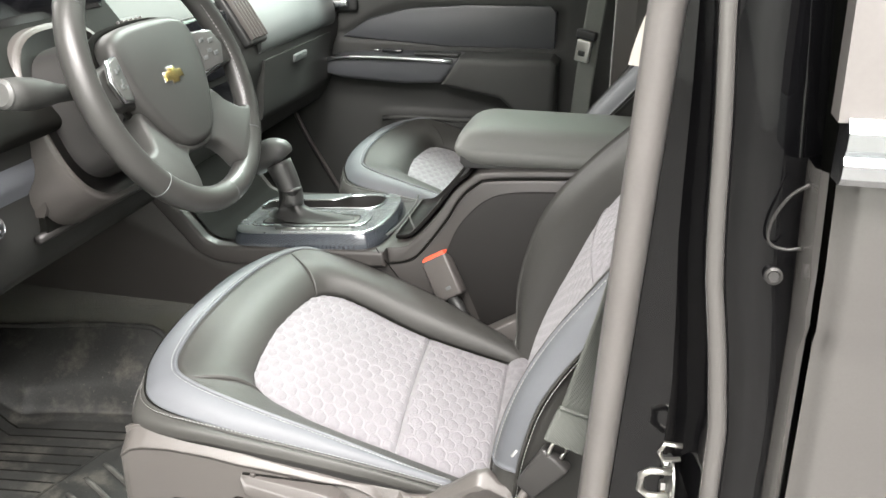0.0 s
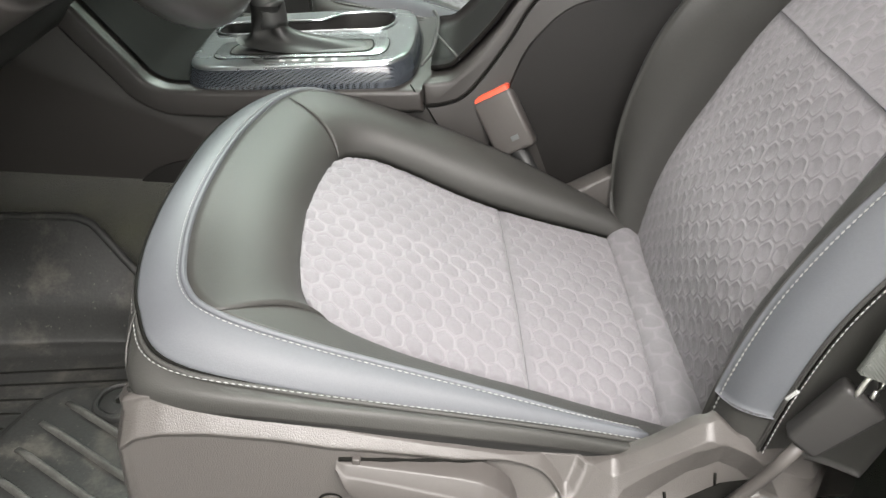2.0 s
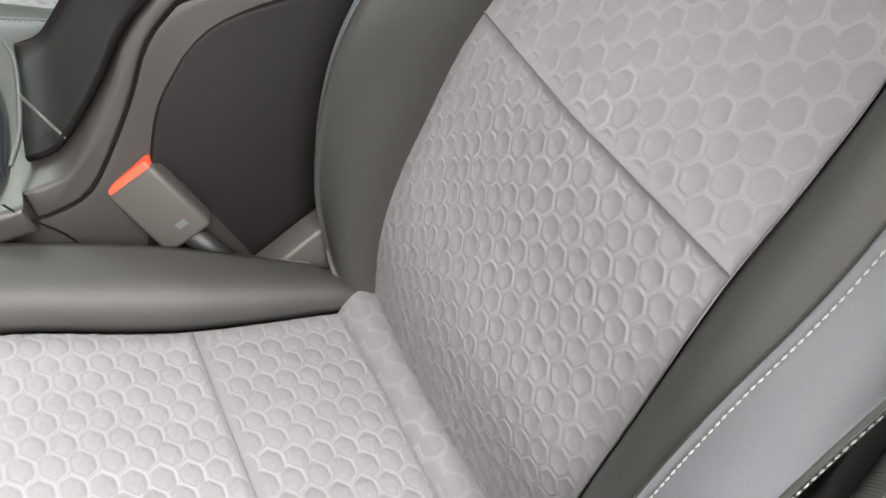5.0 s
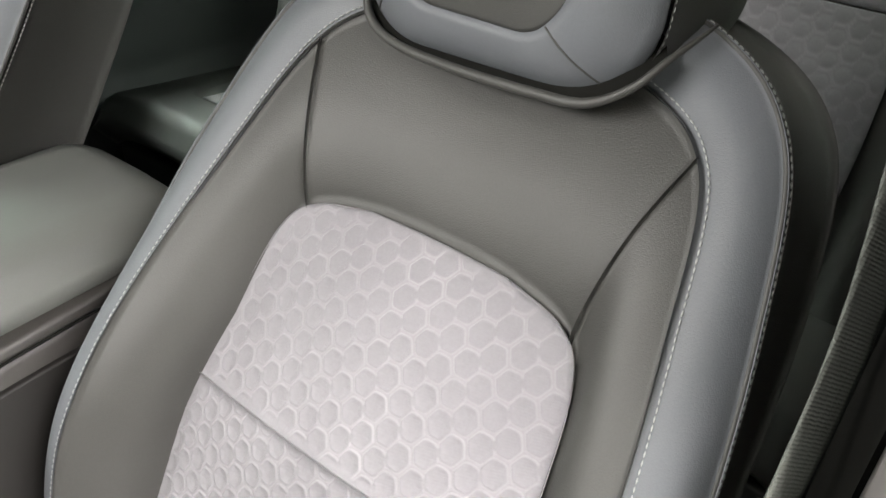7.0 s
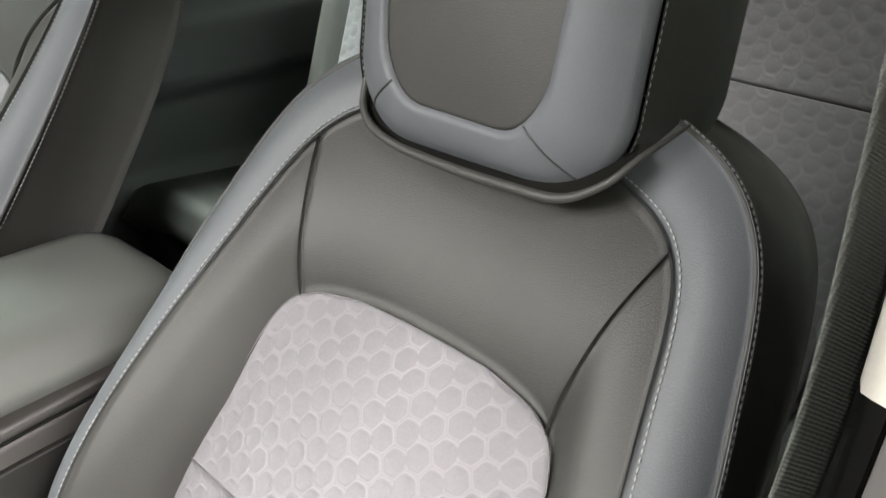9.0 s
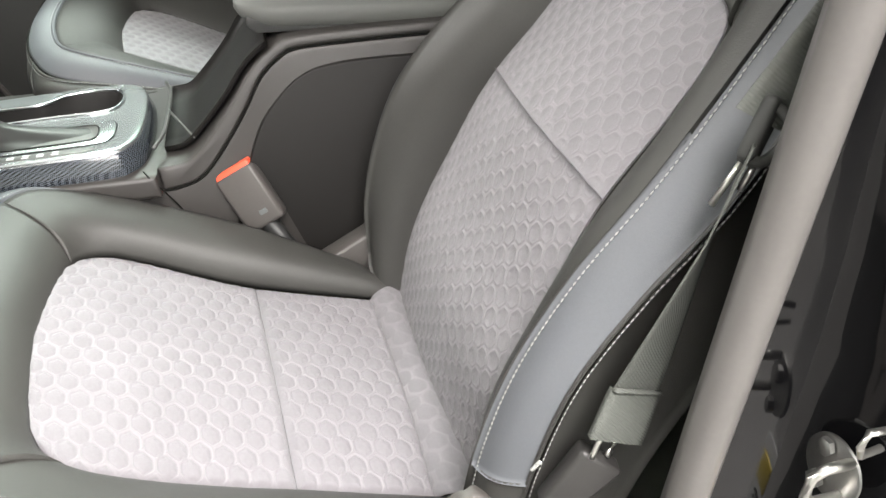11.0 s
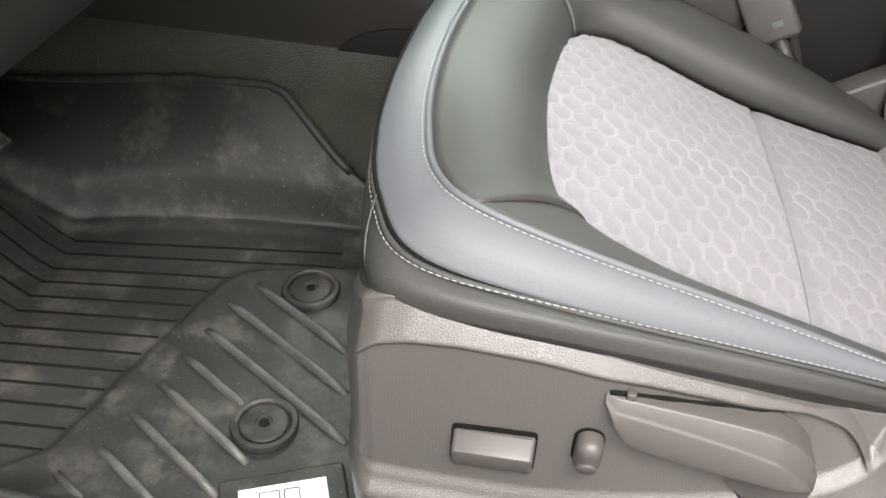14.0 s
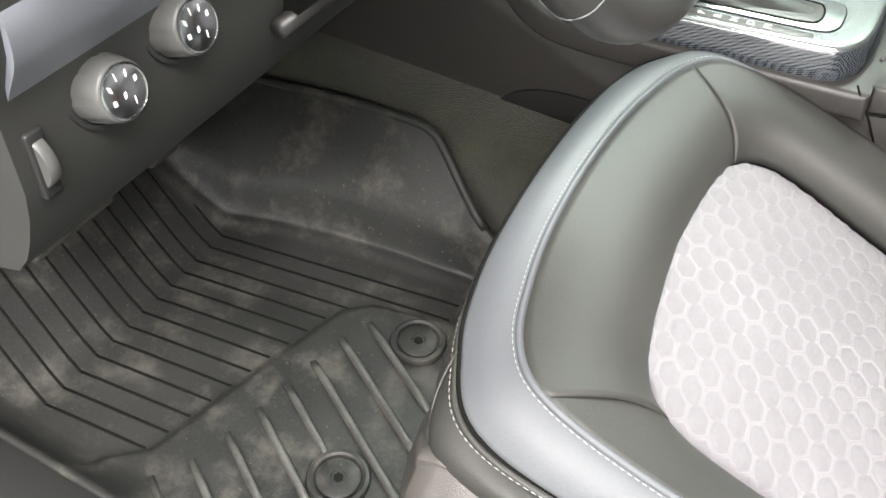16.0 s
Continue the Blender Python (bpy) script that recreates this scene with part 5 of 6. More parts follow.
# ---------------------------------------------------------------- centre console
# Console plastic darkened for shade beside the seat, and for the dark covers.
SIDEDARK = material("dark_and_shaded_console", (0.0125, 0.0116, 0.0108), 0.52, spec=0.25, vary=0.1, big=5, fine=700, bump=0.3, depth=0.0003, kind="leather")
console = thing("centre_console", "dark plastic centre console with padded armrest and chrome shifter plate", "console")
seam_line = [(-0.80, 0.455), (-0.735, 0.402), (-0.682, 0.342), (-0.639, 0.294), (-0.617, 0.269), (-0.591, 0.255), (-0.563, 0.250), (-0.493, 0.252), (-0.40, 0.259), (-0.292, 0.270), (-0.250, 0.276), (-0.222, 0.288), (-0.197, 0.317), (-0.170, 0.356), (-0.149, 0.392), (-0.124, 0.414), (-0.096, 0.423), (0.045, 0.433), (0.19, 0.440)]
sl_pts = curve_points(seam_line, 90)
side = [(-1.18, 0.142)] + [(a, b - 0.002) for a, b in [(-1.18, 0.46)] + [tuple(v) for v in sl_pts]] + [(0.19, 0.02), (-0.05, 0.02), (-0.30, 0.06), (-0.48, 0.120), (-0.56, 0.140)]
prism("console_body", side, 1.388, 1.652, CONSOLE, console, "dark plastic side panel", "y", 0.006)
d = np.gradient(sl_pts, axis=0)
nrm = np.stack([-d[:, 1], d[:, 0]], 1) / np.linalg.norm(d, axis=1, keepdims=True)
thick = np.interp(sl_pts[:, 0], [-0.8, -0.62, -0.56, -0.44, -0.33, -0.25, -0.20, -0.15, -0.1, 0.19], [0.035, 0.031, 0.034, 0.034, 0.030, 0.026, 0.020, 0.014, 0.012, 0.012])
up = sl_pts + nrm * thick[:, None]
split = int(np.argmin(np.abs(sl_pts[:, 0] + 0.262)))
for a, b, lo, bev in ((0, split + 1, 1.3680, 0.0065), (split, None, 1.3862, 0.004)):
    rail = [tuple(v) for v in sl_pts[a:b]] + [tuple(v) for v in up[a:b][::-1]]
    prism("console_rail", rail, lo, 2 * YM - lo, CONSOLE, console, "smooth swept top rail", "y", bev, 4)
tube("console_seam", [(a, 1.3868 if a > -0.27 else 1.3795, b) for a, b in sl_pts[8:]], 0.0012, GAPSHADE, console, "dark joint below the rail", 6)
tube("console_joint", [(-0.285, 1.374, 0.305), (-0.276, 1.372, 0.292), (-0.266, 1.3755, 0.278), (-0.252, 1.3872, 0.250), (-0.240, 1.3875, 0.228)], 0.0010, GAPSHADE, console, "dark joint across the rail", 6)
flap = curve_points([(-0.645, 0.128), (-0.638, 0.140), (-0.622, 0.157), (-0.598, 0.173), (-0.560, 0.184), (-0.50, 0.188)], 20)
prism("lower_cover", [tuple(v) for v in flap] + [(-0.46, 0.188), (-0.46, 0.112), (-0.60, 0.124)], 1.3845, 1.392, SIDEDARK, console, "dark lower cover", "y", 0.002)
# inset in the rear side panel, behind the buckle; its shade is in the plastic's colour
inset = curve_points([(-0.200, 0.13), (-0.190, 0.22), (-0.160, 0.325), (-0.131, 0.369), (-0.105, 0.391), (-0.074, 0.402), (0.0, 0.409), (0.18, 0.414)], 40)
prism("side_inset", [tuple(v) for v in inset] + [(0.18, 0.06), (-0.17, 0.06)], 1.3850, 1.40, SIDEDARK, console, "raised side panel", "y", 0.0025, 3)
# armrest
lid = []
for y, k in ((1.456, 0.0), (1.450, 0.06), (1.447, 0.20), (1.447, 0.40), (1.451, 0.46), (1.455, 0.52), (1.462, 0.74), (1.474, 0.92), (1.495, 1.01), (1.54, 1.05), (1.61, 1.01), (1.636, 0.9), (1.648, 0.5), (1.644, 0.0)):
    xs = np.r_[np.linspace(0, 1, 16)]
    col = []
    for x in np.r_[np.linspace(-0.1725, -0.12, 12), np.linspace(-0.11, 0.16, 14), np.linspace(0.168, 0.214, 10)]:
        f = math.sqrt(max(0.0, 1 - max(0, (-0.12 - x) / 0.053, (x - 0.170) / 0.044) ** 2))
        low = 0.436
        hgt = 0.060 * (0.12 + 0.88 * f)
        col.append((x, y + (1.53 - y) * 0.28 * (1 - f), low + hgt * k + 0.024 * (1 - f)))
    lid.append(col)
sheet("armrest_lid", np.array(lid), ARMREST, console, "padded dark leatherette armrest", flip=True, tuck=0.012)
# dark solid filling the gap below the lid, coloured for its shade
prism("armrest_base", [(-0.150, 0.432), (-0.160, 0.440), (-0.160, 0.452), (0.195, 0.458), (0.195, 0.44)], 1.404, 1.656, DARK, console, "dark strip for the shade under the armrest", "y", 0.003)
# shifter plate
pl = curve_points([(-0.556, 1.44), (-0.556, 1.53), (-0.548, 1.562), (-0.522, 1.580), (-0.42, 1.590), (-0.335, 1.592), (-0.303, 1.580), (-0.290, 1.545), (-0.287, 1.48), (-0.291, 1.425), (-0.302, 1.397), (-0.325, 1.386), (-0.42, 1.384), (-0.515, 1.384), (-0.540, 1.392), (-0.552, 1.412), (-0.556, 1.44)], 110)[:-1]
cups = curve_points([(-0.545, 1.520), (-0.541, 1.503), (-0.522, 1.497), (-0.46, 1.499), (-0.40, 1.502), (-0.345, 1.501), (-0.326, 1.509), (-0.318, 1.535), (-0.324, 1.562), (-0.345, 1.573), (-0.375, 1.573), (-0.393, 1.566), (-0.408, 1.552), (-0.425, 1.546), (-0.47, 1.547), (-0.525, 1.547), (-0.541, 1.540), (-0.545, 1.520)], 90)[:-1]


def plate_z(x):
    """The plate rises towards the armrest."""
    return 0.085 * (x + 0.44)


def tilted(ob):
    for v in ob.data.vertices:
        v.co.z += plate_z(v.co.x)
    return ob


def bezel():
    c = pl.mean(0)

    def loop(q, z):
        return np.stack([q[:, 0], q[:, 1], np.full(len(q), z)], 1)

    def out(d):
        t = np.roll(pl, -1, 0) - np.roll(pl, 1, 0)
        t /= np.linalg.norm(t, axis=1, keepdims=True)
        n = np.stack([-t[:, 1], t[:, 0]], 1)
        n *= np.sign((n * (pl - c)).sum(1, keepdims=True))
        return pl + n * d

    rows = [loop(out(d), z) for d, z in ((0.0080, 0.276), (0.0090, 0.2935), (0.0085, 0.2955), (0.0030, 0.3095), (0.0015, 0.3120))]
    tilted(mesh_part("plate_side", np.vstack(rows), grid_faces(len(rows), len(pl), wrap=True, flip=False), CARBON, console, "finely checked blue-black plate edge"))
    rows = [loop(out(d), z) for d, z in ((0.0016, 0.3115), (0.0006, 0.3140), (-0.0015, 0.3154), (-0.005, 0.3160), (-0.009, 0.3160))]
    tilted(mesh_part("plate_rim", np.vstack(rows), grid_faces(len(rows), len(pl), wrap=True), SATIN, console, "satin silver rim"))
    bm = bmesh.new()
    loops = []
    for q in (out(-0.009), cups):
        vs = [bm.verts.new((x, y, 0.3160)) for x, y in q]
        loops += [bm.edges.new((vs[k], vs[(k + 1) % len(vs)])) for k in range(len(vs))]
    bmesh.ops.triangle_fill(bm, use_beauty=True, use_dissolve=False, edges=loops)
    bmesh.ops.recalc_face_normals(bm, faces=bm.faces)
    tilted(part("plate_face", bm, SATIN, console, "satin silver plate"))
    m = cups.mean(0)
    rows = [loop(m + (cups - m) * k, z) for k, z in ((1.0, 0.3160), (0.985, 0.3125), (0.965, 0.306), (0.95, 0.27), (0.90, 0.255), (0.3, 0.253), (0.001, 0.253))]
    tilted(mesh_part("cup_well", np.vstack(rows), grid_faces(len(rows), len(cups), wrap=True, flip=True), HUBDARK, console, "dark double cup holder"))
    tilted(tube("cup_rim", [(x, y, 0.3166) for x, y in m + (cups - m) * 1.015], 0.0024, CHROME, console, "bright cup holder rim", 8, closed=True))
    tilted(rbox("cup_finger", (0.016, 0.010, 0.004), CHROME, console, "small bright cup finger", 0.0015, pose(-0.392, 1.509, 0.3125)))


def lean_in(ob):
    """The console's upper sides lean inward."""
    for v in ob.data.vertices:
        k = max(0.0, v.co.z - 0.285) * 0.30 * smoothstep(-0.34, -0.24, v.co.x)
        v.co.y += k if v.co.y < YM else -k


for ob in list(console.children):
    if ob.name.split(".")[0] in ("console_body", "console_rail", "console_seam", "side_inset", "armrest_base"):
        lean_in(ob)
bezel()
gate = curve_points([(-0.528, 1.424), (-0.526, 1.458), (-0.512, 1.470), (-0.42, 1.472), (-0.335, 1.472), (-0.319, 1.462), (-0.317, 1.44), (-0.320, 1.418), (-0.336, 1.409), (-0.42, 1.408), (-0.512, 1.410), (-0.524, 1.414), (-0.528, 1.424)], 60)[:-1]
gp = tilted(prism("gate_panel", [tuple(v) for v in gate], 0.3130, 0.3176, SATIN, console, "silver shift gate panel", "z", 0.0012))
tilted(tube("gate_groove", [(x, y, 0.3163) for x, y in gate], 0.0009, GAPSHADE, console, "dark joint round the gate panel", 6, closed=True))
well = curve_points([(-0.510, 1.430), (-0.508, 1.450), (-0.495, 1.458), (-0.42, 1.460), (-0.350, 1.460), (-0.337, 1.452), (-0.336, 1.428), (-0.348, 1.418), (-0.42, 1.417), (-0.498, 1.418), (-0.510, 1.430)], 50)[:-1]
tilted(prism("gate_well", [tuple(v) for v in well], 0.3150, 0.3181, KNOBGREY, gp, "grey well under the boot", "z", 0.0006))
tilted(tube("well_edge", [(x, y, 0.3181) for x, y in well], 0.0010, GAPSHADE, gp, "dark edge of the well", 6, closed=True))
tilted(prism("letter_strip", [(-0.478, 1.402), (-0.470, 1.391), (-0.35, 1.391), (-0.335, 1.397), (-0.338, 1.403)], 0.3140, 0.3168, KNOBGREY, console, "grey gear letter strip", "z", 0.0006))
for i, ch in enumerate("PRNDM"):
    tilted(letters(ch, 0.0105, pose(-0.4385 + i * 0.0155, 1.3970, 0.3171, 0, 0, 90), WHITE, console, "gear_letter"))
HUBSOFT = material("soft_grey_grip", (0.036, 0.036, 0.035), 0.42, spec=0.7, vary=0.08, fine=700, bump=0.25, kind="leather")
BOOT = material("black_boot_leather", (0.011, 0.011, 0.0105), 0.46, spec=0.5, vary=0.12, fine=700, bump=0.3, depth=0.0003, kind="leather")
# boot and lever
rows = []
for u in np.linspace(0, 1, 22):
    w = (1 - u) ** 5
    c = np.array([-0.466 + 0.043 * w, 1.450 - 0.012 * w, 0.319 + 0.050 * u + 0.003 * w])
    a, b = 0.060 * w + 0.0195 - 0.002 * math.sin(math.pi * u), 0.005 * w + 0.0175 - 0.002 * math.sin(math.pi * u)
    fold = 0.0028 * math.sin(math.pi * min(1, 1.2 * u))
    rows.append([c + np.array([(a + fold * math.sin(3 * t + 5 * u)) * math.copysign(abs(math.cos(t)) ** 0.75, math.cos(t)), (b + fold * math.cos(4 * t - 7 * u)) * math.copysign(abs(math.sin(t)) ** 0.75, math.sin(t)), 0.0045 * w * math.sin(2 * t + 1.3) + 0.002 * math.sin(3 * t + 9 * u) * (1 - u)]) for t in np.linspace(0, 2 * math.pi, 49)[:-1]])
shifter = thing("gear_lever", "dark leather gear lever with wrinkled boot", "gear lever")
g = np.array(rows)
mesh_part("lever_boot", g.reshape(-1, 3), grid_faces(22, 48, wrap=True), BOOT, shifter, "wrinkled dark leather boot")
stick = curve_points([(-0.460, 1.450, 0.340), (-0.464, 1.453, 0.360), (-0.474, 1.457, 0.385), (-0.488, 1.460, 0.412)], 12)
tube("lever_stick", stick, np.linspace(0.0190, 0.0230, 12), HUBSOFT, shifter, "dark lever sleeve", 18)
tube("lever_ring", [stick[3], stick[4]], 0.0206, HUBSOFT, shifter, "", 18)
knob = curve_points([(-0.474, 1.462, 0.424), (-0.484, 1.461, 0.432), (-0.502, 1.460, 0.429), (-0.522, 1.459, 0.416), (-0.536, 1.458, 0.404)], 14)
tube("lever_knob", knob, [0.016, 0.021, 0.0238, 0.0245, 0.0255, 0.0258, 0.0256, 0.0252, 0.0248, 0.0244, 0.024, 0.0238, 0.0230, 0.0205], HUBSOFT, shifter, "rounded dark knob", 20)
disc("knob_button", (-0.5375, 1.4550, 0.4030), (-0.8, -0.25, -0.5), [(0.012, -0.004), (0.012, 0.002), (0.010, 0.003), (0.001, 0.003)], SMOOTH, shifter, "grey switch face", 20)
rbox("knob_rocker", (0.006, 0.012, 0.006), DASHLIGHT, shifter, "shift rocker", 0.002, pose(-0.533, 1.440, 0.410, 0, 20, 25))
ahead = up[up[:, 0] < -0.545]
# sheet over the rail's top, coloured as the hollow's shade
sheet("console_hollow_shade", np.array([[(x, y, z) for x, z in ahead + np.array([0.002, 0.004])] for y in np.linspace(1.392, 1.648, 6)]), GAPSHADE, console, "near-black sheet for the shaded hollow ahead of the shifter", flip=False, tuck=0)
# open bin behind the plate and the black riser up to the armrest, between the side rails
keep = up[(up[:, 0] > -0.262) & (up[:, 0] < -0.128)]
rise = np.array([[(x, y, z) for x, z in keep + np.array([-0.003, 0.004])] for y in np.linspace(1.424, 1.616, 6)])
sheet("riser_panel", rise, SIDEDARK, console, "black panel below the armrest", flip=False, tuck=0.006)
tube("bin_edge", curve_points([(-0.274, 1.405, 0.318), (-0.264, 1.44, 0.322), (-0.261, 1.50, 0.324), (-0.262, 1.56, 0.324), (-0.270, 1.60, 0.322)], 20), 0.0022, KNOBGREY, console, "pale bin edge", 7)
tube("bin_divider", [(-0.262, 1.500, 0.325), (-0.246, 1.462, 0.322), (-0.229, 1.424, 0.320)], 0.0016, KNOBGREY, console, "thin bin divider", 7)

# ---------------------------------------------------------------- steering wheel and column
HUBSKIN = material("soft_black_plastic", (0.036, 0.036, 0.034), 0.5, vary=0.08, fine=700, bump=0.3, kind="leather")
wheel = thing("steering_wheel", "black leather steering wheel with three spokes and switches", "steering wheel")
WC = np.array([-0.488, 1.135, 0.630])
WN, WR, WU = np.array([0.922, 0, 0.386]), np.array([0, 1.0, 0]), np.array([-0.386, 0, 0.922])


def on_wheel(a, b, c=0.0):
    return WC + 0.933 * (a * WR + b * WU) + c * WN


def dish(a, b):
    """How far the hub lies behind the rim."""
    return -0.030 * (1 - float(smoothstep(0.055, 0.170, math.hypot(a, b))))


ang = np.linspace(0, 2 * math.pi, 73)[:-1]
tube("rim", [on_wheel(0.186 * math.cos(t), 0.184 * math.sin(t)) for t in ang], 0.0176, WHEELSKIN, wheel, "thick black leather rim", 18, closed=True)
for t in (radians(270), radians(318), radians(222), radians(140), radians(40)):
    c = on_wheel(0.186 * math.cos(t), 0.184 * math.sin(t))
    rad = math.cos(t) * WR + math.sin(t) * WU
    tube("rim_seam", [c + 0.0177 * (math.cos(h) * rad + math.sin(h) * WN) for h in np.linspace(0, 2 * math.pi, 25)], 0.0006, DASHLIGHT, wheel, "pale seam", 5)


def wheel_solid(name, outline, lo, hi, m, label="", bevel=0.004, parent=wheel, level=False):
    bm = bmesh.new()
    flat = -0.030 if level else None
    a = [bm.verts.new(on_wheel(p, q, lo + (dish(p, q) if flat is None else flat))) for p, q in outline]
    b = [bm.verts.new(on_wheel(p, q, hi + (dish(p, q) if flat is None else flat))) for p, q in outline]
    n = len(outline)
    bm.faces.new(a)
    top = bm.faces.new(b[::-1])
    for i in range(n):
        bm.faces.new((a[i], b[i], b[(i + 1) % n], a[(i + 1) % n]))
    bmesh.ops.recalc_face_normals(bm, faces=bm.faces)
    bmesh.ops.bevel(bm, geom=[e for e in bm.edges if top in e.link_faces], offset=bevel, segments=3, profile=0.5, affect="EDGES", clamp_overlap=True)
    return part(name, bm, m, parent, label)


for lo_a, hi_a in ((-40, 30), (150, 215)):
    arc = [radians(v) for v in np.linspace(lo_a, hi_a, 40)]
    line = np.array([on_wheel(0.171 * math.cos(t), 0.169 * math.sin(t), 0.0085) for t in arc])
    stitches("rim_stitching", line, THREAD, wheel, WN, step=0.006, long=0.0042, r=0.0007, lift=0.0012)
hub = curve_points([(0.0, 0.076), (0.06, 0.073), (0.090, 0.060), (0.096, 0.03), (0.084, -0.02), (0.058, -0.065), (0.034, -0.088), (0.0, -0.094), (-0.034, -0.088), (-0.058, -0.065), (-0.084, -0.02), (-0.096, 0.03), (-0.090, 0.060), (-0.06, 0.073), (0.0, 0.076)], 50)[:-1] * (1.10, 1.10)
wheel_solid("hub_pad", [tuple(v) for v in hub], -0.02, 0.034, HUBSKIN, "dark airbag pad", bevel=0.012, level=True)
tube("hub_groove", [on_wheel(a * 1.03, b * 1.03, -0.026) for a, b in hub], 0.0045, GAPSHADE, wheel, "dark gap round the airbag pad", 8, closed=True)
for s in (1, -1):
    sp_ = [(s * 0.070, 0.050), (s * 0.178, 0.030), (s * 0.180, -0.012), (s * 0.120, -0.018), (s * 0.064, -0.030)]
    wheel_solid("spoke", sp_ if s > 0 else sp_[::-1], -0.012, 0.010, HUBSKIN, "dark side spoke", bevel=0.006)
    pad = [(s * 0.098, 0.048), (s * 0.138, 0.042), (s * 0.150, 0.018), (s * 0.138, -0.010), (s * 0.094, -0.014)]
    sw_ = wheel_solid("switch_pad", pad if s > 0 else pad[::-1], 0.008, 0.017, KNOBGREY, "grey switch cluster", bevel=0.003)
    tube("switch_trim", [on_wheel(a, b, 0.013 + dish(a, b)) for a, b in (pad[0], pad[1], pad[2], pad[3], pad[4])], 0.0022, CHROME, sw_, "bright trim line", 7)
    for a, b in ((0.112, 0.032), (0.128, 0.028), (0.120, 0.014), (0.109, 0.006), (0.130, 0.008)):
        wheel_solid("wheel_button", [(s * a - 0.004, b - 0.003), (s * a + 0.004, b - 0.003), (s * a + 0.004, b + 0.003), (s * a - 0.004, b + 0.003)], 0.016, 0.0195, DASHLIGHT, "pale button", bevel=0.001, parent=sw_)
    low = curve_points([(0.020, -0.080), (0.052, -0.060), (0.078, -0.030), (0.098, -0.034), (0.112, -0.062), (0.134, -0.082), (0.164, -0.082), (0.152, -0.110), (0.122, -0.142), (0.092, -0.162), (0.068, -0.160), (0.058, -0.136), (0.046, -0.114), (0.022, -0.104)], 40)
    low = [(s * a, b) for a, b in low]
    wheel_solid("lower_spoke", low if s > 0 else low[::-1], -0.016, 0.012, HUBSKIN, "dark lower spoke", bevel=0.009)
bridge = curve_points([(-0.056, -0.060), (0.056, -0.060), (0.052, -0.090), (0.040, -0.104), (0.0, -0.110), (-0.040, -0.104), (-0.052, -0.090), (-0.056, -0.060)], 30)[:-1]
wheel_solid("lower_bridge", [tuple(v) for v in bridge], -0.016, 0.014, HUBSKIN, "dark bridge between the lower spokes", bevel=0.008)
cross = [(-0.024, -0.006), (-0.009, -0.006), (-0.007, -0.011), (0.009, -0.011), (0.009, -0.006), (0.024, -0.006), (0.022, 0.006), (0.009, 0.006), (0.007, 0.011), (-0.009, 0.011), (-0.009, 0.006), (-0.022, 0.006)]
wheel_solid("emblem_edge", [(a * 1.10, b * 1.16) for a, b in cross], 0.030, 0.0348, CHROME, "bright emblem edge", bevel=0.001, level=True)
wheel_solid("emblem", cross, 0.033, 0.0365, GOLD, "plain gold emblem", bevel=0.001, level=True)
column = thing("steering_column", "dark plastic steering column shroud with stalk and light knob", "steering column")
rows = []
for u in np.linspace(0, 1, 8):
    c = WC - WN * (0.035 + 0.16 * u)
    a, b = 0.070 + 0.030 * u, 0.070 + 0.036 * u
    rows.append([c + a * math.copysign(abs(math.cos(t)) ** 0.6, math.cos(t)) * WR + b * math.copysign(abs(math.sin(t)) ** 0.6, math.sin(t)) * WU for t in np.linspace(0, 2 * math.pi, 33)[:-1]])
g = np.array(rows)
mesh_part("column_shroud", g.reshape(-1, 3), grid_faces(8, 32, wrap=True) + [tuple(range(32))], HUBDARK, column, "dark column shroud")
rows = []
for u, k in ((0.0, 0.93), (0.02, 0.985), (0.06, 1.0), (1.0, 1.10)):
    c = WC - WN * (0.135 + 0.09 * u)
    rows.append([c + k * (0.112 * math.copysign(abs(math.cos(t)) ** 0.7, math.cos(t)) * WR + 0.125 * math.copysign(abs(math.sin(t)) ** 0.7, math.sin(t)) * WU) for t in np.linspace(0, 2 * math.pi, 49)[:-1]])
mesh_part("column_collar", np.array(rows).reshape(-1, 3), grid_faces(len(rows), 48, wrap=True) + [tuple(range(48))], SMOOTH, column, "brown-grey collar round the column")
st0, st1 = WC - WN * 0.06 - WR * 0.05 + WU * 0.01, np.array([-0.566, 0.915, 0.648])
tube("indicator_stalk", [st0 + (st1 - st0) * u for u in np.linspace(0, 1, 10)], [0.011, 0.010, 0.0095, 0.0095, 0.010, 0.012, 0.016, 0.019, 0.0195, 0.018], DASH, column, "dark indicator stalk", 16)
disc("stalk_end", st1, (st1 - st0) / np.linalg.norm(st1 - st0), [(0.017, -0.002), (0.0165, 0.003), (0.013, 0.006), (0.001, 0.006)], KNOBGREY, column, "pale stalk end", 20)
rbox("wiper_switch", (0.010, 0.008, 0.040), KNOBGREY, column, "pale switch on the shroud", 0.003, pose(-0.585, 1.060, 0.598, 0, -18, 0))

# ---------------------------------------------------------------- dashboard
dash = thing("dashboard", "dark moulded dashboard with grey inlay, vents and glovebox", "dashboard")
prof = curve_points([(-0.706, 0.350), (-0.690, 0.354), (-0.672, 0.376), (-0.657, 0.410), (-0.651, 0.432), (-0.650, 0.470), (-0.648, 0.490), (-0.635, 0.52), (-0.632, 0.57), (-0.66, 0.62), (-0.70, 0.665), (-0.76, 0.70), (-0.90, 0.74), (-1.15, 0.76)], 40)
extrude_profile("dash_body", [tuple(v) for v in prof] + [(-1.2, 0.76), (-1.2, 0.36), (-0.80, 0.346)], 0.815, 2.20, DASH, "y", dash, "dark dash moulding")
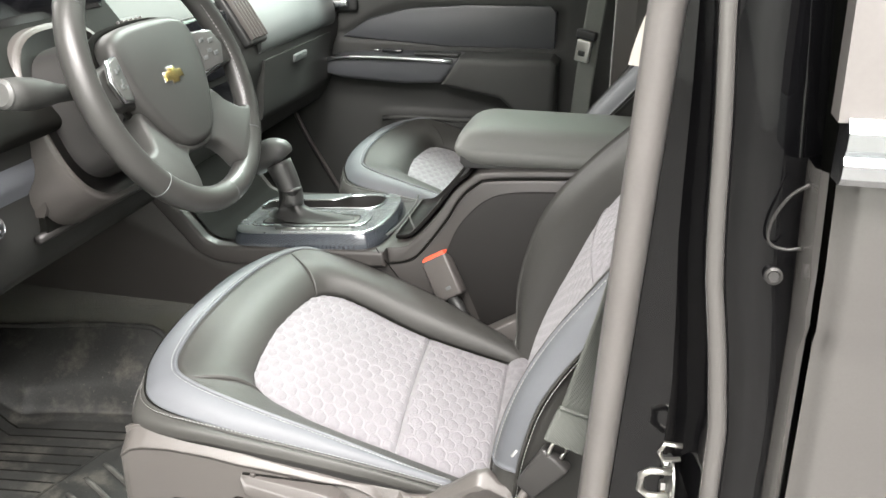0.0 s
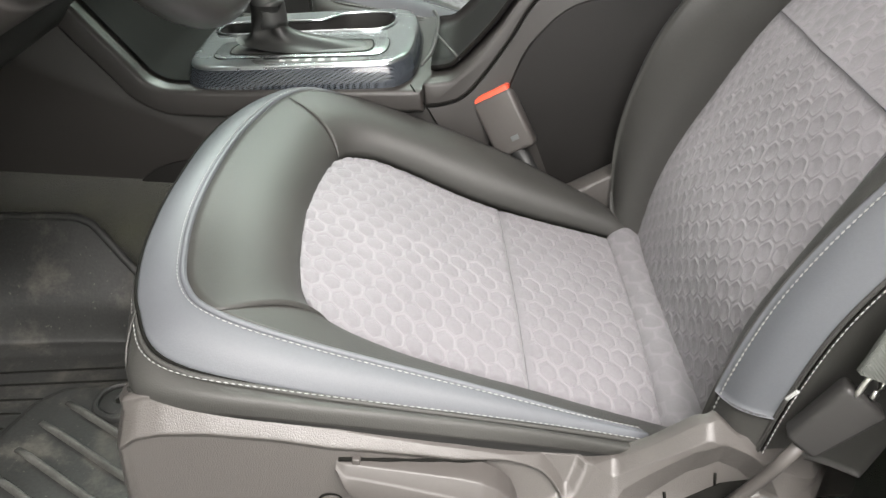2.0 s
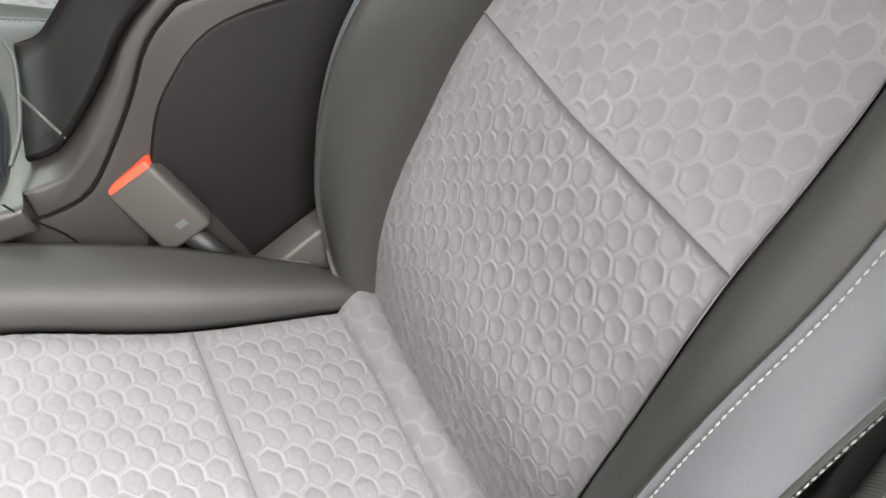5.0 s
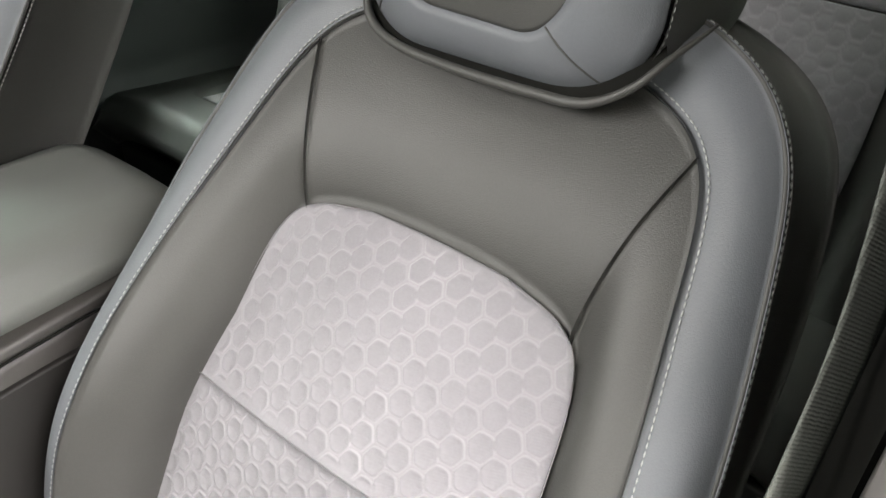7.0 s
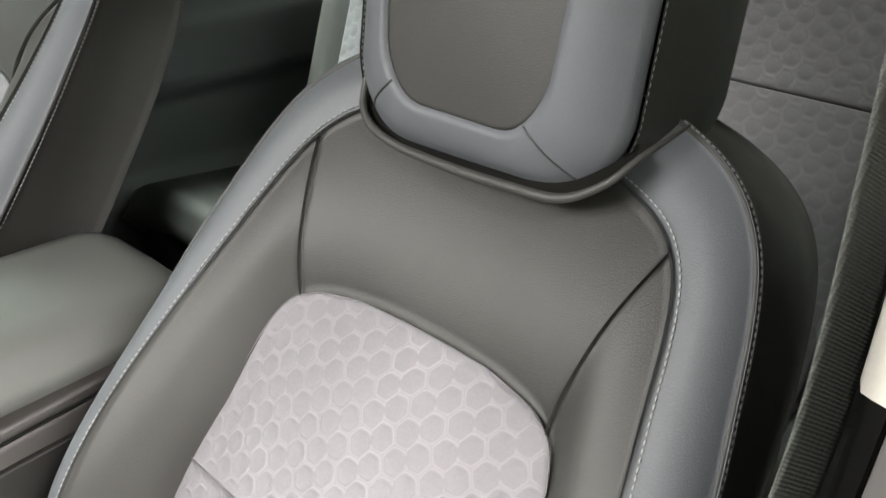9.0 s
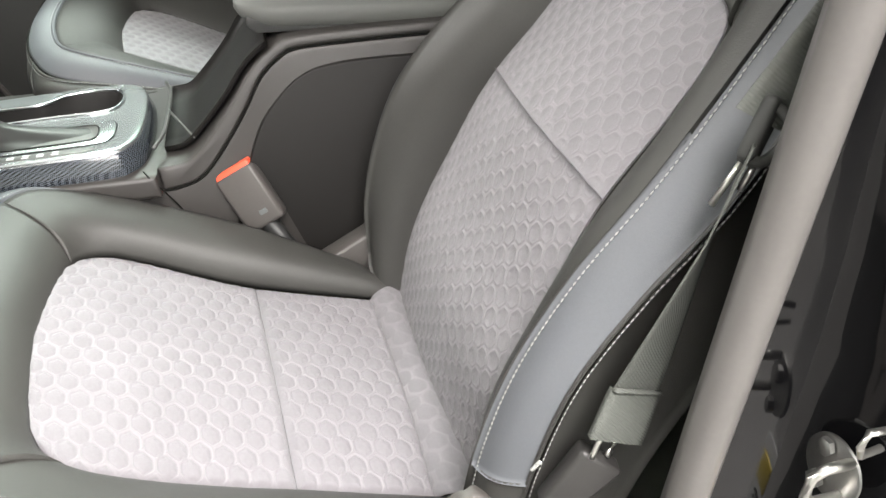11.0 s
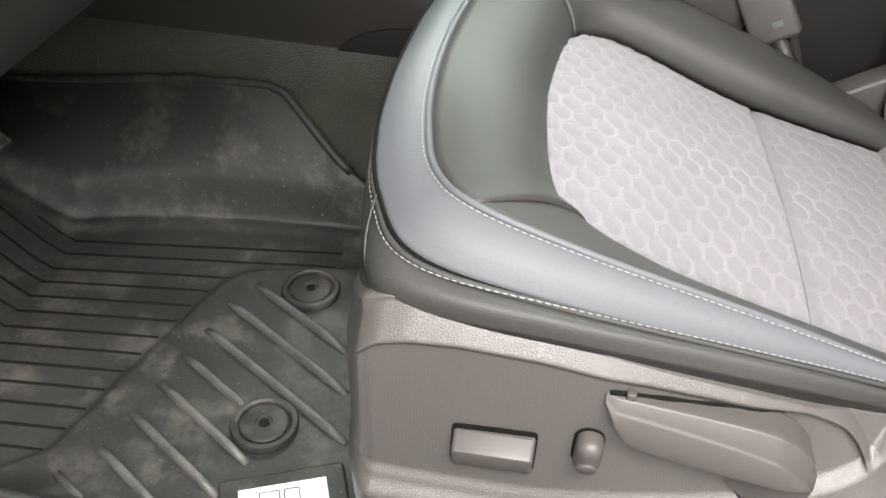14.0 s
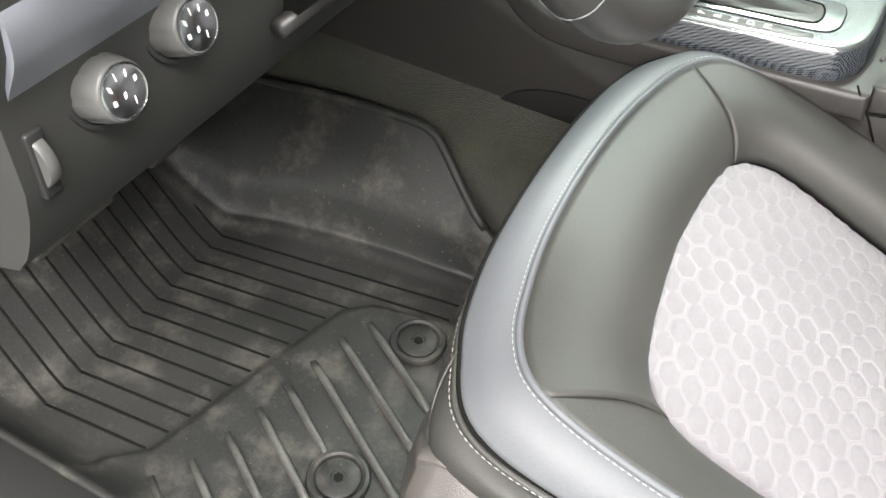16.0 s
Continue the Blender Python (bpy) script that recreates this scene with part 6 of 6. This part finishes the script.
# lower driver's panel: pale pad above the switches
pad = [tuple(v) for v in curve_points([(-0.649, 0.485), (-0.640, 0.50), (-0.632, 0.515), (-0.630, 0.535), (-0.640, 0.550)], 14)]
extrude_profile("driver_pad", pad + [(-0.66, 0.55), (-0.66, 0.485)], 0.822, 1.02, PADBLUE, "y", dash, "blue-grey padded panel")
knee = [tuple(v) for v in curve_points([(-0.648, 0.452), (-0.634, 0.458), (-0.630, 0.50), (-0.624, 0.56), (-0.632, 0.605), (-0.660, 0.625)], 20)]
extrude_profile("knee_panel", knee + [(-0.67, 0.62), (-0.67, 0.455)], 1.030, 1.335, SMOOTH, "y", dash, "brown-grey knee panel")
# solid strip, near-black in place of the slot's shade
extrude_profile("knee_slot_shade", [(-0.640, 0.428), (-0.640, 0.453), (-0.67, 0.453), (-0.67, 0.428)], 1.035, 1.325, GAPSHADE, "y", dash, "near-black strip for the shaded slot below the knee panel")
tube("knee_edge", [(-0.645, y, 0.424 - 0.02 * (y - 1.03)) for y in np.linspace(1.02, 1.34, 8)], 0.007, HUBDARK, dash, "dark rolled lower edge", 8)
pad2 = [tuple(v) for v in curve_points([(-0.640, 0.545), (-0.624, 0.56), (-0.628, 0.60), (-0.66, 0.645), (-0.70, 0.68)], 16)]
extrude_profile("passenger_pad", pad2 + [(-0.72, 0.66), (-0.66, 0.55)], 1.72, 2.16, DASHLIGHT, "y", dash, "grey dash inlay")
gl = [tuple(v) for v in curve_points([(-0.650, 0.405), (-0.640, 0.42), (-0.634, 0.48), (-0.626, 0.535)], 12)]
glove = extrude_profile("glovebox", gl + [(-0.66, 0.535), (-0.67, 0.41)], 1.74, 2.13, DASH, "y", dash, "dark glovebox lid")
rbox("glovebox_handle", (0.012, 0.075, 0.018), DASHLIGHT, glove, "grey glovebox handle", 0.004, pose(-0.630, 1.93, 0.512, 0, 6, 0))
for y0, n in ((1.33, 6), (1.70, 6)):
    vent = rbox("air_vent", (0.02, 0.085, 0.11), DARK, dash, "dark air vent", 0.006, pose(-0.652, y0, 0.622, 0, -32, 0))
    for k in range(n):
        rbox("vent_slat", (0.016, 0.003, 0.095), SMOOTH, vent, "", 0.001, pose(-0.643, y0 - 0.032 + k * 0.0128, 0.628, 0, -32, 0))
stack = rbox("radio_panel", (0.03, 0.24, 0.20), PIANO, dash, "gloss black centre stack", 0.01, pose(-0.652, 1.515, 0.55, 0, -6, 0))
for k in range(5):
    rbox("stack_button", (0.006, 0.026, 0.014), DASHLIGHT, stack, "", 0.002, pose(-0.634, 1.43 + k * 0.042, 0.475, 0, -6, 0))
rbox("stack_screen", (0.004, 0.17, 0.09), PIANO, stack, "dark screen", 0.002, pose(-0.6325, 1.515, 0.585, 0, -6, 0))
rbox("cluster_hood", (0.14, 0.36, 0.10), DASH, dash, "dark instrument hood", 0.03, pose(-0.75, YC, 0.735, 0, 10, 0))
rbox("cluster_face", (0.006, 0.30, 0.075), PIANO, dash, "gloss instrument face", 0.003, pose(-0.679, YC, 0.728, 0, 10, 0))
# black box added where the inside of the hood lies in shade
rbox("hood_inner_shade", (0.03, 0.50, 0.20), GAPSHADE, dash, "near-black box for the shade inside the instrument hood", 0.012, pose(-0.668, 1.07, 0.650, 0, -38, 0))
rbox("side_vent", (0.02, 0.07, 0.09), DARK, dash, "dark side vent", 0.006, pose(-0.668, 0.865, 0.635, 0, -35, 0))


def light_knob(y, z, name):
    kx = -0.652
    k = thing(name, "ribbed grey dash knob with black face and white symbols", "dash knob", "dash knobs")
    ax = (0.965, -0.02, 0.26)
    disc("knob_recess", (kx, y, z), ax, [(0.0225, -0.004), (0.0225, 0.0016), (0.0200, 0.0022), (0.0195, 0.001)], DARK, k, "dark recess ring")
    verts, prof_ = [], [(0.0185, 0.0), (0.0180, 0.010), (0.0165, 0.0205), (0.0150, 0.0222), (0.0138, 0.0222)]
    q = Vector(ax).normalized().to_track_quat("Z", "Y").to_matrix()
    n = 72
    for r, h in prof_:
        for i in range(n):
            a = 2 * math.pi * i / n
            rr = r * (1 + (0.018 if (i % 9) < 7 else -0.02) * (h < 0.02))
            verts.append(Vector((kx, y, z)) + q @ Vector((rr * math.cos(a), rr * math.sin(a), h)))
    mesh_part("knob_body", verts, grid_faces(len(prof_), n, wrap=True), KNOBGREY, k, "ribbed grey grip")
    disc("knob_rim", (kx, y, z), ax, [(0.0150, 0.019), (0.0150, 0.0228), (0.0140, 0.0232), (0.0132, 0.0226)], CHROME, k, "bright rim")
    face = disc("knob_face", (kx, y, z), ax, [(0.0136, 0.018), (0.0136, 0.0222), (0.0005, 0.0224)], PIANO, k, "black face")
    m = Matrix.Translation((kx, y, z)) @ q.to_4x4()
    for i, (r, a, w) in enumerate(((0.0092, 20, 5), (0.0092, 62, 5), (0.0092, 105, 4), (0.0092, 150, 4), (0.0088, 200, 3), (0.0022, 250, 5), (0.0080, 300, 3))):
        for j in (-1, 0, 1):
            rbox("symbol_bar", (0.0026 - 0.0004 * abs(j), 0.0006, 0.0005), WHITE, face, "white symbol", 0.0001, m @ pose(r * math.cos(radians(a)), r * math.sin(radians(a)) + j * 0.0011, 0.0226, 0, 0, 15 + 40 * i), 1)
    return k


light_knob(0.875, 0.463, "light_knob")
light_knob(0.934, 0.471, "light_knob")
dim = thing("dimmer_wheel", "small ribbed grey dimmer thumbwheel in the dash", "dimmer")
rbox("dimmer_slot", (0.010, 0.012, 0.042), DARK, dim, "dark slot", 0.002, pose(-0.652, 0.829, 0.445, 0, 0, 0))
disc("dimmer_disc", (-0.658, 0.829 + 0.0035, 0.446), (0, -1, 0), [(0.001, 0), (0.0175, 0), (0.0182, 0.001), (0.0182, 0.006), (0.0175, 0.007), (0.001, 0.007)], KNOBGREY, dim, "grey thumbwheel", 30)

# pedals
PEDAL = material("worn_pedal_rubber", (0.055, 0.053, 0.045), 0.6, vary=0.3, big=20, fine=300, bump=0.3)
for nm, c, size, lab in (("brake_pedal", (-0.878, 0.968, 0.194), (0.012, 0.098, 0.062), "black ribbed rubber brake pedal"), ("accelerator_pedal", (-0.924, 1.122, 0.155), (0.012, 0.042, 0.075), "black ribbed accelerator pedal")):
    ped = thing(nm, lab, "pedal", "pedals")
    m = pose(*c, 0, -48, 0)
    rbox("pedal_pad", size, PEDAL, ped, "", 0.005, m)
    for a in np.linspace(-0.42, 0.42, 9):
        for b in np.linspace(-0.38, 0.38, 5 if size[1] > 0.08 else 9):
            yy, zz = (a, b) if size[1] > 0.08 else (b, a)
            if size[1] <= 0.08 and abs(b) > 0.4:
                continue
            rbox("pad_stud", (0.004, size[1] * 0.075 if size[1] > 0.08 else 0.004, 0.008), LITWORN, ped, "", 0.001, m @ pose(0.007, yy * size[1], zz * size[2]), 1)
    tube("pedal_arm", [m @ Vector((-0.006, 0, 0)), m @ Vector((-0.05, 0, 0.05)), Vector(c) + Vector((-0.06, 0, 0.20)), Vector(c) + Vector((-0.05, 0, 0.30))], 0.008, DARK, ped, "steel pedal arm", 8)
# footwell bulkhead
bulk = mesh_part("firewall", *(lambda g: (g.reshape(-1, 3), grid_faces(*g.shape[:2])))(np.array([[(-1.02, y, 0.05), (-1.16, y, 0.22), (-1.19, y, 0.8)] for y in (0.80, 2.26)])), CARPET)
tagged(bulk, "dark carpeted footwell bulkhead", "bulkhead", kind="structure")
kick = mesh_part("kick_panel", *(lambda g: (g.reshape(-1, 3), grid_faces(*g.shape[:2])))(np.array([[(x, 0.815, -0.01), (x, 0.815, 0.45), (x, 0.815, 0.74)] for x in (-1.25, -1.02)])), DARK)
tagged(kick, "dark plastic footwell side panel", "panel", kind="structure")


# ---------------------------------------------------------------- passenger door
pdoor = thing("door_1", "closed passenger door with dark armrest, chrome handle and speaker", "car door", kind="structure")
YD = 2.18


def door_panel():
    xs, zs = np.linspace(-0.95, 0.05, 90), np.linspace(-0.05, 0.78, 80)
    g = np.zeros((len(xs), len(zs), 3))
    for i, x in enumerate(xs):
        y = YD + 0.02 + 0.0 * zs
        # upper curved inset
        arch = 0.60 - 0.10 * smoothstep(-0.45, -0.72, x) - 0.04 * smoothstep(-0.6, -0.75, x)
        y = y + 0.014 * smoothstep(0.0, 0.012, arch - zs) * smoothstep(0.505, 0.52, zs) * smoothstep(-0.70, -0.66, x) * smoothstep(-0.06, -0.075, x)
        # lower pocket bulge
        y = y - 0.03 * smoothstep(0.34, 0.31, zs) * smoothstep(-0.53, -0.48, x)
        y = y - 0.02 * smoothstep(0.64, 0.70, zs)
        g[i] = np.stack([np.full(len(zs), x), y, zs], 1)
    return sheet("door_trim", g, DASH, pdoor, "dark moulded door trim", flip=False, tuck=0)


door_panel()
arm1 = [(-0.70, 0.445), (-0.62, 0.475), (-0.50, 0.487), (-0.30, 0.490), (-0.31, 0.470), (-0.35, 0.425), (-0.44, 0.418), (-0.60, 0.425)]
prism("pull_cup", arm1, YD - 0.055, YD + 0.03, DOORPAD, pdoor, "blue-grey pull handle trim", "y", 0.010, 3)
tube("chrome_strip", curve_points([(-0.69, YD - 0.05, 0.452), (-0.61, YD - 0.057, 0.474), (-0.50, YD - 0.058, 0.479), (-0.32, YD - 0.058, 0.479)], 16), 0.006, CHROME, pdoor, "satin strip", 8)
arm2 = [(-0.345, 0.425), (-0.300, 0.492), (-0.085, 0.497), (-0.070, 0.485), (-0.072, 0.345), (-0.10, 0.335), (-0.16, 0.365), (-0.20, 0.400)]
prism("armrest", arm2, YD - 0.085, YD + 0.03, DASH, pdoor, "padded dark armrest", "y", 0.016, 4)
prism("upper_inset", [(-0.62, 0.515), (-0.55, 0.56), (-0.45, 0.588), (-0.30, 0.602), (-0.10, 0.606), (-0.085, 0.59), (-0.085, 0.505), (-0.35, 0.500)], YD + 0.016, YD + 0.04, DOORPAD, pdoor, "blue-grey upper inset", "y", 0.006)
rbox("window_switch", (0.05, 0.02, 0.008), PIANO, pdoor, "black window switch", 0.003, pose(-0.475, YD - 0.03, 0.494))
rbox("lock_button", (0.016, 0.012, 0.006), CHROME, pdoor, "small chrome button", 0.002, pose(-0.515, YD - 0.03, 0.493))
rbox("grab_slot", (0.11, 0.03, 0.008), DARK, pdoor, "dark grab slot", 0.003, pose(-0.36, YD - 0.04, 0.4925))
rbox("handle_recess", (0.13, 0.02, 0.05), DARK, pdoor, "dark handle recess", 0.012, pose(-0.64, YD + 0.012, 0.598, 0, -4, 0))
rbox("door_handle", (0.085, 0.02, 0.020), CHROME, pdoor, "chrome inner handle", 0.007, pose(-0.635, YD - 0.004, 0.596, 0, -4, 0))
tube("map_pocket_rim", curve_points([(-0.50, YD - 0.035, 0.325), (-0.44, YD - 0.045, 0.334), (-0.25, YD - 0.048, 0.336), (-0.08, YD - 0.045, 0.338)], 16), 0.007, DASH, pdoor, "pocket rim", 8)
tube("trim_edge", curve_points([(-0.775, YD - 0.005, 0.37), (-0.72, YD - 0.008, 0.26), (-0.66, YD - 0.010, 0.16), (-0.60, YD - 0.012, 0.06)], 16), 0.005, SMOOTH, pdoor, "moulded edge", 8)
extrude_profile("window_pane", [(YD + 0.03, 0.76), (YD + 0.036, 0.76), (YD - 0.03, 1.15), (YD - 0.036, 1.15)], -0.75, 0.05, GLASS, "x", pdoor, "tinted window pane").visible_shadow = False

pp = thing("b_pillar_far", "dark far door pillar with belt", "pillar", kind="structure")
extrude_profile("pillar_cover", [(0.05, YD + 0.03), (0.055, YD - 0.02), (0.10, YD - 0.05), (0.18, YD - 0.04), (0.20, YD + 0.03)], -0.02, 1.15, PLASTIC, "z", pp, "dark pillar cover")
pbelt = thing("seat_belt", "dark passenger seat belt with bright tongue on the far pillar", "seat belt", "seat belts")
webbing("belt_webbing", [(-0.015, YD - 0.09, 0.30), (0.0, YD - 0.085, 0.50), (0.03, YD - 0.075, 0.80), (0.05, YD - 0.07, 1.05)], 0.046, (0.9, -0.4, -0.1), pbelt)
rbox("belt_tongue", (0.034, 0.012, 0.05), STEEL, pbelt, "bright steel tongue", 0.004, pose(-0.01, YD - 0.098, 0.525, 0, 8, -20))
rbox("tongue_slot", (0.016, 0.013, 0.012), DARK, pbelt, "dark slot", 0.002, pose(-0.012, YD - 0.1005, 0.520, 0, 8, -20))
rbox("tongue_guide", (0.046, 0.02, 0.02), DARK, pbelt, "dark guide", 0.004, pose(-0.004, YD - 0.094, 0.56, 0, 8, -20))

# ---------------------------------------------------------------- rear seat and rear cabin
rear = thing("rear_seat", "grey quilted cloth and dark leatherette rear bench", "rear bench")


def rear_panel(y0, y1, mirror):
    """One rear backrest: quilted insert in a dark leatherette surround."""
    yc, hw = (y0 + y1) / 2, (y1 - y0) / 2
    lean = 0.30

    def lay(v, z, out):
        return np.stack([0.774 + lean * (z - 0.30) - out, yc + v, z], -1)

    zz, vv = np.linspace(0.22, 0.98, 40), np.linspace(-hw, hw, 40)
    V, Z = np.meshgrid(vv, zz)
    out = 0.05 * (1 - (np.abs(V) / hw) ** 6) * (1 - np.clip((Z - 0.9) / 0.08, 0, 1) ** 2)
    iw = 0.165
    dip = smoothstep(iw + 0.03, iw, np.abs(V)) * smoothstep(0.80, 0.76, Z)
    sheet("rear_back", lay(V, Z, out - 0.014 * dip), LEATHER, rear, "dark leatherette rear backrest", flip=False, tuck=0.02)
    rc = 0.045
    for a, b, u0 in ((0.26, 0.621, 0.0), (0.623, 0.765, 0.36)):
        z2 = np.linspace(a, b, int((b - a) / 0.002))
        v2 = np.linspace(-1, 1, int(2 * iw / 0.002))
        W, Z2 = np.meshgrid(v2, z2)
        hwid = iw * (1 - 0.10 * smoothstep(0.5, 0.25, Z2)) - rc * (1 - np.sqrt(np.clip(1 - (np.clip(Z2 - (0.768 - rc), 0, rc) / rc) ** 2, 0, 1)))
        V2 = W * hwid
        o = 0.05 * (1 - (np.abs(V2) / hw) ** 6) - 0.004
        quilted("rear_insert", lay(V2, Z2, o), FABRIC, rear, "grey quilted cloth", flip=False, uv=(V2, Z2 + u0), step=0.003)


rear_panel(0.90, 1.45, 1)
rear_panel(1.465, 2.02, 1)


def rear_cushion(y0, y1):
    yc, hw = (y0 + y1) / 2, (y1 - y0) / 2
    xs, vv = np.linspace(0.475, 0.82, 30), np.linspace(-hw, hw, 40)
    X, V = np.meshgrid(xs, vv)
    Z = 0.285 - 0.10 * (X - 0.475) + 0.05 * (1 - (np.abs(V) / hw) ** 8) * 0.6 - 0.05 * smoothstep(0.53, 0.475, X) ** 2
    Z = Z - 0.012 * smoothstep(0.59, 0.61, X) * smoothstep(0.19, 0.17, np.abs(V))
    sheet("rear_cushion", np.stack([X, yc + V, Z], -1), LEATHER, rear, "dark leatherette rear cushion", flip=True, tuck=0.05)
    x2, v2 = np.linspace(0.605, 0.80, 70), np.linspace(-0.172, 0.172, 110)
    X2, V2 = np.meshgrid(x2, v2)
    Z2 = 0.285 - 0.10 * (X2 - 0.475) + 0.03 - 0.004
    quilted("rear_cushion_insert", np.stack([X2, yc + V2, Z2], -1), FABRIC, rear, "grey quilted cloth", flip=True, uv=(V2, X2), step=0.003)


rear_cushion(0.90, 1.485)
rear_cushion(1.50, 2.14)
rbox("rear_base", (0.32, 1.22, 0.21), DARK, rear, "dark bench base", 0.01, pose(0.675, 1.52, 0.095))
rdoor = thing("door_3", "dark far rear door trim behind the passenger seat", "car door", kind="structure")
rg = []
for x in np.linspace(0.18, 1.10, 50):
    zs = np.linspace(-0.05, 0.80, 50)
    y = YD + 0.03 - 0.05 * smoothstep(0.40, 0.44, zs) * smoothstep(0.58, 0.55, zs) - 0.035 * smoothstep(0.27, 0.24, zs)
    rg.append(np.stack([np.full(50, x), y, zs], 1))
sheet("door_trim", np.array(rg), DASHLIGHT, rdoor, "grey rear door trim", tuck=0)
rbox("door_pull", (0.13, 0.03, 0.06), DARK, rdoor, "dark pull recess", 0.015, pose(0.50, YD + 0.0, 0.42, 0, -12, 0))
extrude_profile("window_pane", [(YD + 0.03, 0.78), (YD + 0.036, 0.78), (YD - 0.03, 1.15), (YD - 0.036, 1.15)], 0.18, 1.10, GLASS, "x", rdoor, "tinted window pane").visible_shadow = False
bw = mesh_part("wall_rear", *(lambda g: (g.reshape(-1, 3), grid_faces(*g.shape[:2])))(np.array([[(1.02, y, -0.05), (1.10, y, 0.75), (1.06, y, 1.2)] for y in (0.74, 2.34)])), DARK)
tagged(bw, "dark rear cab wall behind the bench", "wall", kind="structure")
roof = thing("ceiling", "pale cloth headliner under the cab roof", "ceiling", kind="structure")
extrude_profile("headliner", [(0.80, 1.13), (0.95, 1.19), (1.52, 1.215), (2.09, 1.19), (2.24, 1.13), (2.24, 1.16), (2.09, 1.23), (1.52, 1.255), (0.95, 1.23), (0.80, 1.16)], -0.30, 1.12, HEADLINER, "x", roof, "pale headliner")

# ---------------------------------------------------------------- unseen workshop, added round the car for bounce light and reflections
ground = mesh_part("ground", *(lambda g: (g.reshape(-1, 3), grid_faces(2, 2)))(np.array([[(-60, -60, -0.55), (-60, 60, -0.55)], [(60, -60, -0.55), (60, 60, -0.55)]])), CONCRETE)
tagged(ground, "unseen worn grey concrete floor, added for reflections", "floor", kind="structure")
for nm, size, c in (("wall_north", (11, 0.15, 3.6), (0, 6.1, 1.25)), ("wall_south", (11, 0.15, 3.6), (0, -4.6, 1.25)), ("wall_east", (0.15, 10.5, 3.6), (5.6, 0.75, 1.25)), ("wall_west", (0.15, 10.5, 3.6), (-5.6, 0.75, 1.25))):
    tagged(rbox(nm, size, WALLPAINT, None, "", 0.01, pose(*c)), "unseen plain white wall, added for bounce light", "wall", kind="structure")
tagged(rbox("workshop_ceiling", (11.2, 10.9, 0.15), WALLPAINT, None, "", 0.01, pose(0, 0.75, 3.1)), "unseen plain white ceiling, added for bounce light", "ceiling", kind="structure")
